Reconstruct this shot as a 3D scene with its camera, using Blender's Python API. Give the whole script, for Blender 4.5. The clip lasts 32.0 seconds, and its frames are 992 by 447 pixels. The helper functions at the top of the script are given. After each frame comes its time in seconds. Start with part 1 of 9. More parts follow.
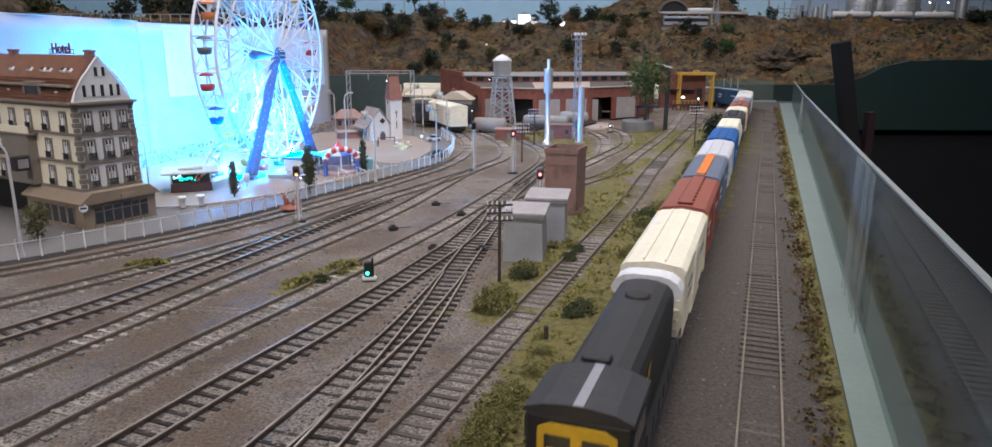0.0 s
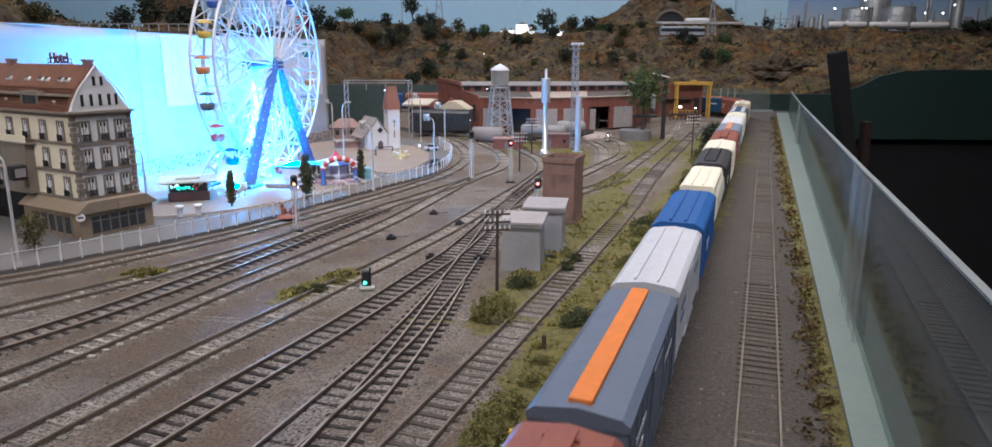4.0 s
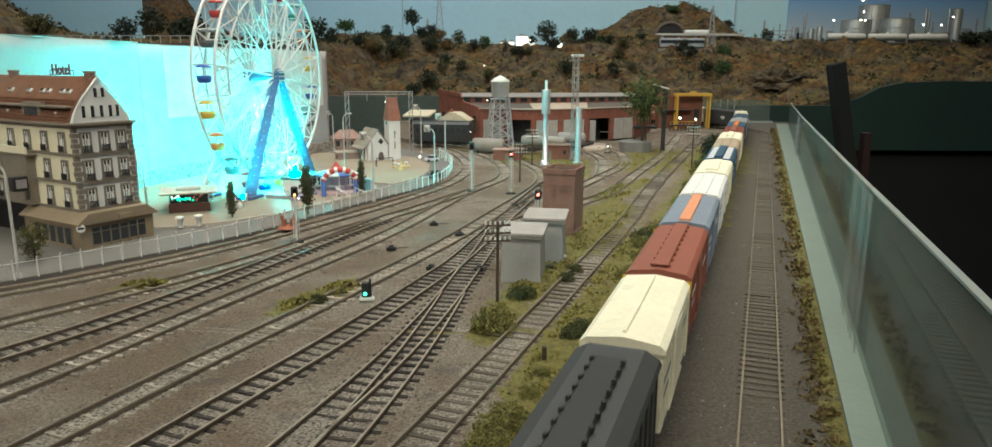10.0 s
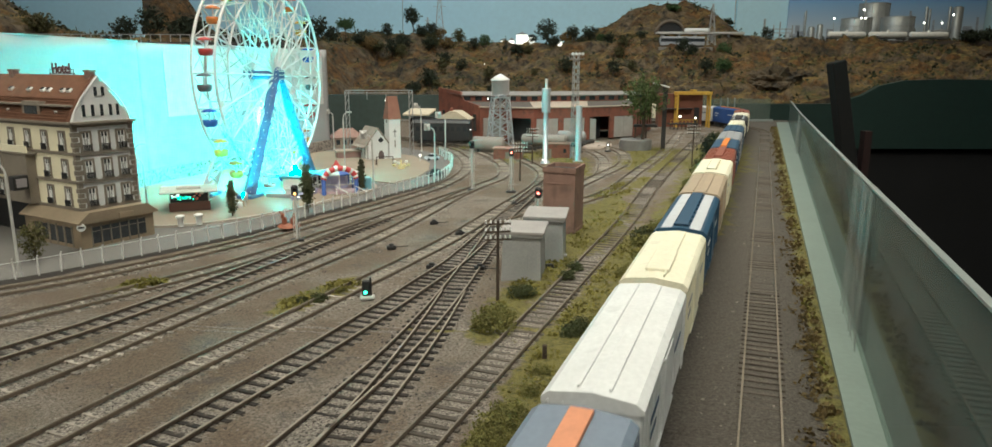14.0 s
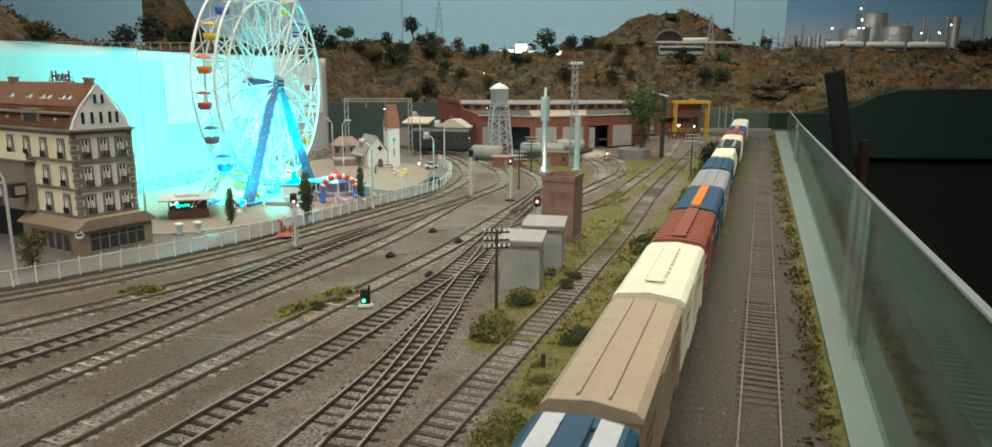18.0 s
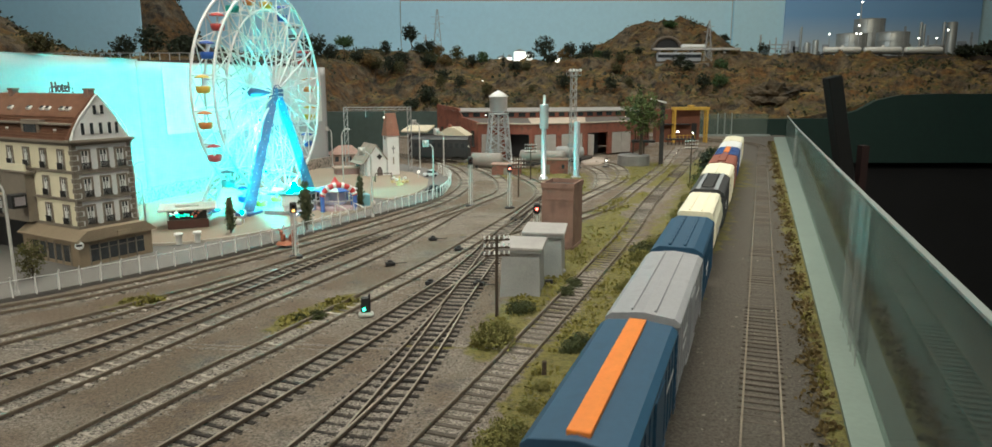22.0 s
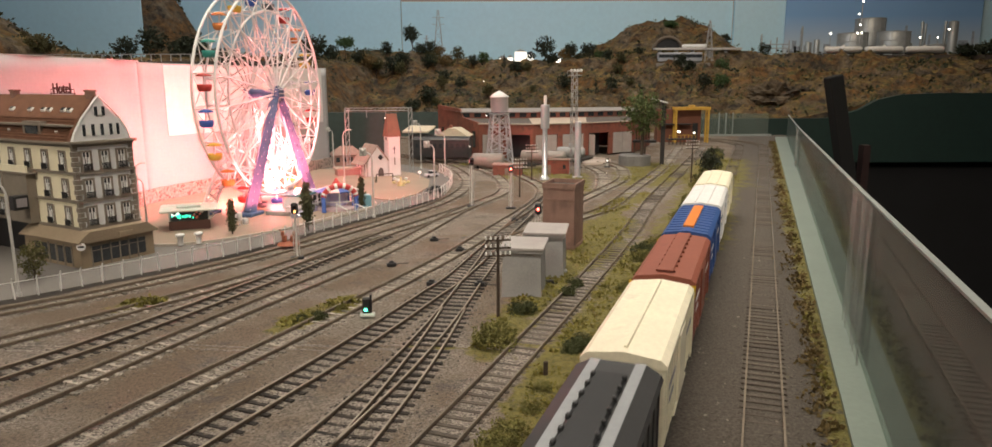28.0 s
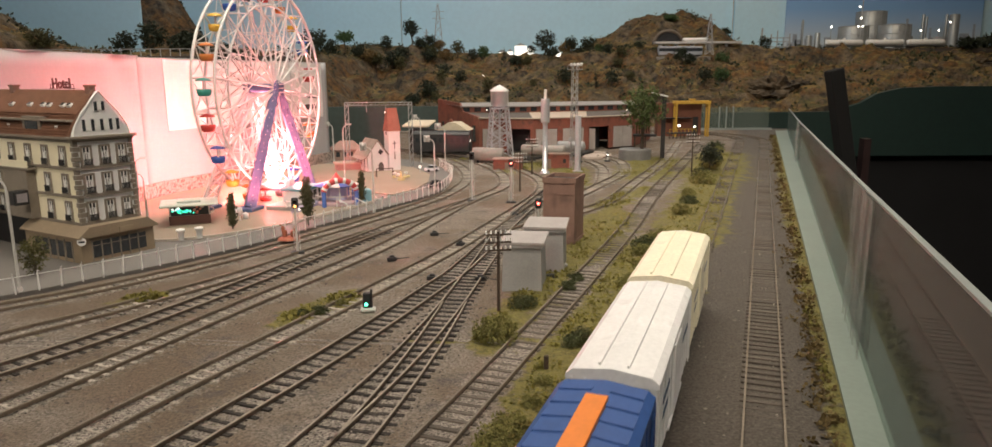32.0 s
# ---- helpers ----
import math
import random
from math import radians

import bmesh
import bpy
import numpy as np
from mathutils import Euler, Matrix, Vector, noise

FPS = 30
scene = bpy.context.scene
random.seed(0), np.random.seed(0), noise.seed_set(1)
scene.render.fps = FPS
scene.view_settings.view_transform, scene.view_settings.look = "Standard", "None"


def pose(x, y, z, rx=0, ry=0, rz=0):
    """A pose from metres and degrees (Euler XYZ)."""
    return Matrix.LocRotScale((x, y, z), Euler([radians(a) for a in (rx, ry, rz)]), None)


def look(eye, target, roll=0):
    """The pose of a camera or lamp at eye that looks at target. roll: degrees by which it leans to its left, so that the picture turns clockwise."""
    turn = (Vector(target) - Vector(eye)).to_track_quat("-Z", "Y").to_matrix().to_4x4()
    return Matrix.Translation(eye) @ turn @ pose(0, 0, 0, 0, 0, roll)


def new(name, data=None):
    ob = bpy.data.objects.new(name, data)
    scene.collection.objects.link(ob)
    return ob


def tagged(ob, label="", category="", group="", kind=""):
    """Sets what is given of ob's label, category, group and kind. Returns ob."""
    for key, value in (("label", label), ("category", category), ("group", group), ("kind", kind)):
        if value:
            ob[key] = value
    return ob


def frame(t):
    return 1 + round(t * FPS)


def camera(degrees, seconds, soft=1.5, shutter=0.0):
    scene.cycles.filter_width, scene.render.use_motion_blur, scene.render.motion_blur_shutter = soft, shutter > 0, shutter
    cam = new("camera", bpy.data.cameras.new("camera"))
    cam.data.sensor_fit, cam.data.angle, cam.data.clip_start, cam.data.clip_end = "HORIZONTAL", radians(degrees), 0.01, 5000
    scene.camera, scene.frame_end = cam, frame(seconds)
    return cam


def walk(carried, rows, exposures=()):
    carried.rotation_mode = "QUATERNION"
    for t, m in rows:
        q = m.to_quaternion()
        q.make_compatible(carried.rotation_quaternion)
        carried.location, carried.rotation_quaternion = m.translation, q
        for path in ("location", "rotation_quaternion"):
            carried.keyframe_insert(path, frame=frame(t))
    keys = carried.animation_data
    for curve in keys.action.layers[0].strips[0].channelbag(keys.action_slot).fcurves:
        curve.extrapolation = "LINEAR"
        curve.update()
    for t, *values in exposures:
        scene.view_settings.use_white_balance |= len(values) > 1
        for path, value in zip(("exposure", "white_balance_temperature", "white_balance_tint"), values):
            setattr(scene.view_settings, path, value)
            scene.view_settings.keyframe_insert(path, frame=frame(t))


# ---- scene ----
# ---- camera ----
LENS = 69.0
EYE = (0.0, 0.0, 0.1505)
# seconds, tilt, lean, turn: held in the hand, it turns but hardly moves
PATH = [
    (0.0, 76.212, -0.240, 0.233),
    (0.5, 76.326, -0.310, 0.270),
    (1.0, 76.493, -0.412, 0.317),
    (1.5, 76.503, -0.198, 0.195),
    (2.0, 76.656, -0.238, 0.138),
    (2.5, 76.842, -0.251, 0.059),
    (3.0, 76.527, -0.396, 0.122),
    (3.5, 76.729, -0.271, 0.064),
    (5.5, 77.317, -0.318, 0.003),
    (6.0, 77.470, -0.374, 0.044),
    (6.5, 77.521, -0.281, 0.006),
    (7.0, 77.290, -0.174, 0.120),
    (7.5, 77.472, -0.180, 0.104),
    (8.0, 77.119, -0.316, 0.326),
    (8.5, 77.298, -0.252, 0.212),
    (9.0, 77.358, -0.252, 0.134),
    (9.5, 77.617, -0.354, 0.053),
    (10.0, 77.817, -0.264, 0.076),
    (10.5, 77.318, -0.015, 0.123),
    (11.0, 77.500, -0.430, 0.396),
    (11.5, 77.814, -0.256, 0.071),
    (12.0, 77.663, -0.208, -0.043),
    (12.5, 77.690, -0.360, 0.011),
    (13.0, 77.996, -0.358, -0.060),
    (13.5, 77.827, -0.210, -0.072),
    (14.0, 77.705, -0.214, 0.085),
    (14.5, 77.633, -0.351, 0.099),
    (16.5, 77.920, -0.363, 0.088),
    (17.0, 77.979, -0.393, 0.085),
    (17.5, 78.049, -0.415, 0.073),
    (18.0, 78.369, -0.354, 0.017),
    (18.5, 78.184, -0.074, 0.050),
    (19.0, 78.522, -0.027, -0.018),
    (19.5, 78.195, 0.004, 0.074),
    (20.0, 78.760, -0.099, -0.020),
    (20.5, 79.002, -0.104, -0.012),
    (21.0, 78.955, -0.049, -0.058),
    (21.5, 78.807, -0.063, -0.032),
    (22.0, 78.971, 0.048, -0.075),
    (22.5, 79.192, 0.082, -0.080),
    (23.0, 79.236, 0.249, -0.231),
    (23.5, 79.174, -0.039, -0.137),
    (24.0, 78.949, -0.087, -0.116),
    (24.5, 79.058, -0.158, 0.027),
    (25.0, 79.198, -0.228, -0.028),
    (25.5, 79.024, -0.204, -0.073),
    (27.5, 79.091, 0.211, 0.021),
    (28.0, 79.000, 0.190, -0.003),
    (28.5, 79.136, 0.314, -0.043),
    (29.0, 79.310, 0.407, -0.117),
    (29.5, 79.221, 0.319, -0.021),
    (30.0, 78.893, 0.256, -0.013),
    (30.5, 78.699, 0.260, 0.013),
    (31.0, 78.772, 0.308, 0.022),
    (31.5, 78.717, 0.279, 0.019),
    (32.0, 78.552, 0.300, -0.000),
]
cam = camera(LENS, 32.0, 1.5, 0.5)
# the camera's picture turns violet and a little darker while the blue floodlight is on, and greenish with the green one
CYCLE, CSTART, SPLIT = 0.677, 0.09, (0.0, 0.29, 0.648, 1.0)
FLICKER = (0.308, 0.330)  # the red bulb lights once more while the green one comes on
BALANCE = []
for f in range(32 * FPS + 1):
    state = [sum(s <= ((f + d) / FPS - CSTART) / CYCLE % 1 for s in SPLIT[1:3]) for d in (-1, 0, 1)]
    if f in (0, 32 * FPS) or state[1] != state[0] or state[1] != state[2]:
        BALANCE.append((f / FPS, *((-0.07, 6550, 10), (-0.01, 6050, 0), (-0.08, 5450, 18))[state[1]]))
walk(cam, [(t, pose(*EYE, a, b, c)) for t, a, b, c in PATH], BALANCE)

# ---- room light ----
world = bpy.data.worlds.new("room")
scene.world = world
world.use_nodes = True
world.node_tree.nodes["Background"].inputs[0].default_value = (0.55, 0.65, 0.8, 1)
world.node_tree.nodes["Background"].inputs[1].default_value = 0.02
scene.view_settings.exposure = 0.0


def area_lamp(loc, target, sx, sy, watts, color, spread=180):
    data = bpy.data.lights.new("unseen_lamp", "AREA")
    data.shape, data.size, data.size_y, data.energy, data.color = "RECTANGLE", sx, sy, watts, color
    data.spread = radians(spread)
    ob = new("unseen_lamp", data)
    ob.matrix_world = look(loc, target)
    return ob


WARM = (1.0, 0.88, 0.72)
area_lamp((0.36, -0.40, 1.62), (0.40, 1.12, 0), 1.4, 0.5, 9.6, WARM, 82)
area_lamp((-0.15, 1.0, 1.66), (-0.05, 1.05, 0), 1.2, 0.6, 12.0, WARM, 130)
area_lamp((1.3, 0.1, 1.66), (0.6, 0.7, 0), 0.9, 0.4, 3, (0.75, 0.85, 1.0))
# out-of-view lamps added to brighten the hill and the sky boards
area_lamp((1.0, 2.1, 1.66), (1.0, 2.7, 0), 0.9, 0.4, 10, (1.0, 0.82, 0.6))
area_lamp((-0.45, 2.1, 1.66), (-0.45, 2.7, 0), 2.2, 0.4, 18, (0.85, 0.92, 1.0))
# narrow out-of-view lamp added to brighten the hotel's walls
area_lamp((-1.0, -1.6, 1.55), (-0.36, 0.62, 0.05), 0.6, 0.4, 1.5, WARM, 45)


# ---- materials ----
def mat(name, color, rough=0.6, metal=0.0, var=0.15, s1=60, s2=700, bump=0.3, dist=0.0004, spot=None, rnd=0.0, coat=0.0):
    """A surface with two scales of variation, fine relief and, if given, worn spots of another colour."""
    m = bpy.data.materials.new(name)
    m.use_nodes = True
    nt = m.node_tree
    n, l = nt.nodes, nt.links
    b = n["Principled BSDF"]
    b.inputs["Roughness"].default_value, b.inputs["Metallic"].default_value = rough, metal
    b.inputs["Coat Weight"].default_value = coat
    tc = n.new("ShaderNodeTexCoord")
    n1, n2 = n.new("ShaderNodeTexNoise"), n.new("ShaderNodeTexNoise")
    for k, s, d in ((n1, s1, 4), (n2, s2, 3)):
        k.inputs["Scale"].default_value, k.inputs["Detail"].default_value = s, d
        l.new(tc.outputs["Object"], k.inputs["Vector"])
    add = n.new("ShaderNodeMath")
    add.operation = "ADD"
    l.new(n1.outputs[0], add.inputs[0]), l.new(n2.outputs[0], add.inputs[1])
    mr = n.new("ShaderNodeMapRange")
    mr.inputs[1].default_value, mr.inputs[2].default_value = 0.65, 1.35
    mr.inputs[3].default_value, mr.inputs[4].default_value = 1 - var, 1 + var
    l.new(add.outputs[0], mr.inputs[0])
    val = mr.outputs[0]
    if rnd:
        oi, rr, mu = n.new("ShaderNodeObjectInfo"), n.new("ShaderNodeMapRange"), n.new("ShaderNodeMath")
        rr.inputs[3].default_value, rr.inputs[4].default_value = 1 - rnd, 1 + rnd
        mu.operation = "MULTIPLY"
        l.new(oi.outputs["Random"], rr.inputs[0])
        l.new(rr.outputs[0], mu.inputs[0]), l.new(val, mu.inputs[1])
        val = mu.outputs[0]
    sc = n.new("ShaderNodeVectorMath")
    sc.operation = "SCALE"
    sc.inputs[0].default_value = color
    l.new(val, sc.inputs["Scale"])
    col = sc.outputs[0]
    if spot:
        n3, ramp, mx = n.new("ShaderNodeTexNoise"), n.new("ShaderNodeMapRange"), n.new("ShaderNodeMix")
        mx.data_type = "RGBA"
        n3.inputs["Scale"].default_value, n3.inputs["Detail"].default_value = spot[1], 6
        ramp.inputs[1].default_value, ramp.inputs[2].default_value = spot[2], spot[2] + 0.1
        ramp.inputs[4].default_value = spot[3]
        l.new(tc.outputs["Object"], n3.inputs["Vector"])
        l.new(n3.outputs[0], ramp.inputs[0]), l.new(ramp.outputs[0], mx.inputs[0])
        l.new(col, mx.inputs[6])
        mx.inputs[7].default_value = (*spot[0], 1)
        col = mx.outputs[2]
    l.new(col, b.inputs["Base Color"])
    if bump:
        bp = n.new("ShaderNodeBump")
        bp.inputs["Strength"].default_value, bp.inputs["Distance"].default_value = bump, dist
        l.new(n2.outputs[0], bp.inputs["Height"]), l.new(bp.outputs[0], b.inputs["Normal"])
    return m


def glow(name, color, strength):
    m = bpy.data.materials.new(name)
    m.use_nodes = True
    b = m.node_tree.nodes["Principled BSDF"]
    b.inputs["Base Color"].default_value = (*color, 1)
    b.inputs["Emission Color"].default_value = (*color, 1)
    b.inputs["Emission Strength"].default_value = strength
    return m


def sheet(name, color, gloss, rough, haze, haze_color):
    """A thin clear plastic sheet: most light goes through, some is mirrored, a little is scattered by scratches and dust."""
    m = bpy.data.materials.new(name)
    m.use_nodes = True
    n, l = m.node_tree.nodes, m.node_tree.links
    t, g, d = n.new("ShaderNodeBsdfTransparent"), n.new("ShaderNodeBsdfGlossy"), n.new("ShaderNodeBsdfDiffuse")
    t.inputs[0].default_value, d.inputs[0].default_value = (*color, 1), (*haze_color, 1)
    g.inputs["Roughness"].default_value = rough
    a, b = n.new("ShaderNodeMixShader"), n.new("ShaderNodeMixShader")
    lw, k = n.new("ShaderNodeFresnel"), n.new("ShaderNodeMath")
    lw.inputs[0].default_value = 1.45
    k.operation, k.inputs[1].default_value = "MULTIPLY", gloss
    l.new(lw.outputs[0], k.inputs[0]), l.new(k.outputs[0], a.inputs[0])
    l.new(t.outputs[0], a.inputs[1]), l.new(g.outputs[0], a.inputs[2])
    no, mr, tc, mp = n.new("ShaderNodeTexNoise"), n.new("ShaderNodeMapRange"), n.new("ShaderNodeTexCoord"), n.new("ShaderNodeMapping")
    mp.inputs["Scale"].default_value = (1, 1, 0.25)
    no.inputs["Scale"].default_value, no.inputs["Detail"].default_value = 45, 8
    mr.inputs[3].default_value, mr.inputs[4].default_value = haze * 0.3, haze * 1.7
    l.new(tc.outputs["Object"], mp.inputs[0]), l.new(mp.outputs[0], no.inputs["Vector"])
    l.new(no.outputs[0], mr.inputs[0]), l.new(mr.outputs[0], b.inputs[0])
    l.new(a.outputs[0], b.inputs[1]), l.new(d.outputs[0], b.inputs[2]), l.new(b.outputs[0], n["Material Output"].inputs[0])
    return m


def glass(name, color=(1, 1, 1), rough=0.02, ior=1.49, haze=0.0, haze_color=(0.5, 0.52, 0.5)):
    m = bpy.data.materials.new(name)
    m.use_nodes = True
    nt = m.node_tree
    b = nt.nodes["Principled BSDF"]
    b.inputs["Base Color"].default_value = (*color, 1)
    b.inputs["Roughness"].default_value, b.inputs["IOR"].default_value = rough, ior
    b.inputs["Transmission Weight"].default_value = 1.0
    if haze:
        d, mx = nt.nodes.new("ShaderNodeBsdfDiffuse"), nt.nodes.new("ShaderNodeMixShader")
        d.inputs[0].default_value = (*haze_color, 1)
        no, mr = nt.nodes.new("ShaderNodeTexNoise"), nt.nodes.new("ShaderNodeMapRange")
        no.inputs["Scale"].default_value, no.inputs["Detail"].default_value = 14, 6
        mr.inputs[3].default_value, mr.inputs[4].default_value = haze * 0.6, haze * 1.4
        nt.links.new(no.outputs[0], mr.inputs[0]), nt.links.new(mr.outputs[0], mx.inputs[0])
        nt.links.new(b.outputs[0], mx.inputs[1]), nt.links.new(d.outputs[0], mx.inputs[2])
        nt.links.new(mx.outputs[0], nt.nodes["Material Output"].inputs[0])
    return m


RAIL = mat("rail_steel", (0.68, 0.60, 0.50), 0.20, 0.5, 0.2, 90, 900, 0.15, 0.0001)
RAILDULL = mat("dusty_rail_head", (0.44, 0.38, 0.31), 0.22, 0.5, 0.3, 60, 900, 0.2, 0.0001)
RAILSIDE = mat("rail_rust", (0.10, 0.072, 0.052), 0.7, 0.2, 0.25)
RAILSIDE_DUSTY = mat("rail_dust", (0.15, 0.115, 0.085), 0.8, 0.1, 0.25)
TIE = mat("sleeper_wood", (0.024, 0.019, 0.016), 0.85, 0, 0.35, 300, 1800, 0.6, 0.0004, ((0.15, 0.12, 0.095), 400, 0.56, 0.6), 0.5)
TIE_DUSTY = mat("sleeper_dusty", (0.27, 0.24, 0.205), 0.9, 0, 0.3, 300, 1800, 0.5, 0.0004, ((0.04, 0.033, 0.028), 400, 0.52, 0.8), 0.5)
TIE_MAIN = mat("sleeper_oily", (0.105, 0.088, 0.072), 0.9, 0, 0.3, 300, 1800, 0.5, 0.0004, ((0.05, 0.042, 0.035), 400, 0.55, 0.7), 0.3)
WHITE_PANEL = mat("white_card", (0.46, 0.46, 0.47), 0.7, 0, 0.04, 8, 300, 0.15, 0.0005)
BRICK = mat("model_brick", (0.22, 0.075, 0.05), 0.75, 0, 0.25, 60, 900, 0.5, 0.0004, ((0.1, 0.05, 0.04), 90, 0.55, 0.6))
BROWNBRICK = mat("brown_brick_print", (0.25, 0.15, 0.12), 0.7, 0, 0.22, 80, 1200, 0.5, 0.0003, ((0.13, 0.08, 0.065), 60, 0.55, 0.6))
GREY = mat("grey_plastic", (0.33, 0.33, 0.33), 0.6, 0, 0.12, 60, 800, 0.2)
LIGHTGREY = mat("light_grey_roof", (0.5, 0.49, 0.47), 0.65, 0, 0.12, 60, 900, 0.25)
SILVER = mat("silver_metal", (0.62, 0.65, 0.69), 0.30, 0.55, 0.12, 60, 600, 0.15)
DARK = mat("black_plastic", (0.018, 0.018, 0.02), 0.45, 0, 0.3, 100, 900, 0.2)
STEELDARK = mat("dark_underframe", (0.03, 0.028, 0.026), 0.65, 0.1, 0.3, 120, 900, 0.3)
CREAMWALL = mat("cream_plaster", (0.80, 0.74, 0.56), 0.75, 0, 0.08, 60, 900, 0.2)
WHITEWALL = mat("white_plaster", (0.74, 0.74, 0.74), 0.75, 0, 0.08, 60, 900, 0.2)
TRIMBROWN = mat("grey_brown_stone_trim", (0.215, 0.185, 0.15), 0.75, 0, 0.15, 80, 900, 0.3)
ROOFRED = mat("brown_red_tile", (0.175, 0.082, 0.048), 0.7, 0, 0.25, 120, 1400, 0.6, 0.0005)
ANNEX = mat("brown_annex_wall", (0.28, 0.215, 0.145), 0.7, 0, 0.15)
WINGLASS = mat("dark_window_glass", (0.035, 0.04, 0.045), 0.12, 0, 0.3, 90, 400, 0)
WHITEPAINT = mat("white_paint", (0.75, 0.75, 0.73), 0.55, 0, 0.06, 90, 700, 0.15)
WHEELWHITE = mat("white_wheel_plastic", (0.8, 0.8, 0.8), 0.45, 0, 0.04, 90, 700, 0.1)
LEGBLUE = mat("blue_leg_plastic", (0.09, 0.14, 0.28), 0.45, 0, 0.08, 90, 700, 0.1)
REDPLASTIC = mat("red_plastic", (0.5, 0.05, 0.05), 0.45, 0, 0.1)
YELLOWPAINT = mat("yellow_crane_paint", (0.55, 0.33, 0.05), 0.6, 0, 0.2, 90, 700, 0.3)
LEAF = mat("foliage", (0.055, 0.065, 0.02), 0.85, 0, 0.5, 40, 500, 0.6, 0.001)
LEAFDARK = mat("dark_foliage", (0.022, 0.03, 0.014), 0.85, 0, 0.5, 40, 500, 0.6, 0.001)
LEAFGREEN = mat("green_foliage", (0.045, 0.085, 0.025), 0.85, 0, 0.45, 60, 500, 0.6, 0.001)
BARK = mat("bark", (0.06, 0.042, 0.03), 0.9, 0, 0.3, 200, 1200, 0.6)
FASCIA = mat("dark_green_fascia", (0.009, 0.027, 0.022), 0.6, 0, 0.15, 5, 90, 0.1)
BLACKCLOTH = mat("black_cloth", (0.006, 0.006, 0.007), 0.9, 0, 0.3, 8, 200, 0.2)
SKYWALL = mat("sky_blue_wall_paint", (0.48, 0.70, 0.80), 0.8, 0, 0.05, 1.2, 60, 0.1, 0.002)
ROOMWALL = mat("beige_room_wall", (0.55, 0.44, 0.34), 0.8, 0, 0.05, 1.5, 60, 0.1, 0.002)
CEIL = mat("ceiling_paint", (0.7, 0.68, 0.64), 0.9, 0, 0.04, 2, 60, 0.1, 0.002)
PLEXI = sheet("clear_acrylic", (0.86, 0.92, 0.89), 0.34, 0.035, 0.19, (0.30, 0.34, 0.31))
EDGE = mat("acrylic_edge", (0.30, 0.33, 0.32), 0.3, 0, 0.1)
STRIP = mat("pale_grey_green_board", (0.21, 0.255, 0.225), 0.55, 0, 0.08, 20, 300, 0.15)
LAMPRED, LAMPGREEN, LAMPWHITE = glow("red_signal_lens", (1, 0.14, 0.10), 9), glow("green_signal_lens", (0.1, 1, 0.55), 5), glow("white_bulb", (1, 0.93, 0.8), 6)
LAMPAMBER = glow("amber_lens", (1, 0.5, 0.15), 3)


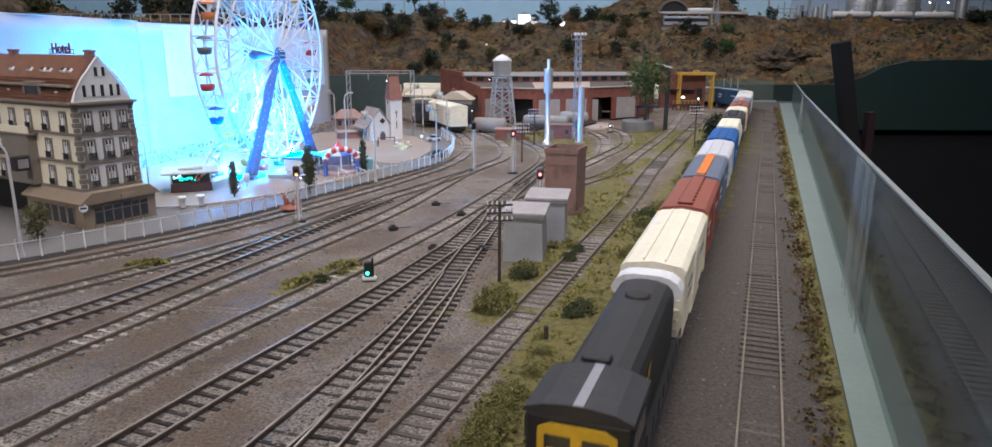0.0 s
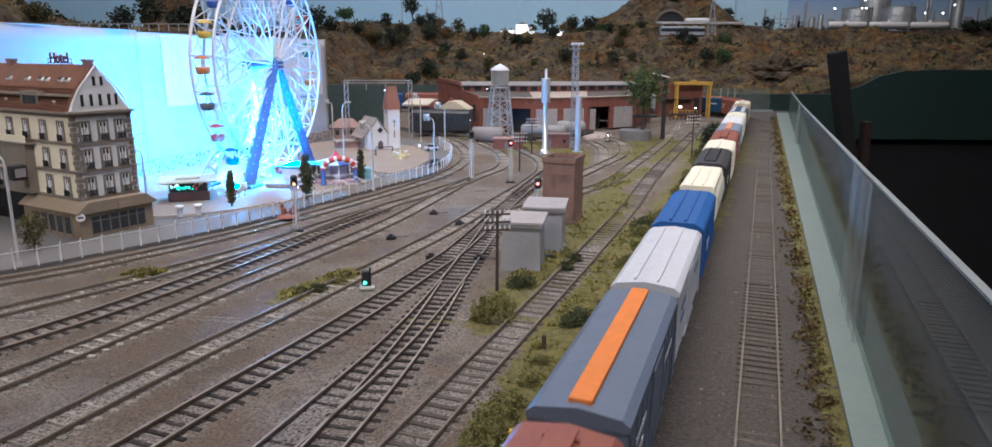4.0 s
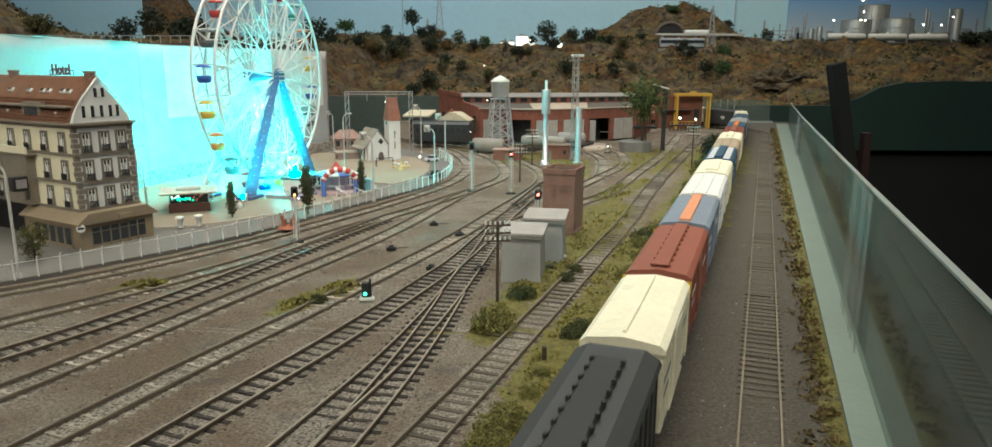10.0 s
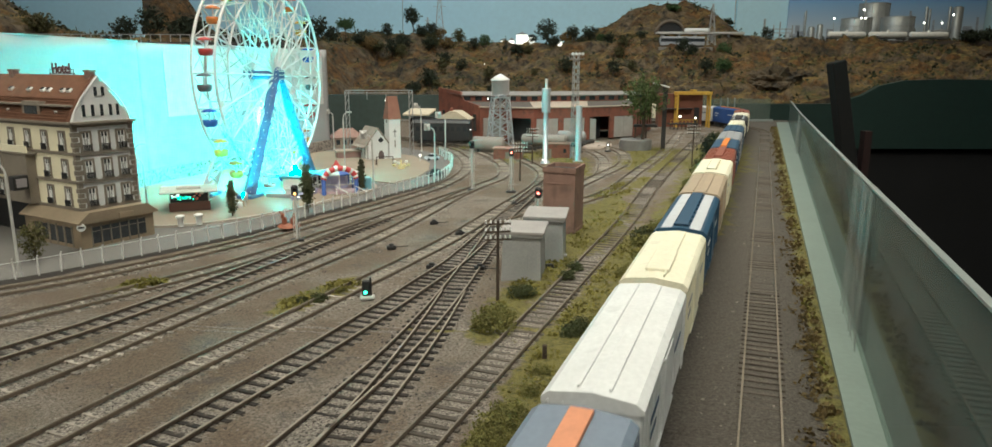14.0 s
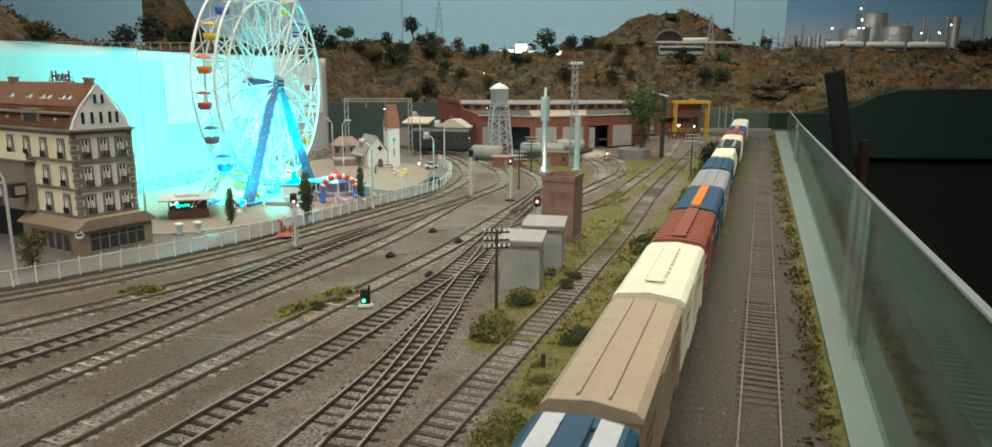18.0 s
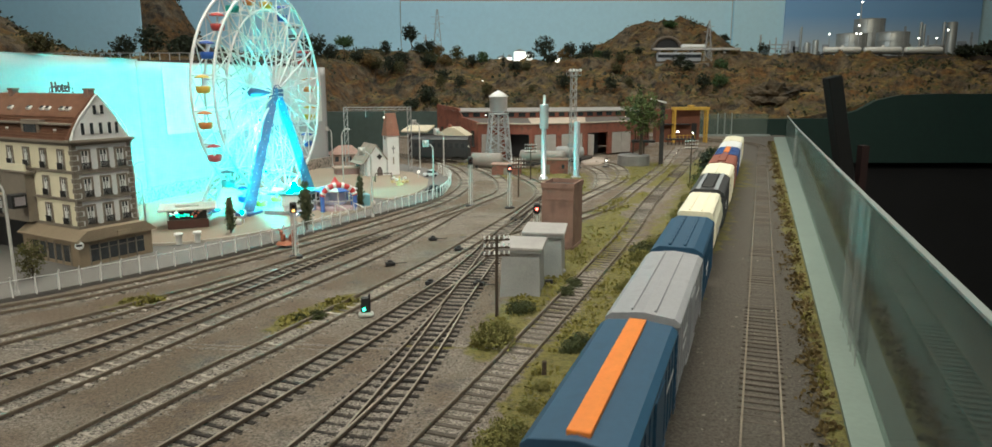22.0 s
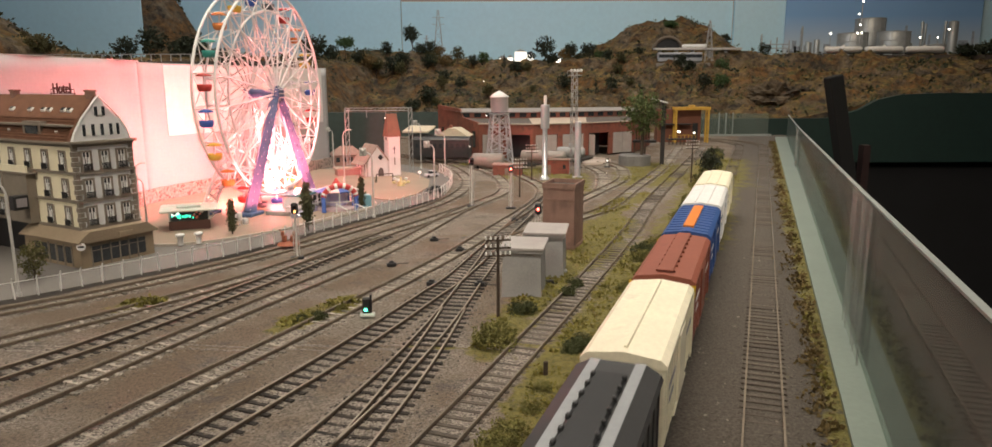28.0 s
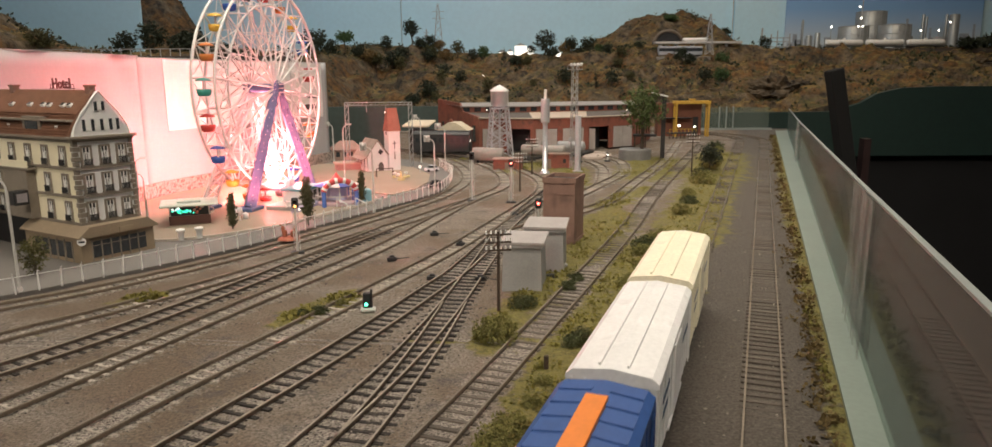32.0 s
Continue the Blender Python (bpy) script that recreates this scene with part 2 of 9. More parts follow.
# ---- building helpers ----
class Geo:
    """Collects the corners and faces of one mesh."""

    def __init__(self):
        self.v, self.f, self.smooth = [], [], []

    def add(self, verts, faces, m=None, smooth=False):
        k = len(self.v)
        self.v += [tuple(m @ Vector(p)) if m else tuple(p) for p in verts]
        self.f += [tuple(i + k for i in f) for f in faces]
        self.smooth += [smooth] * len(faces)
        return self

    def box(self, x0, x1, y0, y1, z0, z1, m=None):
        return self.add([(x, y, z) for z in (z0, z1) for y in (y0, y1) for x in (x0, x1)],
                        [(0, 2, 3, 1), (4, 5, 7, 6), (0, 1, 5, 4), (1, 3, 7, 5), (3, 2, 6, 7), (2, 0, 4, 6)], m)

    def rbox(self, x0, x1, y0, y1, z0, z1, b, m=None):
        """A box with chamfered edges."""
        c, h = ((x0 + x1) / 2, (y0 + y1) / 2, (z0 + z1) / 2), ((x1 - x0) / 2, (y1 - y0) / 2, (z1 - z0) / 2)
        b = min(b, *(k * 0.9 for k in h))
        ids, vs = {}, []
        for sx in (-1, 1):
            for sy in (-1, 1):
                for sz in (-1, 1):
                    for a in range(3):
                        s = (sx, sy, sz)
                        ids[(s, a)] = len(vs)
                        vs.append(tuple(c[i] + s[i] * (h[i] - (0 if i == a else b)) for i in range(3)))
        fs = []
        for a in range(3):
            u, w = (a + 1) % 3, (a + 2) % 3
            for s in (-1, 1):
                ring = []
                for su, sw in ((-1, -1), (1, -1), (1, 1), (-1, 1)):
                    k = [0, 0, 0]
                    k[a], k[u], k[w] = s, su, sw
                    ring.append(ids[(tuple(k), a)])
                fs.append(tuple(ring if s > 0 else ring[::-1]))
            for su in (-1, 1):
                for sw in (-1, 1):
                    k0, k1 = [0, 0, 0], [0, 0, 0]
                    k0[a], k1[a] = -1, 1
                    k0[u] = k1[u] = su
                    k0[w] = k1[w] = sw
                    q = (ids[(tuple(k0), u)], ids[(tuple(k1), u)], ids[(tuple(k1), w)], ids[(tuple(k0), w)])
                    fs.append(q if su * sw > 0 else q[::-1])
        for sx in (-1, 1):
            for sy in (-1, 1):
                for sz in (-1, 1):
                    q = tuple(ids[((sx, sy, sz), a)] for a in range(3))
                    fs.append(q if sx * sy * sz > 0 else q[::-1])
        return self.add(vs, fs, m)

    def tube(self, p0, p1, r0, r1=None, n=8, m=None, caps=True):
        r1 = r0 if r1 is None else r1
        p0, p1 = Vector(p0), Vector(p1)
        q = (p1 - p0).to_track_quat("Z", "Y")
        vs = [p + q @ Vector((r * math.cos(2 * math.pi * i / n), r * math.sin(2 * math.pi * i / n), 0)) for p, r in ((p0, r0), (p1, r1)) for i in range(n)]
        self.add(vs, [(i, (i + 1) % n, n + (i + 1) % n, n + i) for i in range(n)], m, n > 5)
        if caps:
            self.add(vs, [tuple(range(n))[::-1], tuple(range(n, 2 * n))], m)
        return self

    def path(self, pts, r, n=6, m=None):
        """One round bar bent along the points; closed where the ends meet."""
        P = [Vector(p) for p in pts]
        closed = len(P) > 3 and (P[0] - P[-1]).length < 1e-5
        if closed:
            P = P[:-1]
        k, vs, x = len(P), [], None
        for i, p in enumerate(P):
            d = (P[(i + 1) % k] - P[i - 1]) if closed else P[min(i + 1, k - 1)] - P[max(i - 1, 0)]
            d.normalize()
            x = d.orthogonal() if x is None else x - d * x.dot(d)
            x.normalize()
            y = d.cross(x)
            vs += [p + x * (r * math.cos(2 * math.pi * j / n)) + y * (r * math.sin(2 * math.pi * j / n)) for j in range(n)]
        fs = [(i * n + j, i * n + (j + 1) % n, (i + 1) % k * n + (j + 1) % n, (i + 1) % k * n + j) for i in range(k if closed else k - 1) for j in range(n)]
        self.add(vs, fs, m, n > 5)
        if not closed:
            self.add(vs, [tuple(range(n))[::-1], tuple(range((k - 1) * n, k * n))], m)
        return self

    def lathe(self, prof, n=16, m=None, smooth=True):
        """prof: (radius, height) pairs from below."""
        vs = [(r * math.cos(2 * math.pi * i / n), r * math.sin(2 * math.pi * i / n), z) for r, z in prof for i in range(n)]
        k = len(prof)
        self.add(vs, [(j * n + i, j * n + (i + 1) % n, (j + 1) * n + (i + 1) % n, (j + 1) * n + i) for j in range(k - 1) for i in range(n)], m, smooth)
        return self.add(vs, [tuple(range(n))[::-1], tuple(range((k - 1) * n, k * n))], m)

    def prism(self, pts, y0, y1, m=None):
        """A polygon in x and z, drawn out along y."""
        n = len(pts)
        vs = [(x, y, z) for y in (y0, y1) for x, z in pts]
        return self.add(vs, [(i, (i + 1) % n, n + (i + 1) % n, n + i) for i in range(n)] + [tuple(range(n))[::-1], tuple(range(n, 2 * n))], m)

    def ico(self, c, r, m=None, sub=1, jit=0.25, squash=1.0, rng=random):
        vs, fs = ICO[sub]
        out = []
        for v in vs:
            k = r * (1 + jit * (rng.random() * 2 - 1))
            out.append((c[0] + v[0] * k, c[1] + v[1] * k, c[2] + v[2] * k * squash))
        return self.add(out, fs, m)

    def mesh(self, name):
        me = bpy.data.meshes.new(name)
        me.from_pydata(self.v, [], self.f)
        me.polygons.foreach_set("use_smooth", self.smooth)
        return me


def ico_data(sub):
    bm = bmesh.new()
    bmesh.ops.create_icosphere(bm, subdivisions=sub, radius=1)
    out = ([tuple(v.co) for v in bm.verts], [tuple(v.index for v in f.verts) for f in bm.faces])
    bm.free()
    return out


ICO = {k: ico_data(k) for k in (1, 2, 4)}


def part(name, geo, material, parent=None, label="", at=None):
    """Links a Geo, or a mesh that is shared, as one object under parent."""
    me = geo.mesh(name) if isinstance(geo, Geo) else geo
    if not me.materials:
        me.materials.append(material)
    ob = new(name, me)
    if parent is not None:
        ob.parent = parent
    if at is not None:
        ob.matrix_basis = at
    return tagged(ob, label) if label else ob


def thing(name, m, label, category, group="", kind=""):
    ob = new(name)
    ob.empty_display_size = 0.01
    ob.matrix_basis = m
    return tagged(ob, label, category, group, kind)


def solid(name, geo, material, label, category="", group="", kind="", at=None):
    ob = part(name, geo, material, None, "", at)
    return tagged(ob, label, category, group, kind)


def spline(pts, step):
    """A smooth line through the points in even steps."""
    P = [Vector((*p, 0)) for p in pts]
    P = [2 * P[0] - P[1]] + P + [2 * P[-1] - P[-2]]
    fine = []
    for i in range(1, len(P) - 2):
        a, b, c, d = P[i - 1:i + 3]
        for k in range(24):
            t = k / 24
            fine.append(0.5 * (2 * b + (c - a) * t + (2 * a - 5 * b + 4 * c - d) * t * t + (3 * b - a - 3 * c + d) * t ** 3))
    fine.append(P[-2])
    out, need = [fine[0]], step
    for a, b in zip(fine, fine[1:]):
        seg = (b - a).length
        while need <= seg:
            out.append(a.lerp(b, need / seg))
            need += step
        need -= seg
    return out


GROUND = -0.003


# ---- railway tracks ----
def sweep(line, off, half, z0, z1):
    """A bar of rectangular section along a line, off to its right."""
    g = Geo()
    n = len(line)
    vs = []
    for i, p in enumerate(line):
        d = (line[min(i + 1, n - 1)] - line[max(i - 1, 0)]).normalized()
        s = Vector((d.y, -d.x, 0))
        for o, z in ((off - half, z0), (off + half, z0), (off + half, z1), (off - half, z1)):
            q = p + s * o
            vs.append((q.x, q.y, z))
    fs = [(4 * i + k, 4 * i + (k + 1) % 4, 4 * i + 4 + (k + 1) % 4, 4 * i + 4 + k) for i in range(n - 1) for k in range(4)]
    fs += [(3, 2, 1, 0), tuple(4 * (n - 1) + k for k in range(4))]
    return g.add(vs, fs)


TIES = [Geo().rbox(-0.0128, 0.0128, -0.0014, 0.0014, -0.0042, -0.0020, 0.0003).mesh("sleeper") for _ in range(2)] + [Geo().rbox(-0.0112, 0.0112, -0.0014, 0.0014, -0.0042, -0.0020, 0.0003).mesh("sleeper")]
TRACKLINES = []


def railway_track(pts, label, dusty=False, step=0.0088, first=0.0, last=9.0):
    line = spline(pts, 0.012)
    TRACKLINES.append(line)
    t = thing("railway_track", Matrix(), label, "railway track", "tracks of the yard", "structure")
    gauge = 0.0087 if dusty == 2 else 0.0080
    for off in (-gauge, gauge):
        r = part("rail", sweep(line, off, 0.00052, -0.0022, -0.0006), RAILSIDE_DUSTY if dusty else RAILSIDE, t)
        part("rail_head", sweep(line, off, 0.00042, -0.0006, 0.0), RAILDULL if dusty else RAIL, r, "dusty worn rail head" if dusty else "worn bright rail head")
    rng = random.Random(len(TRACKLINES))
    me = TIES[int(dusty)]
    ties = spline(pts, step)
    for i, p in enumerate(ties[:-1]):
        if not (-0.1 < p.y):
            continue
        d = (ties[i + 1] - p).normalized()
        a = math.degrees(math.atan2(d.y, d.x)) - 90 + rng.uniform(-2, 2)
        part("sleeper", me, (TIE, TIE_DUSTY, TIE_MAIN)[int(dusty)], t, "", pose(p.x, p.y, rng.uniform(-0.0005, 0) + max(-0.0012, min(0.0002, 0.0013 * noise.noise((p.x * 16, p.y * 16, len(TRACKLINES))) - (0.0001, 0.0002, 0.0004)[int(dusty)])), 0, rng.uniform(-0.8, 0.8), a))
    return t


def train_line(s, off=0.0):
    """Place and heading on the main line at s metres from the near end; off: metres to the right of it."""
    s = float(s)
    d = Vector((0.342, 0.940))
    s1, rad, turn = 1.85, 0.224, math.radians(110)
    if s < s1:
        p, h = Vector((-0.0466, 0)) + d * s, math.atan2(d.y, d.x)
    else:
        p1, h1 = Vector((-0.0466, 0)) + d * s1, math.atan2(d.y, d.x)
        c = p1 + rad * Vector((-d.y, d.x))
        a = min((s - s1) / rad, turn)
        h = h1 + a
        p = c + rad * Vector((math.sin(h), -math.cos(h)))
        p += max(0, s - s1 - rad * turn) * Vector((math.cos(h), math.sin(h)))
    return p + off * Vector((math.sin(h), -math.cos(h))), h


main = [tuple(train_line(s)[0]) for s in np.arange(-0.2, 4.2, 0.1)]
outer = [tuple(train_line(s, 0.0535)[0]) for s in np.arange(-0.2, 2.9, 0.1)]
railway_track(main, "main line of brown rails on dusty ballast", 2, 0.0088)
railway_track(outer, "second main line sunk in dusty brown ballast", 2, 0.0072)
A = [(-0.62, 0.20), (-0.46, 0.362), (-0.339, 0.471), (-0.282, 0.530), (-0.217, 0.624), (-0.151, 0.747), (-0.109, 0.836), (-0.069, 0.938), (-0.047, 1.054), (-0.048, 1.16), (-0.075, 1.30), (-0.125, 1.42), (-0.20, 1.53), (-0.30, 1.60), (-0.42, 1.63), (-0.60, 1.62), (-0.95, 1.55)]
B = [(-0.52, 0.10), (-0.40, 0.27), (-0.299, 0.412), (-0.253, 0.473), (-0.197, 0.563), (-0.148, 0.668), (-0.112, 0.735), (-0.077, 0.803), (-0.022, 0.926), (0.008, 1.01), (0.012, 1.11), (-0.006, 1.22), (-0.045, 1.33), (-0.12, 1.46), (-0.24, 1.60)]
C = [(-0.44, 0.08), (-0.35, 0.23), (-0.266, 0.363), (-0.231, 0.428), (-0.187, 0.535), (-0.150, 0.637), (-0.112, 0.735)]
D = [(-0.36, 0.05), (-0.29, 0.20), (-0.235, 0.317), (-0.208, 0.383), (-0.175, 0.470), (-0.142, 0.549), (-0.105, 0.645), (-0.077, 0.74), (-0.045, 0.86), (-0.022, 0.926)]
E = [(-0.27, 0.03), (-0.22, 0.18), (-0.184, 0.281), (-0.158, 0.348), (-0.129, 0.415), (-0.103, 0.478), (-0.069, 0.561), (-0.038, 0.642), (-0.008, 0.735), (0.026, 0.84), (0.058, 0.955), (0.068, 1.05), (0.055, 1.14), (0.02, 1.26), (-0.04, 1.38)]
F = [(-0.22, 0.03), (-0.18, 0.16), (-0.135, 0.280), (-0.098, 0.370), (-0.074, 0.434), (-0.049, 0.507), (-0.033, 0.554), (-0.012, 0.64), (0.012, 0.745), (0.040, 0.86), (0.075, 0.99)]
G = [(-0.16, 0.03), (-0.115, 0.17), (-0.080, 0.280), (-0.058, 0.352), (-0.042, 0.418), (-0.029, 0.485), (-0.020, 0.54), (-0.008, 0.613), (0.004, 0.70)]
H = [(-0.125, 0.03), (-0.09, 0.17), (-0.063, 0.280), (-0.048, 0.352), (-0.037, 0.418), (-0.028, 0.485)]
I = [(-0.115, 0.03), (-0.07, 0.165), (-0.030, 0.277), (-0.0085, 0.334), (0.0208, 0.412), (0.0477, 0.484), (0.083, 0.580), (0.1385, 0.735), (0.221, 0.983), (0.352, 1.338), (0.43, 1.55), (0.50, 1.74)]
J = [(0.012, 0.700), (0.035, 0.735), (0.065, 0.775), (0.100, 0.822), (0.146, 0.900), (0.204, 1.052), (0.299, 1.300), (0.392, 1.587), (0.44, 1.74)]
K = [(0.050, 0.84), (0.085, 0.89), (0.114, 0.948), (0.148, 1.028), (0.169, 1.131), (0.180, 1.238), (0.170, 1.33)]
K2 = [(0.114, 0.948), (0.156, 1.040), (0.195, 1.130), (0.216, 1.210), (0.226, 1.32), (0.205, 1.42)]
for pts, dusty in ((A, True), (B, True), (C, False), (D, True), (E, True), (F, False), (G, False), (H, False), (I, 2), (J, True), (K, True), (K2, True)):
    railway_track(pts, "yard track of worn rails on dark sleepers" if not dusty else "yard track half sunk in dusty ballast", dusty)


# ---- ground ----
def line_dist(x, y, line):
    return min((x - p.x) ** 2 + (y - p.y) ** 2 for p in line) ** 0.5


def plexi_x(y):
    return 0.060 + 0.371 * y


FENCE = [(-0.60, 0.25), (-0.47, 0.385), (-0.351, 0.489), (-0.305, 0.540), (-0.261, 0.595), (-0.220, 0.659), (-0.177, 0.748), (-0.136, 0.830), (-0.100, 0.900), (-0.076, 0.960), (-0.068, 1.036), (-0.072, 1.14), (-0.105, 1.27)]
GRASS = [((-0.004, 0.40), (0.016, 0.47), 0.014), ((0.018, 0.475), (0.070, 0.62), 0.016), ((0.075, 0.62), (0.13, 0.80), 0.030), ((0.045, 0.33), (0.10, 0.47), 0.022),
         ((-0.006, 0.24), (0.024, 0.345), 0.013), ((0.024, 0.345), (0.075, 0.48), 0.015), ((0.075, 0.48), (0.14, 0.66), 0.017), ((0.10, 0.47), (0.18, 0.68), 0.022), ((0.18, 0.68), (0.33, 1.10), 0.035), ((0.33, 1.10), (0.45, 1.45), 0.05), ((0.13, 0.85), (0.20, 1.0), 0.02),
         ((0.23, 1.12), (0.30, 1.36), 0.05), ((0.10, 1.02), (0.12, 1.22), 0.035), ((0.03, 1.2), (0.10, 1.32), 0.03), ((-0.08, 1.36), (0.0, 1.42), 0.02),
         ((0.135, 0.24), (0.215, 0.47), 0.006), ((0.215, 0.47), (0.31, 0.73), 0.007), ((0.31, 0.73), (0.72, 1.86), 0.011), ((-0.135, 0.445), (-0.105, 0.50), 0.012), ((-0.26, 0.485), (-0.245, 0.50), 0.01)]


def seg_dist(x, y, a, b):
    ax, ay, bx, by = *a, *b
    t = max(0, min(1, ((x - ax) * (bx - ax) + (y - ay) * (by - ay)) / ((bx - ax) ** 2 + (by - ay) ** 2)))
    return math.hypot(x - ax - t * (bx - ax), y - ay - t * (by - ay))


def grass_at(x, y):
    g = 0.0
    for a, b, r in GRASS:
        d = seg_dist(x, y, a, b)
        if d < r * 1.6:
            g = max(g, 1 - max(0, d - r * 0.6) / (r))
    return g


def ground_sheet():
    """One sheet of yard ground, fine near the camera's view, with its ballast and grass cover as an attribute."""
    ys = list(np.arange(0.10, 2.3, 0.0125)) + [2.5, 3.3]
    ys = [-3.7, -2, -1, -0.4, -0.1] + ys
    tracks = [[p for p in l[::2]] for l in TRACKLINES]
    near = {}
    for l in tracks:
        for p in l:
            near.setdefault((int(p.x // 0.05), int(p.y // 0.05)), []).append(p)

    def tdist(x, y):
        i, j = int(x // 0.05), int(y // 0.05)
        c = [p for a in (-1, 0, 1) for b in (-1, 0, 1) for p in near.get((i + a, j + b), ())]
        return min(((x - p.x) ** 2 + (y - p.y) ** 2 for p in c), default=1.0) ** 0.5

    cols = 150
    vs, gr, ba, dk = [], [], [], []
    for y in ys:
        x1 = plexi_x(y) + 0.002
        x0 = -1.9 if y > 0.4 else -1.3
        for c in range(cols + 1):
            u = c / cols
            x = x1 + (x0 - x1) * (u * 0.55 + 0.45 * u ** 3)
            d = tdist(x, y) if 0 < y < 2.3 else 1
            lift = 0.0016 * (noise.noise((x * 40, y * 40, 0)) + 0.5 * noise.noise((x * 110, y * 110, 3))) * min(1, max(0, (d - 0.012) / 0.015))
            g = grass_at(x, y)
            vs.append((x, y, GROUND + lift * 0.8 + 0.0012 * g * (d > 0.02)))
            gr.append(max(0, min(1, g)))
            ba.append(max(0, min(1, 1.5 - d / 0.014)))
            dk.append(max(0, min(1, (x - (-0.0466 + 0.364 * y) + 0.022) / 0.012)))
    n = cols + 1
    fs = [(j * n + i, j * n + i + 1, (j + 1) * n + i + 1, (j + 1) * n + i) for j in range(len(ys) - 1) for i in range(cols)]
    fs = [f[::-1] for f in fs]
    me = bpy.data.meshes.new("ground")
    me.from_pydata(vs, [], fs)
    me.polygons.foreach_set("use_smooth", [True] * len(fs))
    for name, vals in (("grass", gr), ("ballast", ba), ("oily", dk)):
        me.attributes.new(name, "FLOAT", "POINT").data.foreach_set("value", vals)
    m = bpy.data.materials.new("yard_ground")
    m.use_nodes = True
    nt = m.node_tree
    N, L = nt.nodes, nt.links
    b = N["Principled BSDF"]
    b.inputs["Roughness"].default_value = 0.9
    tc = N.new("ShaderNodeTexCoord")

    def tex(scale, detail=5, rough=0.6):
        k = N.new("ShaderNodeTexNoise")
        k.inputs["Scale"].default_value, k.inputs["Detail"].default_value, k.inputs["Roughness"].default_value = scale, detail, rough
        L.new(tc.outputs["Object"], k.inputs["Vector"])
        return k.outputs[0]

    def ramp(src, lo, hi, a, c):
        k = N.new("ShaderNodeMapRange")
        k.inputs[1].default_value, k.inputs[2].default_value = lo, hi
        L.new(src, k.inputs[0])
        x = N.new("ShaderNodeMix")
        x.data_type = "RGBA"
        L.new(k.outputs[0], x.inputs[0])
        for i, v in ((6, a), (7, c)):
            if isinstance(v, tuple):
                x.inputs[i].default_value = (*v, 1)
            else:
                L.new(v, x.inputs[i])
        return x.outputs[2]

    def math_node(op, a, c):
        k = N.new("ShaderNodeMath")
        k.operation = op
        for i, v in ((0, a), (1, c)):
            if isinstance(v, float):
                k.inputs[i].default_value = v
            else:
                L.new(v, k.inputs[i])
        return k.outputs[0]

    fine, mid, big = tex(620, 4, 0.8), tex(260, 4), tex(14, 6)
    soil = ramp(fine, 0.38, 0.62, (0.088, 0.073, 0.058), (0.315, 0.268, 0.222))
    soil = ramp(big, 0.42, 0.60, soil, ramp(fine, 0.35, 0.65, (0.095, 0.070, 0.051), (0.225, 0.172, 0.128)))
    soil = ramp(tex(7, 5), 0.44, 0.58, soil, ramp(fine, 0.35, 0.65, (0.085, 0.061, 0.042), (0.195, 0.146, 0.103)))
    soil = ramp(tex(38, 7, 0.7), 0.54, 0.68, soil, ramp(fine, 0.35, 0.65, (0.045, 0.039, 0.035), (0.15, 0.13, 0.115)))
    stone = ramp(fine, 0.40, 0.60, (0.060, 0.050, 0.043), (0.42, 0.37, 0.32))
    stone = ramp(big, 0.42, 0.7, stone, ramp(fine, 0.35, 0.65, (0.05, 0.043, 0.038), (0.22, 0.19, 0.16)))
    at_b, at_g = N.new("ShaderNodeAttribute"), N.new("ShaderNodeAttribute")
    at_b.attribute_name, at_g.attribute_name = "ballast", "grass"
    wob = math_node("MULTIPLY", math_node("SUBTRACT", mid, 0.5), 1.6)
    base = ramp(math_node("ADD", at_b.outputs["Fac"], wob), 0.35, 0.75, soil, stone)
    at_d = N.new("ShaderNodeAttribute")
    at_d.attribute_name = "oily"
    base = ramp(math_node("ADD", at_d.outputs["Fac"], math_node("MULTIPLY", wob, 0.5)), 0.3, 0.8, base, ramp(fine, 0.35, 0.65, (0.045, 0.038, 0.032), (0.14, 0.12, 0.10)))
    green = ramp(mid, 0.38, 0.62, (0.06, 0.055, 0.014), (0.18, 0.155, 0.04))
    green = ramp(fine, 0.4, 0.75, green, (0.23, 0.20, 0.06))
    patch = math_node("ADD", at_g.outputs["Fac"], math_node("MULTIPLY", math_node("SUBTRACT", tex(75, 5), 0.5), 2.6))
    base = ramp(patch, 0.42, 0.72, base, green)
    L.new(base, b.inputs["Base Color"])
    bp = N.new("ShaderNodeBump")
    bp.inputs["Strength"].default_value, bp.inputs["Distance"].default_value = 1.0, 0.0013
    L.new(math_node("ADD", fine, mid), bp.inputs["Height"]), L.new(bp.outputs[0], b.inputs["Normal"])
    me.materials.append(m)
    return tagged(new("ground", me), "brown yard ground with grey ballast and mossy grass", "ground", "", "structure")


ground_sheet()

# fairground paving inside the fence
PLAZA = mat("pinkish_tan_paving", (0.29, 0.23, 0.175), 0.75, 0, 0.12, 20, 700, 0.3, 0.0003)
ROADGREY = mat("grey_model_road", (0.155, 0.145, 0.135), 0.8, 0, 0.12, 20, 700, 0.3, 0.0003)
KERB = mat("pale_kerb", (0.46, 0.41, 0.35), 0.75, 0, 0.1)


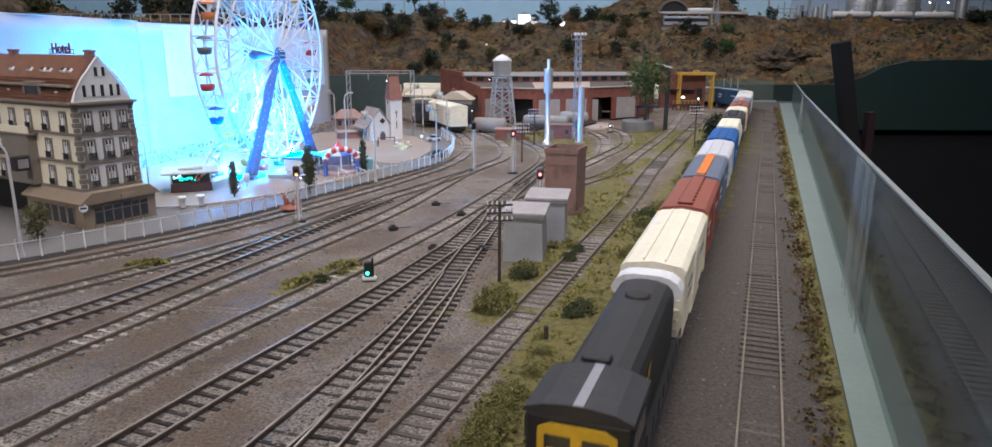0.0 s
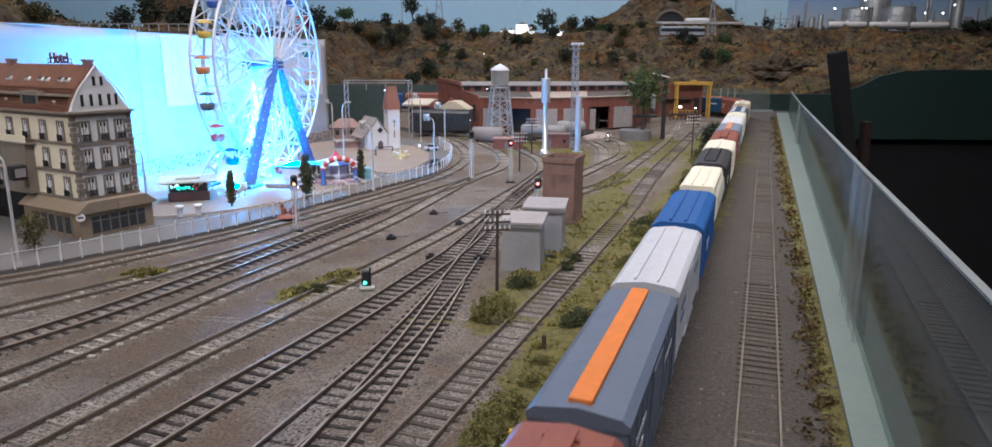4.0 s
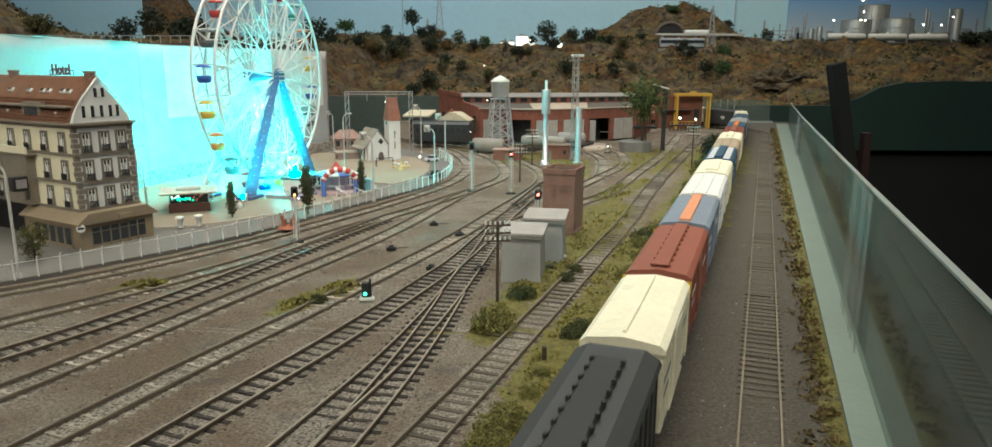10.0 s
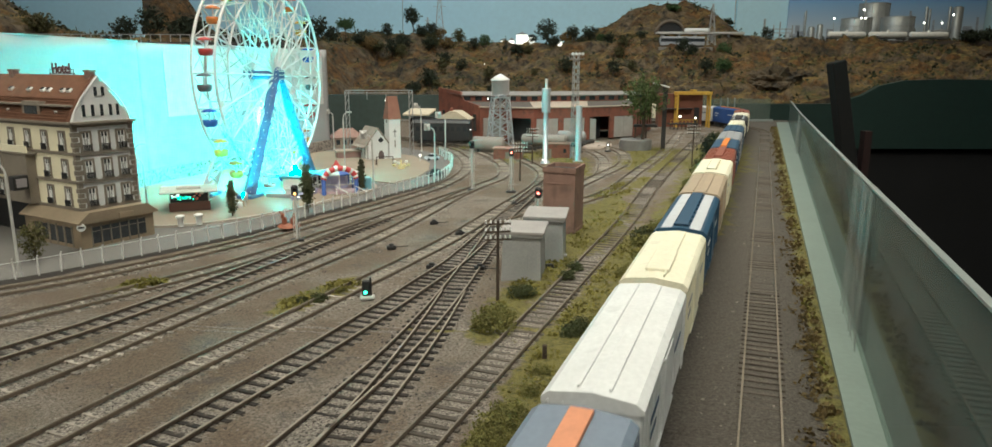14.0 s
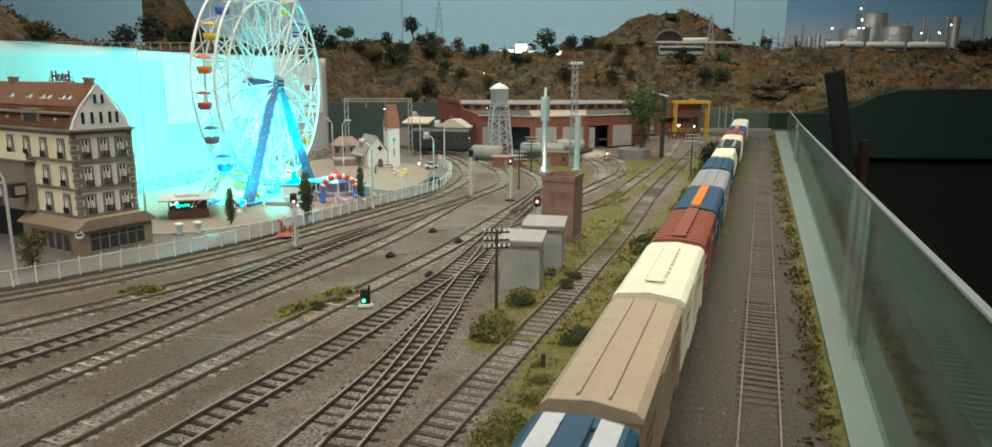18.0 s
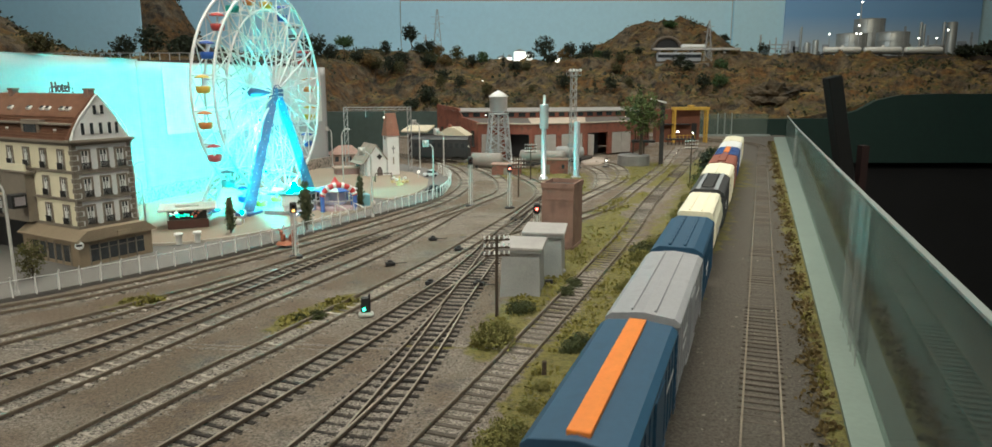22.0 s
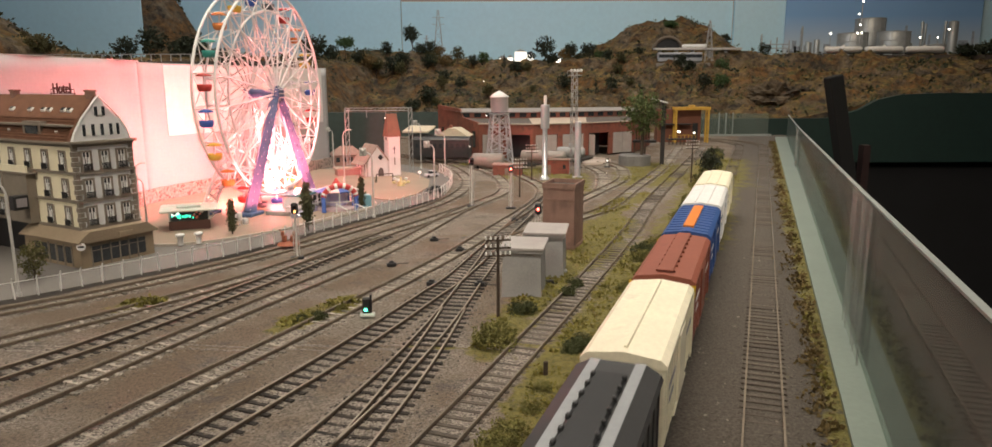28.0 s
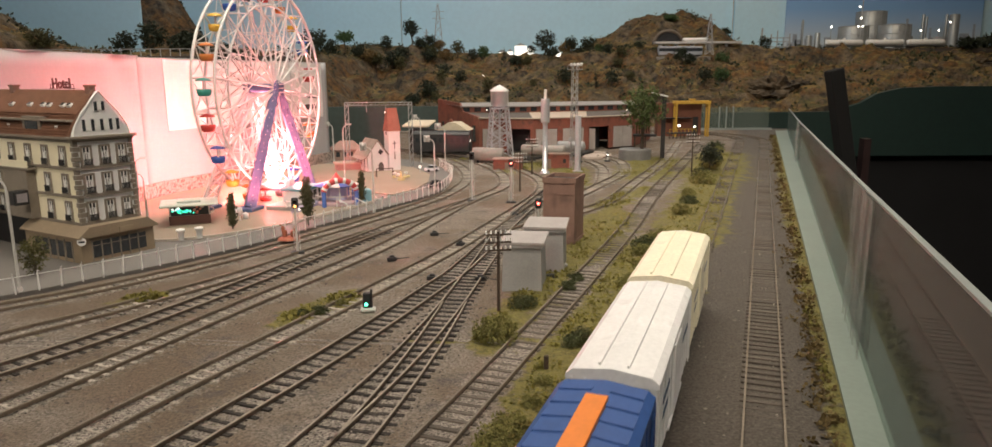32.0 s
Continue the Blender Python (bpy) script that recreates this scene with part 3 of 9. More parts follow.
def flat_area(outline, z, material, label, name="pavement"):
    bm = bmesh.new()
    vs = [bm.verts.new((x, y, z)) for x, y in outline]
    f = bm.faces.new(vs)
    if f.normal.z < 0:
        f.normal_flip()
    r = bmesh.ops.extrude_face_region(bm, geom=[f])
    bmesh.ops.translate(bm, vec=(0, 0, -0.006), verts=[v for v in r["geom"] if isinstance(v, bmesh.types.BMVert)])
    bmesh.ops.recalc_face_normals(bm, faces=bm.faces)
    bmesh.ops.triangulate(bm, faces=bm.faces)
    me = bpy.data.meshes.new(name)
    bm.to_mesh(me)
    bm.free()
    me.materials.append(material)
    return tagged(new(name, me), label, "pavement", "", "structure")


fence_line = spline(FENCE, 0.012)
flat_area([(p.x - 0.003, p.y + 0.001) for p in fence_line] + [(-0.16, 1.34), (-0.27, 1.45), (-0.55, 1.45), (-0.85, 1.0), (-0.9, 0.25)], 0.0003, ROADGREY, "grey fairground road inside the white fence", "road")
flat_area([(-0.135, 0.93), (-0.11, 0.98), (-0.10, 1.05), (-0.105, 1.13), (-0.14, 1.22), (-0.20, 1.28), (-0.33, 1.28), (-0.42, 1.1), (-0.30, 1.06), (-0.22, 1.0), (-0.17, 0.95)], 0.0014, PLAZA, "tan sandy churchyard paving")
drop = [(-0.385, 0.70), (-0.33, 0.665), (-0.28, 0.68), (-0.225, 0.735), (-0.185, 0.80), (-0.155, 0.865), (-0.152, 0.90), (-0.165, 0.925), (-0.20, 0.935), (-0.26, 0.99), (-0.33, 1.06), (-0.44, 1.02), (-0.46, 0.85)]
dl = spline(drop + [drop[0]], 0.012)
flat_area([(p.x, p.y) for p in dl], 0.0016, PLAZA, "tan fairground square with a pale kerb")
solid("kerb", sweep(dl, 0.0, 0.0012, 0.0003, 0.0026), KERB, "pale kerb round the fairground square", "kerb", "", "structure")


# ---- hills and walls ----
def hill_height(x, y):
    """Rocky terraced hill behind the yard; None where there is none."""
    yf = 2.20
    if x < -0.42:
        yf = 2.20 - (-0.42 - x) * 2.2
    yf = max(yf, 0.55)
    k = y - yf
    if x < -0.56:
        k = min(max(k, 0), 3)
    n = noise.fractal((x * 3.1, y * 3.1, 0.3), 0.9, 2.1, 5)
    n2 = noise.fractal((x * 11, y * 11, 4.3), 0.8, 2.1, 4)
    r = noise.ridged_multi_fractal((x * 5, y * 5, 1.7), 0.9, 2.2, 5, 0.9, 2.0)
    base = 0.045 + 0.05 * max(0, min(1, (x - 0.9) / 0.25)) if x > 0.55 else -0.004
    top = 0.235 + 0.02 * max(-1, min(1, (x + 0.2) / 1.5))
    t = max(0, min(1.0, k / 0.55))
    st = 4
    tt = t * st
    t2 = (math.floor(tt) + max(0, min(1, ((tt % 1) - 0.35) / 0.5))) / st
    t = 0.3 * t + 0.7 * t2
    z = base + (top - base) * t
    z += (0.028 * n + 0.018 * n2 + 0.020 * (r - 1)) * min(1, k / 0.12 + 0.15) * (1 - 0.65 * max(0, min(1, (k - 0.55) / 0.1)))
    z += 0.013 * (noise.ridged_multi_fractal((x * 19, y * 19, z * 25), 0.8, 2.1, 3, 0.9, 2.0) - 1.2) * min(1, max(0, k / 0.1))
    z += 0.158 * math.exp(-(abs(x - 0.74) / (0.33 if x < 0.74 else 0.22)) ** 3 - ((y - 3.08) / 0.16) ** 2) * (1 + 0.1 * n2)
    z += 0.05 * math.exp(-((x + 0.5) / 0.3) ** 2 - ((y - 2.9) / 0.2) ** 2)
    if x < -0.5:
        z -= 0.012 * math.exp(-((x / y + 0.555) / 0.085) ** 2) * max(0, min(1, (k - 0.15) / 0.3))
        z += 0.15 * math.exp(-((x + 1.26) / 0.18) ** 2 - ((y - 1.62) / 0.3) ** 2)
        z += 0.30 * math.exp(-((x + 1.27) / 0.13) ** 2 - ((y - 2.83) / 0.16) ** 2)
    return max(z, -0.02) if k > -0.03 else -0.03


def hill():
    xs = list(np.arange(-2.2, 2.45, 0.0125))
    ys = list(np.arange(0.5, 3.32, 0.0125))
    vs = [(x, y, hill_height(x, y)) for y in ys for x in xs]
    n = len(xs)
    fs = []
    for j in range(len(ys) - 1):
        for i in range(n - 1):
            f = (j * n + i, j * n + i + 1, (j + 1) * n + i + 1, (j + 1) * n + i)
            if max(vs[k][2] for k in f) > -0.021:
                fs.append(f)
    me = bpy.data.meshes.new("hill")
    me.from_pydata(vs, [], fs)
    me.polygons.foreach_set("use_smooth", [False] * len(fs))
    m = bpy.data.materials.new("rocky_hillside")
    m.use_nodes = True
    nt = m.node_tree
    N, L = nt.nodes, nt.links
    b = N["Principled BSDF"]
    b.inputs["Roughness"].default_value = 0.92
    tc = N.new("ShaderNodeTexCoord")
    geo = N.new("ShaderNodeNewGeometry")
    sep = N.new("ShaderNodeSeparateXYZ")
    L.new(geo.outputs["Normal"], sep.inputs[0])

    def tex(scale, detail=6):
        k = N.new("ShaderNodeTexNoise")
        k.inputs["Scale"].default_value, k.inputs["Detail"].default_value, k.inputs["Roughness"].default_value = scale, detail, 0.65
        L.new(tc.outputs["Object"], k.inputs["Vector"])
        return k.outputs[0]

    def mixc(src, lo, hi, a, c):
        k, x = N.new("ShaderNodeMapRange"), N.new("ShaderNodeMix")
        x.data_type = "RGBA"
        k.inputs[1].default_value, k.inputs[2].default_value = lo, hi
        L.new(src, k.inputs[0]), L.new(k.outputs[0], x.inputs[0])
        for i, v in ((6, a), (7, c)):
            if isinstance(v, tuple):
                x.inputs[i].default_value = (*v, 1)
            else:
                L.new(v, x.inputs[i])
        return x.outputs[2]

    rock = mixc(tex(30), 0.38, 0.62, (0.014, 0.011, 0.008), (0.17, 0.125, 0.075))
    rock = mixc(tex(9), 0.45, 0.58, rock, mixc(tex(50), 0.4, 0.6, (0.05, 0.026, 0.008), (0.17, 0.085, 0.024)))
    soil = mixc(tex(24), 0.38, 0.62, (0.075, 0.046, 0.013), (0.215, 0.14, 0.042))
    soil = mixc(tex(22), 0.50, 0.58, soil, mixc(tex(110), 0.4, 0.6, (0.028, 0.030, 0.008), (0.10, 0.085, 0.022)))
    col = mixc(sep.outputs["Z"], 0.70, 0.88, rock, soil)
    col = mixc(tex(5), 0.56, 0.64, col, mixc(tex(60), 0.4, 0.62, (0.014, 0.012, 0.008), (0.085, 0.06, 0.03)))
    L.new(col, b.inputs["Base Color"])
    bp = N.new("ShaderNodeBump")
    bp.inputs["Strength"].default_value, bp.inputs["Distance"].default_value = 1.0, 0.012
    L.new(tex(70, 8), bp.inputs["Height"]), L.new(bp.outputs[0], b.inputs["Normal"])
    me.materials.append(m)
    return tagged(new("hill", me), "rocky brown terraced hillside with dry scrub", "hill", "", "structure")


hill()
for x0, x1, y in ((-2.25, -0.42, 3.33), (-0.42, 1.06, 3.34), (1.06, 2.5, 3.32)):
    solid("backdrop", Geo().box(x0, x1 - 0.003, y, y + 0.02, -0.3, 0.535 if x0 < -1 else 0.508), SKYWALL, "plain pale blue painted backdrop board behind the hills", "backdrop board", "", "structure")
solid("backdrop", Geo().box(-2.26, -2.24, -0.5, 3.34, -0.3, 0.535), SKYWALL, "pale blue painted side backdrop board", "backdrop board", "", "structure")
solid("backdrop", Geo().box(-2.2, -1.233, 2.60, 2.61, 0.0, 0.535), SKYWALL, "pale blue painted sky board standing before the far hill", "backdrop board", "", "structure")
solid("wall_north", Geo().box(-3.5, 4.5, 3.9, 4.0, -1.0, 1.9), ROOMWALL, "beige plain room wall", "wall", "", "structure")
solid("wall_south", Geo().box(-3.5, 4.5, -4.6, -4.5, -1.0, 1.9), ROOMWALL, "beige plain room wall", "wall", "", "structure")
solid("wall_west", Geo().box(-3.6, -3.5, -4.6, 4.0, -1.0, 1.9), ROOMWALL, "beige plain room wall", "wall", "", "structure")
solid("wall_east", Geo().box(2.6, 2.7, -4.6, 4.0, -1.0, 1.9), BLACKCLOTH, "black curtained room wall", "wall", "", "structure")
solid("ceiling", Geo().box(-3.5, 2.6, -4.5, 3.9, 1.75, 1.85), CEIL, "pale plain ceiling", "ceiling", "", "structure")
solid("floor", Geo().box(-3.5, 2.6, -4.5, 3.9, -1.05, -1.0), BLACKCLOTH, "dark carpeted floor", "floor", "", "structure")

# dark green fascia across the aisle, and the dark space below it
fp = [(0.56, 0.0), (2.5, 0.0), (2.5, 0.118), (1.30, 0.118), (1.19, 0.114), (1.12, 0.098), (1.07, 0.07), (1.02, 0.055), (0.98, 0.046), (0.56, 0.044)]
solid("fascia_board", Geo().prism([(x, z if z else -0.085) for x, z in fp], 2.15, 2.17), FASCIA, "dark green painted fascia board below the hillside", "fascia", "", "structure")
solid("skirt_cloth", Geo().box(0.56, 2.5, 2.18, 2.20, -1.0, -0.06), BLACKCLOTH, "black cloth skirt below the layout", "cloth", "", "structure")
solid("table_edge", Geo().prism([(-0.1, -0.03), (0.0, -0.03), (0.0, -0.0065), (-0.1, -0.0065)], -3.7, 2.1, Matrix(((1, 0.371, 0, 0.062), (0, 1, 0, 0), (0, 0, 1, 0), (0, 0, 0, 1)))), BLACKCLOTH, "dark edge of the layout table", "table edge", "", "structure")
solid("skirt_cloth", Geo().prism([(-0.02, -1.0), (-0.01, -1.0), (-0.01, -0.03), (-0.02, -0.03)], -3.7, 2.1, Matrix(((1, 0.371, 0, 0.062), (0, 1, 0, 0), (0, 0, 1, 0), (0, 0, 0, 1)))), BLACKCLOTH, "black cloth skirt below the layout", "cloth", "", "structure")


# ---- acrylic screen along the table's edge ----
def skew(m_y0):
    return Matrix(((1, 0.371, 0, 0.060), (0, 1, 0, 0), (0, 0, 1, 0), (0, 0, 0, 1)))


st = thing("edge_strip", Matrix(), "pale grey-green painted board strip along the table edge", "edge strip", "", "structure")
part("strip", Geo().add([(xa, y, z) for z in (GROUND, 0.0006) for xa, y in ((-0.0234, -0.2), (-0.0118, -0.2), (0.8155, 2.03), (0.781, 2.03))], [(4, 5, 6, 7), (0, 1, 5, 4), (1, 2, 6, 5), (2, 3, 7, 6), (3, 0, 4, 7)]), STRIP, st)
for y0, y1, h0, h1 in ((-0.6, 0.397, 0.1090, 0.0857), (0.399, 1.30, 0.0855, 0.0680), (1.302, 2.0, 0.0678, 0.0605)):
    sc = thing("acrylic_screen", Matrix(), "clear scratched acrylic screen with a pale edge", "screen", "screens along the table edge")
    vs = [(x, y, z) for x in (0.0, 0.0022) for y, z in ((y0, 0.0007), (y1, 0.0007), (y1, h1), (y0, h0))]
    part("pane", Geo().add(vs, [(0, 1, 2, 3), (7, 6, 5, 4), (0, 4, 5, 1), (1, 5, 6, 2), (2, 6, 7, 3), (3, 7, 4, 0)], skew(0)), PLEXI, sc)
    vs = [(x, y, z) for x in (-0.0003, 0.0025) for y, z in ((y0, h0 + 0.0002), (y1, h1 + 0.0002), (y1, h1 + 0.0012), (y0, h0 + 0.0012))]
    part("top_edge", Geo().add(vs, [(0, 1, 2, 3), (7, 6, 5, 4), (0, 4, 5, 1), (1, 5, 6, 2), (2, 6, 7, 3), (3, 7, 4, 0)], skew(0)), EDGE, sc, "pale translucent top edge")
def veil(name, color, amount):
    """A thin see-through film."""
    m = bpy.data.materials.new(name)
    m.use_nodes = True
    n, l = m.node_tree.nodes, m.node_tree.links
    t, x = n.new("ShaderNodeBsdfTransparent"), n.new("ShaderNodeMixShader")
    x.inputs[0].default_value = amount
    n["Principled BSDF"].inputs["Base Color"].default_value = (*color, 1)
    l.new(t.outputs[0], x.inputs[1]), l.new(n["Principled BSDF"].outputs[0], x.inputs[2]), l.new(x.outputs[0], n["Material Output"].inputs[0])
    return m


HAZY, HAZYEDGE = veil("hazy_acrylic", (0.5, 0.53, 0.5), 0.14), veil("joint_edge", (0.6, 0.62, 0.6), 0.2)
for y, h in ((0.398, 0.0864), (1.30, 0.069)):
    jb = thing("joint_bar", Matrix(), "clear hazy acrylic joint bar between two screens", "joint bar", "joint bars of the screen")
    part("bar", Geo().box(-0.0022, -0.0018, y - 0.032, y + 0.046, 0.0008, h, skew(0)), HAZY, jb)
    for e in (-0.031, -0.010, 0.0, 0.030, 0.045):
        part("bar_edge", Geo().box(-0.0030, -0.0023, y + e - 0.0009, y + e + 0.0009, 0.0008, h, skew(0)), HAZYEDGE, jb)
tb = thing("back_screen", Matrix(), "low clear acrylic screen at the far table end", "screen")
part("pane", Geo().box(0.55, 0.79, 2.11, 2.112, 0.0, 0.062), PLEXI, tb)
part("bottom_rail", Geo().box(0.55, 0.80, 2.108, 2.114, -0.003, 0.003), EDGE, tb)
for x in (0.645, 0.665, 0.685):
    part("post", Geo().box(x, x + 0.0025, 2.108, 2.114, 0.0, 0.064), EDGE, tb)

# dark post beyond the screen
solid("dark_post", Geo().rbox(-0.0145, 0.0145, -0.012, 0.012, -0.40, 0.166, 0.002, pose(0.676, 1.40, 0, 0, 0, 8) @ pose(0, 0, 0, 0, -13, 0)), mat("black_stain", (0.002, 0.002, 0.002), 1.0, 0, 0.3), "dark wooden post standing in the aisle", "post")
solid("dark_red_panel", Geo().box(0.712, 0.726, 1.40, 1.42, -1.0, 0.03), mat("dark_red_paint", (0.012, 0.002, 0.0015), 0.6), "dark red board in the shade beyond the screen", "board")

# ---- train ----
PALETTE = {"cream": (0.82, 0.77, 0.60), "faded": (0.72, 0.30, 0.16), "dusty_slate": (0.21, 0.25, 0.32), "brown": (0.27, 0.085, 0.055), "slate": (0.13, 0.16, 0.22), "pale": (0.56, 0.57, 0.60), "blue": (0.02, 0.105, 0.33), "black": (0.022, 0.023, 0.025),
           "white": (0.76, 0.76, 0.76), "navy": (0.025, 0.075, 0.14), "tan": (0.42, 0.33, 0.235), "grey": (0.31, 0.31, 0.33), "orange": (0.75, 0.22, 0.03), "royal": (0.03, 0.085, 0.27), "yellow": (0.65, 0.42, 0.02), "steel": (0.30, 0.32, 0.34), "charcoal": (0.046, 0.047, 0.050)}
PAINT = {k: mat(k + "_car_paint", v, 0.5, 0, 0.1, 50, 500, 0.12, 0.0002, (tuple(c * 0.55 for c in v), 45, 0.6, 0.45)) for k, v in PALETTE.items()}
W2 = 0.0162
TRUCK = Geo()
for s in (-1, 1):
    TRUCK.rbox(s * 0.0115 - 0.001, s * 0.0115 + 0.001, -0.014, 0.014, 0.003, 0.0075, 0.0006)
TRUCK.rbox(-0.011, 0.011, -0.0025, 0.0025, 0.004, 0.008, 0.0005)
TRUCK = TRUCK.mesh("truck_frame")
WHEELSET = Geo().tube((-0.0094, 0, 0.0055), (0.0094, 0, 0.0055), 0.001, n=6)
for s in (-1, 1):
    WHEELSET.tube((s * 0.0075, 0, 0.0055), (s * 0.0098, 0, 0.0055), 0.0055, n=14)
WHEELSET = WHEELSET.mesh("wheelset")
COUPLER = Geo().box(-0.0012, 0.0012, -0.006, 0.0, 0.0085, 0.0105).rbox(-0.002, 0.002, -0.008, -0.005, 0.008, 0.0115, 0.0005).mesh("coupler")
CARS = []


def car_base(name, length, label, category):
    c = thing(name, Matrix(), label, category, "cars of the freight train")
    part("underframe", Geo().rbox(-0.012, 0.012, -length / 2 + 0.003, length / 2 - 0.003, 0.008, 0.0118, 0.0008), STEELDARK, c)
    for s in (-1, 1):
        t = part("truck", TRUCK, STEELDARK, c, "", pose(0, s * (length / 2 - 0.024), 0))
        for k in (-1, 1):
            part("wheelset", WHEELSET, STEELDARK, t, "", pose(0, k * 0.0095, 0))
        part("coupler", COUPLER, STEELDARK, c, "", pose(0, s * (length / 2 - 0.001), 0, 0, 0, 0 if s < 0 else 180))
    return c


def ladder(h0, h1, x, y, axis):
    g = Geo()
    n = int((h1 - h0) / 0.0045)
    for i in range(n):
        z = h0 + 0.002 + i * 0.0045
        g.box(*((x - 0.0003, x + 0.0003, y - 0.0025, y + 0.0025) if axis == "y" else (x - 0.0025, x + 0.0025, y - 0.0003, y + 0.0003)), z, z + 0.0005)
    for s in (-0.0025, 0.0025):
        g.box(*((x - 0.0003, x + 0.0003, y + s - 0.0003, y + s + 0.0003) if axis == "y" else (x + s - 0.0003, x + s + 0.0003, y - 0.0003, y + 0.0003)), h0, h1)
    return g


def boxcar(length, color, label, roof=None, stripe=None, detail="lines", peak=0.0022, corner=None, top=0.0498, bars=("white",), W2=0.0162):
    body_m, roof_m = PAINT[color], PAINT[roof or color]
    c = car_base("boxcar", length, label, "boxcar")
    h = length / 2 - 0.003
    e = top - 0.0045
    g = Geo().rbox(-W2, W2, -h, h, 0.0115, e, 0.0006)
    n = int(length / 0.0105)
    ribs = []
    if detail != "plain":
        for i in range(n):
            y = -h + 0.004 + i * (2 * h - 0.008) / (n - 1)
            if abs(y) > 0.013:
                ribs += [(k * W2, y) for k in (-1, 1)]
    bd = part("body", g, body_m, c)
    rib = Geo().box(-0.0004, 0.0004, -0.0006, 0.0006, 0.013, e - 0.001).mesh("side_rib")
    for rx, ry in ribs:
        part("side_rib", rib, body_m, bd, "", pose(rx, ry, 0))
    r = Geo().prism([(-W2 - 0.0006, e - 0.0012), (W2 + 0.0006, e - 0.0012), (W2 + 0.0006, e + 0.0006), (W2 - 0.002, top - peak * 0.8), (0, top), (-W2 + 0.002, top - peak * 0.8), (-W2 - 0.0006, e + 0.0006)][::-1], -h - 0.0006, h + 0.0006)
    rf = part("roof", r, roof_m, c)
    if detail == "crossribs":
        for i in range(11):
            y = -h + 0.007 + i * (2 * h - 0.014) / 10
            for s in (-1, 1):
                part("roof_rib", Geo().prism([(s * 0.003, top - peak * 0.3), (s * (W2 - 0.002), top - peak * 0.85), (s * (W2 - 0.002), top - peak * 0.85 + 0.0007), (s * 0.003, top - peak * 0.3 + 0.0007)][::-s], y - 0.0014, y + 0.0014), roof_m, rf)
    if detail in ("ribs", "ribwalk"):
        for i in range(14):
            y = -h + 0.006 + i * (2 * h - 0.012) / 13
            for s in (-1, 1):
                a, b = (s * 0.0045, top - peak * 0.2), (s * (W2 - 0.0015), top - peak * 0.75)
                lo, hi = min(a[0], b[0]), max(a[0], b[0])
                part("roof_rib", Geo().prism([(a[0], a[1] - 0.0002), (b[0], b[1] - 0.0002), (b[0], b[1] + 0.0003), (a[0], a[1] + 0.0003)][::-s], y - 0.0012, y + 0.0012), roof_m, rf)

    if detail in ("ribs", "ribwalk", "walk", "offwalk"):
        ln = h - 0.004 if detail != "offwalk" else h * 0.7
        w = 0.0042
        g = Geo().rbox(-w, w, -ln, ln, top + 0.0006, top + 0.0015, 0.0003)
        for i in range(9):
            y = -ln + 0.004 + i * (2 * ln - 0.008) / 8
            g.box(-w - 0.001, w + 0.001, y - 0.0006, y + 0.0006, top - 0.0008, top + 0.0007)
        part("roof_walk", g, roof_m, rf)
    if detail == "lines":
        for s in (-1, 1):
            g = Geo().box(s * 0.0052 - 0.0005, s * 0.0052 + 0.0005, -h + 0.003, h - 0.003, top - 0.0010, top + 0.0004)
            part("roof_seam", g, roof_m, rf)
    if detail == "ridge":
        part("roof_seam", Geo().prism([(-0.001, top - 0.0008), (0.001, top - 0.0008), (0.0006, top + 0.001), (-0.0006, top + 0.001)][::-1], -h + 0.004, h - 0.004), roof_m, rf)
    if detail == "hatch":
        part("roof_hatch", Geo().rbox(-0.006, 0.006, -h + 0.012, -h + 0.05, top - 0.0006, top + 0.0012, 0.0004), roof_m, rf)
        part("roof_seam", Geo().box(0.004, 0.005, -h + 0.004, h - 0.004, top - 0.0008, top + 0.0008), roof_m, rf)
    if stripe == "twin":
        for s in (-1, 1):
            part("roof_stripe", Geo().add([(s * 0.0055, -h, top - peak * 0.36 + 0.0004), (s * 0.0125, -h, top - peak * 0.75 + 0.0004), (s * 0.0125, h, top - peak * 0.75 + 0.0004), (s * 0.0055, h, top - peak * 0.36 + 0.0004)], [(0, 1, 2, 3) if s > 0 else (3, 2, 1, 0)]), PAINT["pale"], rf, "pale grey painted stripe")
    elif stripe:
        ln = h - 0.003 if detail != "crossribs" else h - 0.014
        part("roof_stripe", Geo().rbox(-0.0037, 0.0037, -ln, ln, top - 0.001, top + 0.0012, 0.0002), PAINT[stripe], rf, "flat " + stripe + " roof walk")
    for s in (-1, 1):
        d = part("door", Geo().rbox(s * W2 - 0.0011 if s < 0 else W2 - 0.0002, s * W2 + 0.0002 if s < 0 else W2 + 0.0011, -0.0115, 0.0115, 0.0135, e - 0.002, 0.0003), body_m, c)
        part("door_track", Geo().box(s * W2 - 0.0008, s * W2 + 0.0008, -0.024, 0.024, 0.0118, 0.0128), body_m, d)
        part("ladder", ladder(0.012, e, s * (W2 + 0.0008), s * (h - 0.005), "y"), body_m, c)
        part("end_ladder", ladder(0.012, e, s * 0.012, s * (h + 0.0008), "x"), body_m, c)
        g = Geo()
        for i in range(6):
            z = 0.016 + i * 0.005
            g.rbox(-W2 + 0.002, W2 - 0.002, s * h - 0.0006, s * h + 0.0006, z - 0.0008, z + 0.0008, 0.0004)
        part("end_panel", g, body_m, c)
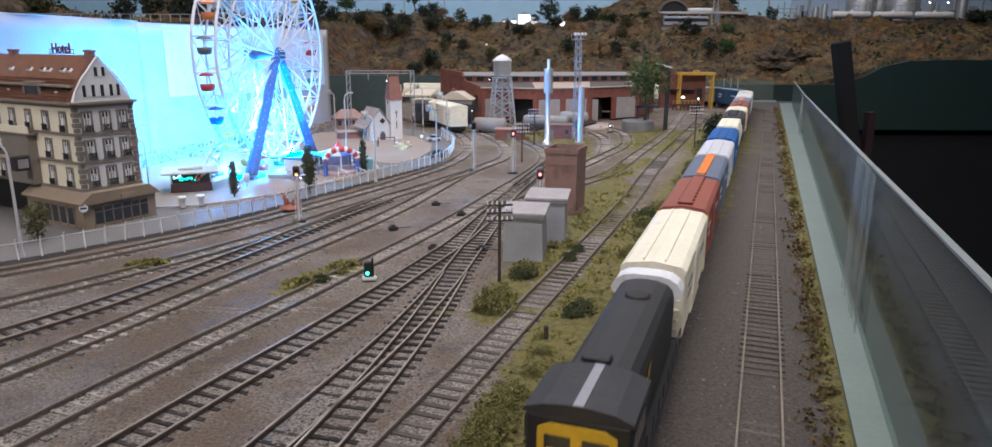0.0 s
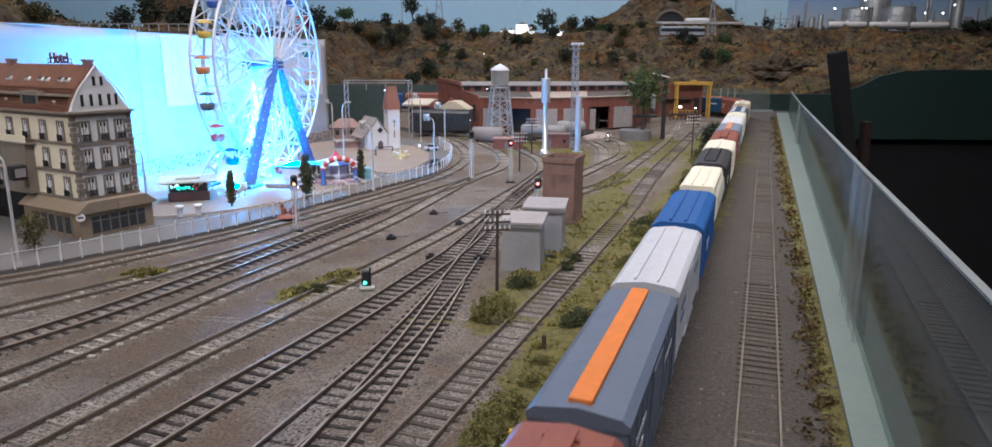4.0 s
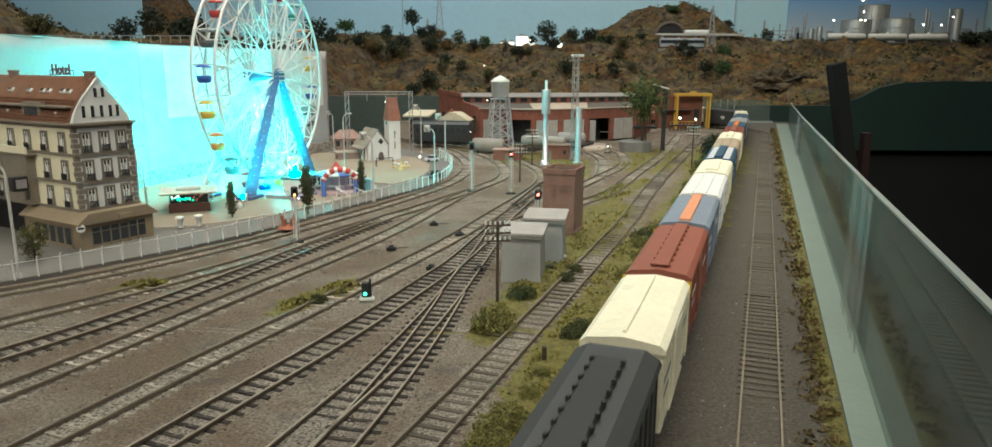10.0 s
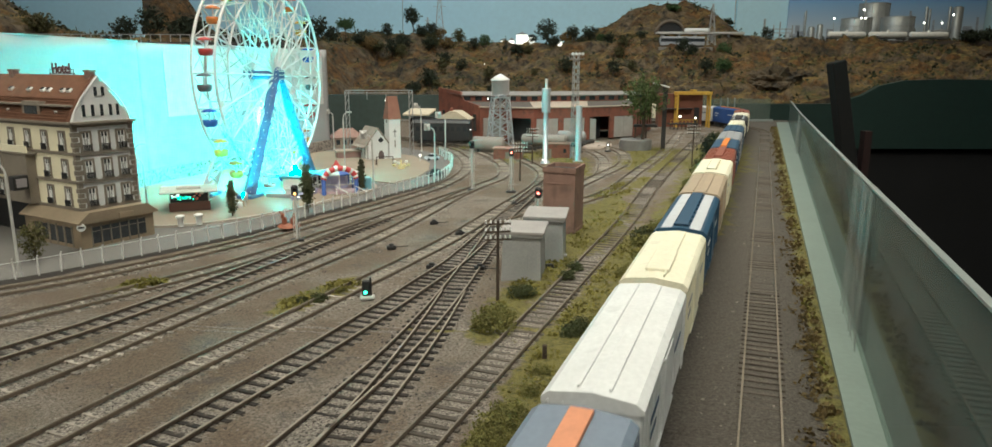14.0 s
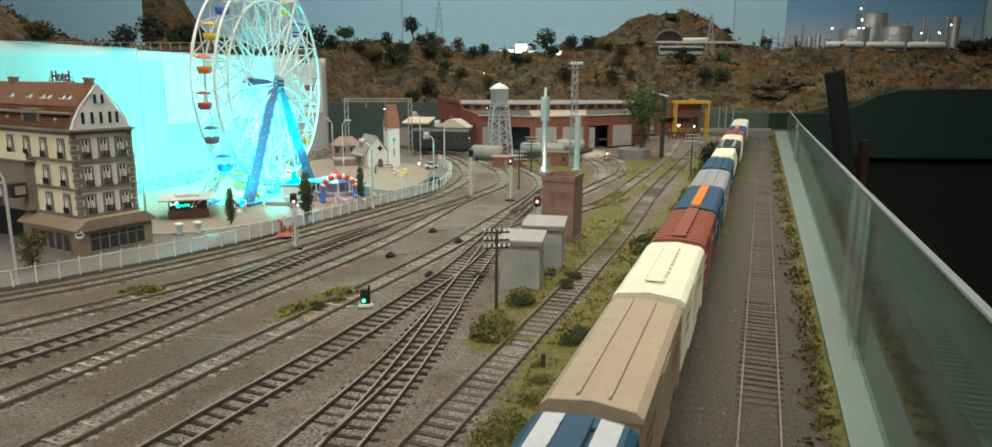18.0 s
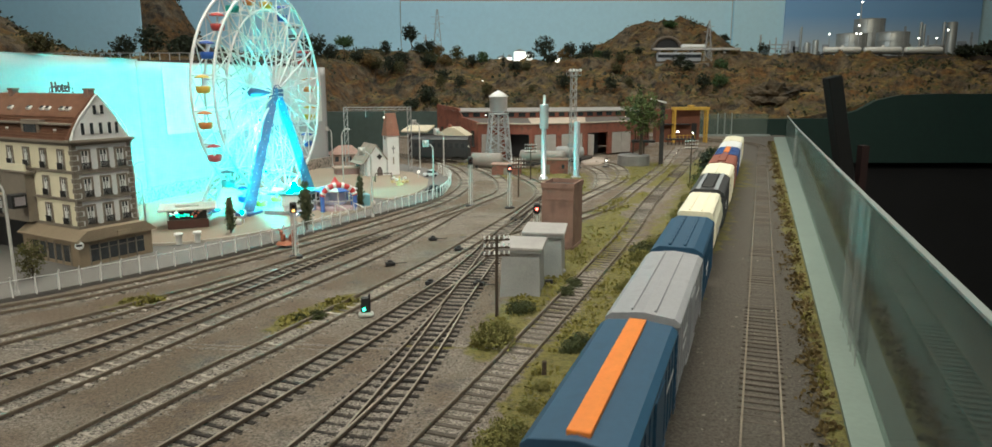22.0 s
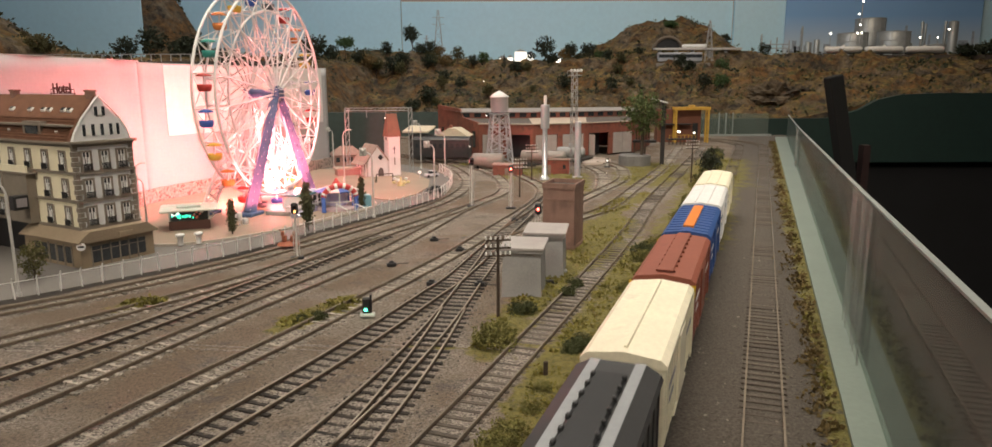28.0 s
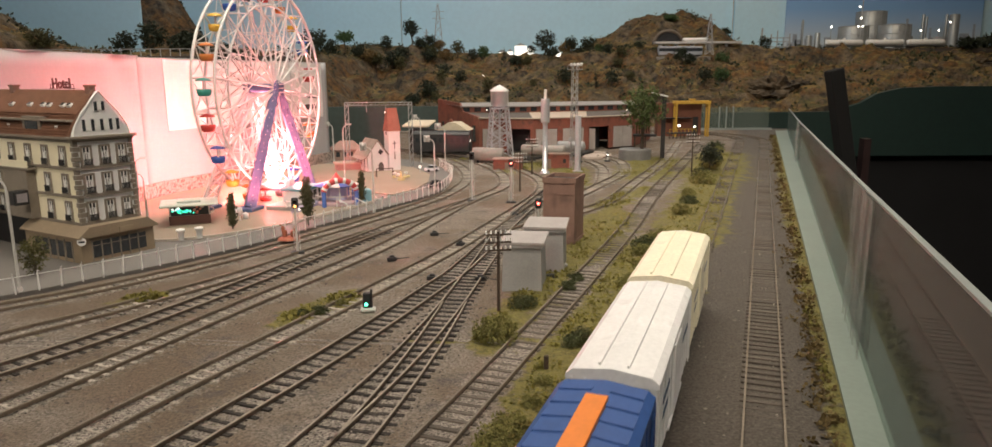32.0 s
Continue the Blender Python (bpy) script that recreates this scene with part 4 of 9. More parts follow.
        for k, b in enumerate(bars):
            for y, w, z in ((-0.036, 0.02, 0.034), (-0.038, 0.014, 0.028), (0.034, 0.022, 0.033)):
                part("marking_bar", Geo().box(s * W2 + s * 0.0005 - 0.0001, s * W2 + s * 0.0005 + 0.0001, s * y - w / 2, s * y + w / 2, z - 0.0011, z + 0.0011), PAINT[b], bd, "faded painted marking bar")
        if corner:
            for k in (-1, 1):
                part("corner_mark", Geo().box(k * W2 - 0.0022, k * W2 + 0.0007 if k > 0 else k * W2 + 0.0022, s * h - 0.001, s * h + 0.0008, e - 0.007, e - 0.0005), PAINT[corner], c, corner + " painted corner")
    CARS.append((c, length))
    return c


def hopper(length, color, label, round_side=False, cat="line", stripes=False, top=0.0498):
    m = PAINT[color]
    c = car_base("covered_hopper", length, label, "hopper car")
    h = length / 2 - 0.003
    e = top - 0.005
    if round_side:
        prof = [(-0.009, 0.014), (0.009, 0.014), (0.0155, 0.021), (0.0170, 0.030), (0.0160, 0.040), (0.0130, e + 0.001), (-0.0130, e + 0.001), (-0.0160, 0.040), (-0.0170, 0.030), (-0.0155, 0.021)]
        y1 = h - 0.012
    else:
        prof = [(-0.0155, 0.0115), (0.0155, 0.0115), (W2, 0.014), (W2, e), (-W2, e), (-W2, 0.014)]
        y1 = h - 0.006
    b = part("body", Geo().prism(prof[::-1], -y1, y1), m, c)
    rt = [(-0.0135, e), (0.0135, e), (0.0135, top - 0.0014), (0.011, top), (-0.011, top), (-0.0135, top - 0.0014)] if round_side else \
        [(-W2 - 0.0004, e), (W2 + 0.0004, e), (W2 - 0.0005, e + 0.002), (0.0105, top), (-0.0105, top), (-W2 + 0.0005, e + 0.002)]
    hr = h - 0.011 if round_side else h
    rf = part("roof", Geo().prism(rt[::-1], -hr, hr), m, c)
    for s in (-1, 1):
        part("slope_sheet", Geo().add([(-0.0125, s * y1, 0.04), (0.0125, s * y1, 0.04), (0.0125, s * (h - 0.004), 0.0155), (-0.0125, s * (h - 0.004), 0.0155), (-0.0125, s * y1, 0.0145), (0.0125, s * y1, 0.0145)],
                                      [(0, 1, 2, 3) if s < 0 else (3, 2, 1, 0), (0, 3, 4), (1, 5, 2), (3, 2, 5, 4), (0, 4, 5, 1)]), m, c)
        g = Geo()
        for x in (-0.0135, 0.0135):
            g.box(x - 0.0006, x + 0.0006, s * (h - 0.001) - 0.0006, s * (h - 0.001) + 0.0006, 0.0115, e)
        g.box(-0.014, 0.014, s * (h - 0.001) - 0.0006, s * (h - 0.001) + 0.0006, 0.024, 0.0252).box(-0.014, 0.014, s * (h - 0.001) - 0.0006, s * (h - 0.001) + 0.0006, 0.033, 0.0342)
        part("end_frame", g, m, c)
        part("end_ladder", ladder(0.012, e, s * 0.0105, s * (h + 0.0002), "x"), m, c)
        post = Geo().box(-0.0006, 0.0006, -0.0006, 0.0006, 0.0135, e).mesh("side_post")
        for i in range(0 if round_side else 10):
            part("side_post", post, m, b, "", pose(s * W2, -y1 + 0.006 + i * (2 * y1 - 0.012) / 9, 0))
    if cat == "line":
        for s in (-1, 1):
            g = Geo().box(s * 0.0046 - 0.0006, s * 0.0046 + 0.0006, -hr + 0.004, hr - 0.004, top - 0.0004, top + 0.0011)
            for i in range(9):
                y = -hr + 0.008 + i * (2 * hr - 0.016) / 8
                g.rbox(s * 0.0046 - 0.0010, s * 0.0046 + 0.0010, y - 0.0022, y + 0.0022, top - 0.0004, top + 0.0012, 0.0003)
            part("hatch_strip", g, m, rf)
    else:
        part("roof_walk", Geo().rbox(-0.0055, 0.0055, -h + 0.014, h - 0.014, top - 0.0004, top + 0.0016, 0.0006), PAINT["black"], rf)
        for s in (-1, 1):
            for i in range(12):
                y = -h + 0.018 + i * (2 * h - 0.036) / 11
                part("hatch_latch", Geo().rbox(s * 0.0055 - 0.0008, s * 0.0055 + 0.0008, y - 0.0011, y + 0.0011, top + 0.0006, top + 0.0026, 0.0003), PAINT["black"], rf)
    if stripes:
        for s in (-1, 1):
            part("roof_stripe", Geo().add([(s * 0.0065, -h, top + 0.0003), (s * 0.0103, -h, top + 0.0003), (s * 0.0103, h, top + 0.0003), (s * 0.0065, h, top + 0.0003)], [(0, 1, 2, 3) if s > 0 else (3, 2, 1, 0)]), PAINT["steel"], rf, "silver grey stripe")
    for i in range(3):
        y = (i - 1) * 0.026
        part("outlet", Geo().add([(-0.009, y - 0.011, 0.0145), (0.009, y - 0.011, 0.0145), (0.009, y + 0.011, 0.0145), (-0.009, y + 0.011, 0.0145), (-0.004, y - 0.004, 0.005), (0.004, y - 0.004, 0.005), (0.004, y + 0.004, 0.005), (-0.004, y + 0.004, 0.005)],
                                 [(0, 1, 5, 4), (1, 2, 6, 5), (2, 3, 7, 6), (3, 0, 4, 7), (4, 5, 6, 7)]), m, c)
    for s in (-1, 1):
        x = s * (0.0174 if round_side else W2 + 0.0008)
        for y0, y2, z0, z1 in ((-0.03, -0.012, 0.029, 0.0318), (-0.028, -0.016, 0.0255, 0.027)):
            part("marking_bar", Geo().box(x - 0.0001, x + 0.0001, y0, y2, z0, z1), PAINT["grey" if color == "cream" else "white"], b, "faded painted marking bar")
    CARS.append((c, length))
    return c


def locomotive(length):
    c = car_base("diesel_locomotive", length, "black and yellow diesel locomotive with a pale rear cowl", "locomotive")
    h = length / 2 - 0.003
    k = PAINT["black"]
    part("deck", Geo().rbox(-0.0165, 0.0165, -h, h, 0.0115, 0.0145, 0.0005), k, c)
    part("hood", Geo().prism([(-0.0125, 0.0145), (0.0125, 0.0145), (0.0128, 0.040), (0.0119, 0.0435), (0.0095, 0.0458), (0.005, 0.0471), (0, 0.0475), (-0.005, 0.0471), (-0.0095, 0.0458), (-0.0119, 0.0435), (-0.0128, 0.040)][::-1], -h + 0.055, h - 0.012), mat("worn_black_hood", (0.03, 0.03, 0.031), 0.55, 0, 0.2, 60, 600, 0.2), c)
    part("rear_cowl", Geo().prism([(-0.0105, 0.0145), (0.0105, 0.0145), (0.0108, 0.036), (0.0158, 0.0405), (0.0162, 0.0425), (0.0140, 0.0462), (0.0105, 0.0484), (0.006, 0.0493), (-0.006, 0.0493), (-0.0105, 0.0484), (-0.0140, 0.0462), (-0.0162, 0.0425), (-0.0158, 0.0405), (-0.0108, 0.036)][::-1], h - 0.014, h - 0.003), PAINT["white"], c, "pale grey flared radiator cowl")
    cab = part("cab", Geo().prism([(-0.0165, 0.0145), (0.0165, 0.0145), (0.0165, 0.044), (-0.0165, 0.044)][::-1], -h + 0.0285, -h + 0.056), k, c)
    part("cab_front", Geo().prism([(-0.0122, 0.0145), (0.0122, 0.0145), (0.0122, 0.0392), (0.0085, 0.0412), (-0.0085, 0.0412), (-0.0122, 0.0392)][::-1], -h + 0.0258, -h + 0.0284), PAINT["yellow"], cab, "yellow cab front")
    part("front_frame", Geo().rbox(-0.0163, 0.0163, -h + 0.0266, -h + 0.0290, 0.0145, 0.0434, 0.0008), k, cab)
    part("cab_roof", Geo().prism([(-0.0172, 0.0435), (0.0172, 0.0435), (0.0168, 0.0448), (0.011, 0.0468), (0.004, 0.0476), (-0.004, 0.0476), (-0.011, 0.0468), (-0.0168, 0.0448)][::-1], -h + 0.0265, -h + 0.058), mat("worn_black_roof", (0.035, 0.035, 0.037), 0.6, 0, 0.25, 60, 600, 0.3), cab)
    part("roof_line", Geo().box(-0.0016, 0.0016, -h + 0.0268, -h + 0.058, 0.0470, 0.0479), PAINT["grey"], cab, "grey centre strip")
    for s in (-1, 1):
        part("windscreen", Geo().box(s * 0.0058 - 0.0040, s * 0.0058 + 0.0040, -h + 0.0253, -h + 0.0257, 0.0325, 0.0375), WINGLASS, cab)
    part("nose", Geo().prism([(-0.0125, 0.0145), (0.0125, 0.0145), (0.0125, 0.029), (0.009, 0.0335), (-0.009, 0.0335), (-0.0125, 0.029)][::-1], -h + 0.002, -h + 0.0260), PAINT["yellow"], c, "bright yellow short nose")
    for s in (-1, 1):
        part("side_window", Geo().box(s * 0.0166 - 0.0003, s * 0.0166 + 0.0003, -h + 0.028, -h + 0.048, 0.034, 0.041), WINGLASS, cab)
        g = Geo()
        for i in range(12):
            y = -h + 0.006 + i * (2 * h - 0.012) / 11
            g.tube((s * 0.016, y, 0.0145), (s * 0.016, y, 0.0225), 0.0003, n=5)
        g.tube((s * 0.016, -h + 0.006, 0.0225), (s * 0.016, h - 0.006, 0.0225), 0.0003, n=5)
        part("handrail", g, STEELDARK, c, "thin dark handrail")
        part("side_mark", Geo().add([(s * 0.0130, -0.020, 0.022), (s * 0.0130, -0.014, 0.022), (s * 0.0131, 0.002, 0.0395), (s * 0.0131, -0.004, 0.0395)], [(0, 1, 2, 3) if s > 0 else (3, 2, 1, 0)]), PAINT["yellow"], c, "yellow slanted emblem shape")
    part("exhaust", Geo().rbox(-0.007, 0.003, -0.026, -0.021, 0.0468, 0.0492, 0.0006), k, c)
    part("fan", Geo().lathe([(0.0055, 0.0488), (0.0055, 0.0500), (0.0045, 0.0503)], 18, pose(0, h - 0.038, -0.0018)), STEELDARK, c)
    part("fuel_tank", Geo().rbox(-0.012, 0.012, -0.022, 0.022, 0.004, 0.0115, 0.002), STEELDARK, c)
    CARS.append((c, length))


OFFS = [0.354, 0.4895, 0.6146, 0.7448, 0.8746, 1.0042, 1.1496, 1.2873, 1.3889, 1.5156, 1.6387, 1.7748, 1.8954, 2.0405, 2.1646, 2.2888, 2.4106, 2.5362, 2.674, 2.7976, 2.9383, 3.0805, 3.2011, 3.3241, 3.4524, 3.5813, 3.71]
LEN = [b - a - 0.005 for a, b in zip(OFFS, OFFS[1:])]
locomotive(0.176)
boxcar(LEN[0], "cream", "cream boxcar with a smooth flat roof", W2=0.0153, detail="lines", bars=("grey",))
boxcar(LEN[1], "brown", "brown boxcar with a long roof walk and yellow corners", W2=0.0153, detail="walk", corner="yellow")
boxcar(LEN[2], "slate", "slate blue boxcar with an orange roof walk", W2=0.0153, stripe="orange", detail="none")
boxcar(LEN[3], "pale", "pale blue-grey boxcar with two roof seams", W2=0.0153, detail="lines", bars=("blue",))
hopper(LEN[4], "blue", "bright blue covered hopper car")
hopper(LEN[5], "cream", "cream round-sided covered hopper car", True)
hopper(LEN[6], "charcoal", "black covered hopper car with a raised roof walk", cat="raised")
boxcar(LEN[7], "cream", "cream boxcar with a single roof ridge", detail="ridge", bars=("grey",))
boxcar(LEN[8], "brown", "red-brown boxcar with ribbed roof and yellow corners", detail="walk", corner="yellow")
boxcar(LEN[9], "dusty_slate", "weathered slate boxcar with a faded orange roof walk", stripe="faded", detail="none")
boxcar(LEN[10], "white", "white boxcar with two roof seams", detail="lines", bars=("navy",))
boxcar(LEN[11], "cream", "cream boxcar with a raised roof hatch", detail="hatch", bars=("grey",))
boxcar(LEN[12], "navy", "navy boxcar with two pale roof stripes", detail="walk", stripe="twin")
boxcar(LEN[13], "tan", "tan boxcar with two dark roof seams", detail="lines", bars=("brown",))
boxcar(LEN[14], "cream", "cream boxcar with an offset roof walk", W2=0.0167, detail="offwalk", bars=("grey",))
boxcar(LEN[15], "brown", "rust-red boxcar with wide roof ribs", detail="ribwalk")
boxcar(LEN[16], "navy", "blue boxcar with a bright orange roof walk", stripe="orange", detail="none")
boxcar(LEN[17], "grey", "grey boxcar with two roof seams", detail="lines")
hopper(LEN[18], "navy", "dark blue covered hopper car")
hopper(LEN[19], "cream", "cream round-sided covered hopper car", True)
hopper(LEN[20], "charcoal", "black covered hopper car with silver roof stripes", cat="raised", stripes=True)
boxcar(LEN[21], "cream", "cream boxcar with a smooth flat roof", detail="ridge", bars=("grey",))
boxcar(LEN[22], "brown", "brown boxcar with a long roof walk and yellow corners", detail="walk", corner="yellow")
boxcar(LEN[23], "royal", "royal blue boxcar with a bright orange roof walk", stripe="orange", detail="crossribs")
boxcar(LEN[24], "white", "white boxcar with two roof seams", detail="lines", bars=("navy",))
boxcar(LEN[25], "cream", "cream boxcar at the train's tail", detail="lines", bars=("grey",))
RUN = ((0, 0), (1, 0.105), (7, 0.715), (8, 0.816), (11, 1.109), (14, 1.416), (17, 1.718), (18, 1.817), (21, 2.11), (25, 2.509), (32, 3.201))
CENTERS = [OFFS[0] - 0.002 - 0.088] + [a + l / 2 for a, l in zip(OFFS, LEN)]


def move_train():
    for (c, length), s0 in zip(CARS, CENTERS):
        rows = []
        for i in range(65):
            t = i * 0.5
            s = s0 - float(np.interp(t, [r[0] for r in RUN], [r[1] for r in RUN]))
            (a, _), (b, _) = train_line(s - length / 2 + 0.024), train_line(s + length / 2 - 0.024)
            d = b - a
            m = (a + b) / 2
            rows.append((t, pose(m.x, m.y, 0, 0, 0, math.degrees(math.atan2(d.y, d.x)) - 90)))
        walk(c, rows)


# ---- ferris wheel ----
NV, UV = Vector((0.976, -0.218, 0)), Vector((0.218, 0.976, 0))
HUBZ, RAD, WHALF = 0.139, 0.1215, 0.014
WC = (-0.2845, 0.899)
ferris = thing("ferris_wheel", Matrix(((-UV.x, NV.x, 0, WC[0]), (-UV.y, NV.y, 0, WC[1]), (0, 0, 1, 0), (0, 0, 0, 1))), "tall white ferris wheel on blue lattice legs with coloured cabins", "ferris wheel")
# in its own space x runs to the wheel's near side, y to its front, z up
NCAB = 20
rot = new("rotor")
rot.parent = ferris
rot.matrix_basis = pose(0, 0, HUBZ)
for s in (-1, 1):
    for r, w in ((RAD, 0.0018), (RAD * 0.80, 0.0014)):
        n = 60
        g = Geo()
        g.path([(r * math.cos(2 * math.pi * i / n), s * WHALF, r * math.sin(2 * math.pi * i / n)) for i in range(n + 1)], w, 6)
        part("rim", g, WHEELWHITE, rot)
    for i in range(NCAB):
        a, a2 = 2 * math.pi * i / NCAB, 2 * math.pi * (i + 1) / NCAB
        g = Geo().tube((0.008 * math.cos(a), s * WHALF * 1.25, 0.008 * math.sin(a)), (RAD * math.cos(a), s * WHALF, RAD * math.sin(a)), 0.0013, 0.0011, 5)
        part("spoke", g, WHEELWHITE, rot)
        g = Geo().tube((0.80 * RAD * math.cos(a), s * WHALF, 0.80 * RAD * math.sin(a)), (RAD * math.cos(a2), s * WHALF, RAD * math.sin(a2)), 0.0007, n=5)
        part("rim_brace", g, WHEELWHITE, rot)
        g = Geo().tube((0.80 * RAD * math.cos(a2), s * WHALF, 0.80 * RAD * math.sin(a2)), (RAD * math.cos(a), s * WHALF, RAD * math.sin(a)), 0.0007, n=5)
        part("rim_brace", g, WHEELWHITE, rot)
for i in range(NCAB):
    a = 2 * math.pi * i / NCAB
    g = Geo().tube((RAD * math.cos(a), -WHALF, RAD * math.sin(a)), (RAD * math.cos(a), WHALF, RAD * math.sin(a)), 0.0008, n=5)
    part("cross_bar", g, WHEELWHITE, rot)
    g = Geo().tube((0.8 * RAD * math.cos(a), -WHALF, 0.8 * RAD * math.sin(a)), (0.8 * RAD * math.cos(a), WHALF, 0.8 * RAD * math.sin(a)), 0.0006, n=5)
    part("cross_bar", g, WHEELWHITE, rot)
    b2 = a + math.pi / NCAB
    for s in (-1, 1):
        at = lambda r, ang: (r * RAD * math.cos(ang), s * WHALF * (1.25 - 0.25 * r), r * RAD * math.sin(ang))
        for a0, a1 in ((a, a + 2 * math.pi / NCAB), (a + 2 * math.pi / NCAB, a)):
            part("spoke_brace", Geo().tube(at(0.80, a0), at(0.42, a1), 0.0007, n=5), WHEELWHITE, rot)
    part("cross_strut", Geo().tube((0.55 * RAD * math.cos(a), -WHALF * 1.1, 0.55 * RAD * math.sin(a)), (0.55 * RAD * math.cos(b2 + 0.157), WHALF * 1.1, 0.55 * RAD * math.sin(b2 + 0.157)), 0.0007, n=5), WHEELWHITE, rot)
part("axle", Geo().tube((0, -0.024, 0), (0, 0.024, 0), 0.0035, n=12).tube((0, -WHALF * 1.3, 0), (0, WHALF * 1.3, 0), 0.0052, n=16), LEGBLUE, rot)
part("hub_disc", Geo().tube((0, 0.0185, 0), (0, 0.0200, 0), 0.0095, n=24), LEGBLUE, rot, "blue fan disc at the hub")
for i in range(12):
    a = 2 * math.pi * i / 12
    part("fan_blade", Geo().tube((0.003 * math.cos(a), 0.0206, 0.003 * math.sin(a)), (0.0092 * math.cos(a), 0.0206, 0.0092 * math.sin(a)), 0.0006, n=5), WHEELWHITE, rot)
BULB = Geo().ico((0, 0, 0), 0.0005, jit=0).mesh("leg_bulb")
for s in (-1, 1):
    for k in (-1, 1):
        y = s * 0.017
        foot, top = Vector((0.076 if k > 0 else -0.080, 0.016, 0.004)) if s > 0 else Vector((k * 0.078, -0.038, 0.004)), Vector((k * 0.003, y, HUBZ))
        side = Vector((1, 0, 0))
        if s > 0:
            leg = part("leg", Geo().tube(foot, top, 0.0084, 0.0060, 4), LEGBLUE, ferris, "blue plastic leg")
        else:
            leg = part("leg", Geo().tube(foot - side * 0.013, top - side * 0.007, 0.0021, n=5).tube(foot + side * 0.013, top + side * 0.007, 0.0021, n=5), WHEELWHITE, ferris, "white lattice leg")
            for i in range(12):
                for e in (-1, 1):
                    u0, u1 = 0.013 - 0.006 * i / 12, 0.013 - 0.006 * (i + 1) / 12
                    part("lattice_bar", Geo().tube(foot.lerp(top, i / 12) - e * side * u0, foot.lerp(top, (i + 1) / 12) + e * side * u1, 0.0014, n=4), WHEELWHITE, leg)
        for i in range(14 if s > 0 else 0):
            p, q = foot.lerp(top, i / 14), foot.lerp(top, (i + 1) / 14)
            g = Geo().tube(p + side * 0.0062 * (1 if i % 2 else -1) + Vector((0, s * 0.005, 0)), q - side * 0.0056 * (1 if i % 2 else -1) + Vector((0, s * 0.0045, 0)), 0.0007, n=4)
            part("lattice_bar", g, WHEELWHITE if s < 0 else LEGBLUE, leg)
            for e in (-1, 1):
                part("leg_bulb", BULB, WHEELWHITE, leg, "", Matrix.Translation(p.lerp(q, 0.5) + side * e * 0.0072 + Vector((0, 0.0044, 0))))
    part("bearing", Geo().rbox(-0.0075, 0.0075, s * 0.020 - 0.004, s * 0.020 + 0.004, HUBZ - 0.006, HUBZ + 0.006, 0.0012), LEGBLUE, ferris)
    if s > 0:
        part("bearing_grille", Geo().box(-0.0068, 0.0068, 0.0242, 0.0246, HUBZ + 0.0042, HUBZ + 0.0052).box(-0.0068, 0.0068, 0.0242, 0.0246, HUBZ - 0.0052, HUBZ - 0.0042).box(-0.0068, 0.0068, 0.0242, 0.0246, HUBZ - 0.0005, HUBZ + 0.0005), WHEELWHITE, ferris)
    for k in (-1, 1):
        bx, by = (0.076 if k > 0 else -0.080, 0.016) if s > 0 else (k * 0.078, -0.038)
        part("leg_base", Geo().rbox(bx - 0.014, bx + 0.014, by - 0.011, by + 0.011, 0.0016, 0.0055, 0.0008), LEGBLUE, ferris)
part("platform", Geo().rbox(0.0, 0.072, 0.034, 0.066, 0.0016, 0.0065, 0.0006), GREY, ferris)
tk = part("boarding_hall", Geo().rbox(0.002, 0.048, 0.043, 0.070, 0.0066, 0.020, 0.0006), WHITEPAINT, ferris, "white open boarding hall")
part("hall_roof", Geo().rbox(0.0, 0.050, 0.041, 0.073, 0.0202, 0.0235, 0.0008), mat("teal_roof", (0.12, 0.33, 0.36), 0.5), tk)
for i in range(4):
    part("opening", Geo().box(0.0365 - i * 0.0105, 0.044 - i * 0.0105, 0.0698, 0.0704, 0.009, 0.0185), WINGLASS, tk)
g = Geo()
for i in range(10):
    g.box(0.0793 - i * 0.0032, 0.080 - i * 0.0032, 0.064, 0.0647, 0.0066, 0.014 - i * 0.0006)
g.tube((0.08, 0.0644, 0.014), (0.051, 0.0644, 0.0085), 0.0005, n=5)
part("stair_rail", g, WHITEPAINT, ferris)
for i in range(9):
    part("base_bulb", Geo().ico((-0.02 + i * 0.0125, 0.0802, 0.005), 0.0007, jit=0), LAMPWHITE if i % 3 else LAMPAMBER, ferris)
part("base_skirt", Geo().rbox(-0.024, 0.084, 0.0722, 0.0795, 0.0016, 0.0064, 0.0006), mat("violet_base", (0.3, 0.28, 0.42), 0.5), ferris)
CABCOL = {"y": (0.65, 0.42, 0.06), "b": (0.03, 0.10, 0.42), "g": (0.10, 0.11, 0.12), "r": (0.42, 0.04, 0.035), "o": (0.6, 0.19, 0.04), "t": (0.03, 0.28, 0.24), "c": (0.6, 0.52, 0.35)}
CABM = {k: mat("cabin_" + k, v, 0.45, 0, 0.08, 90, 700, 0.1) for k, v in CABCOL.items()}
TUB = Geo().lathe([(0.0048, -0.0190), (0.0066, -0.0180), (0.0074, -0.0150), (0.0077, -0.0118), (0.0071, -0.0116), (0.0064, -0.0140), (0.001, -0.0148)], 14).mesh("cabin")
CANOPY = Geo().lathe([(0.0081, -0.0030), (0.0079, -0.0022), (0.0050, -0.0006), (0.001, 0.0004)], 14).mesh("canopy")
CPOST = Geo().tube((0, 0, -0.0148), (0, 0, -0.001), 0.0012, 0.0009, n=8).tube((0.0018, 0, -0.0148), (0.0004, 0, -0.008), 0.0007, n=5).mesh("post")
CABINS = []
NAMES = {"y": "yellow", "b": "blue", "g": "dark grey", "r": "red", "o": "orange", "t": "teal", "c": "cream"}
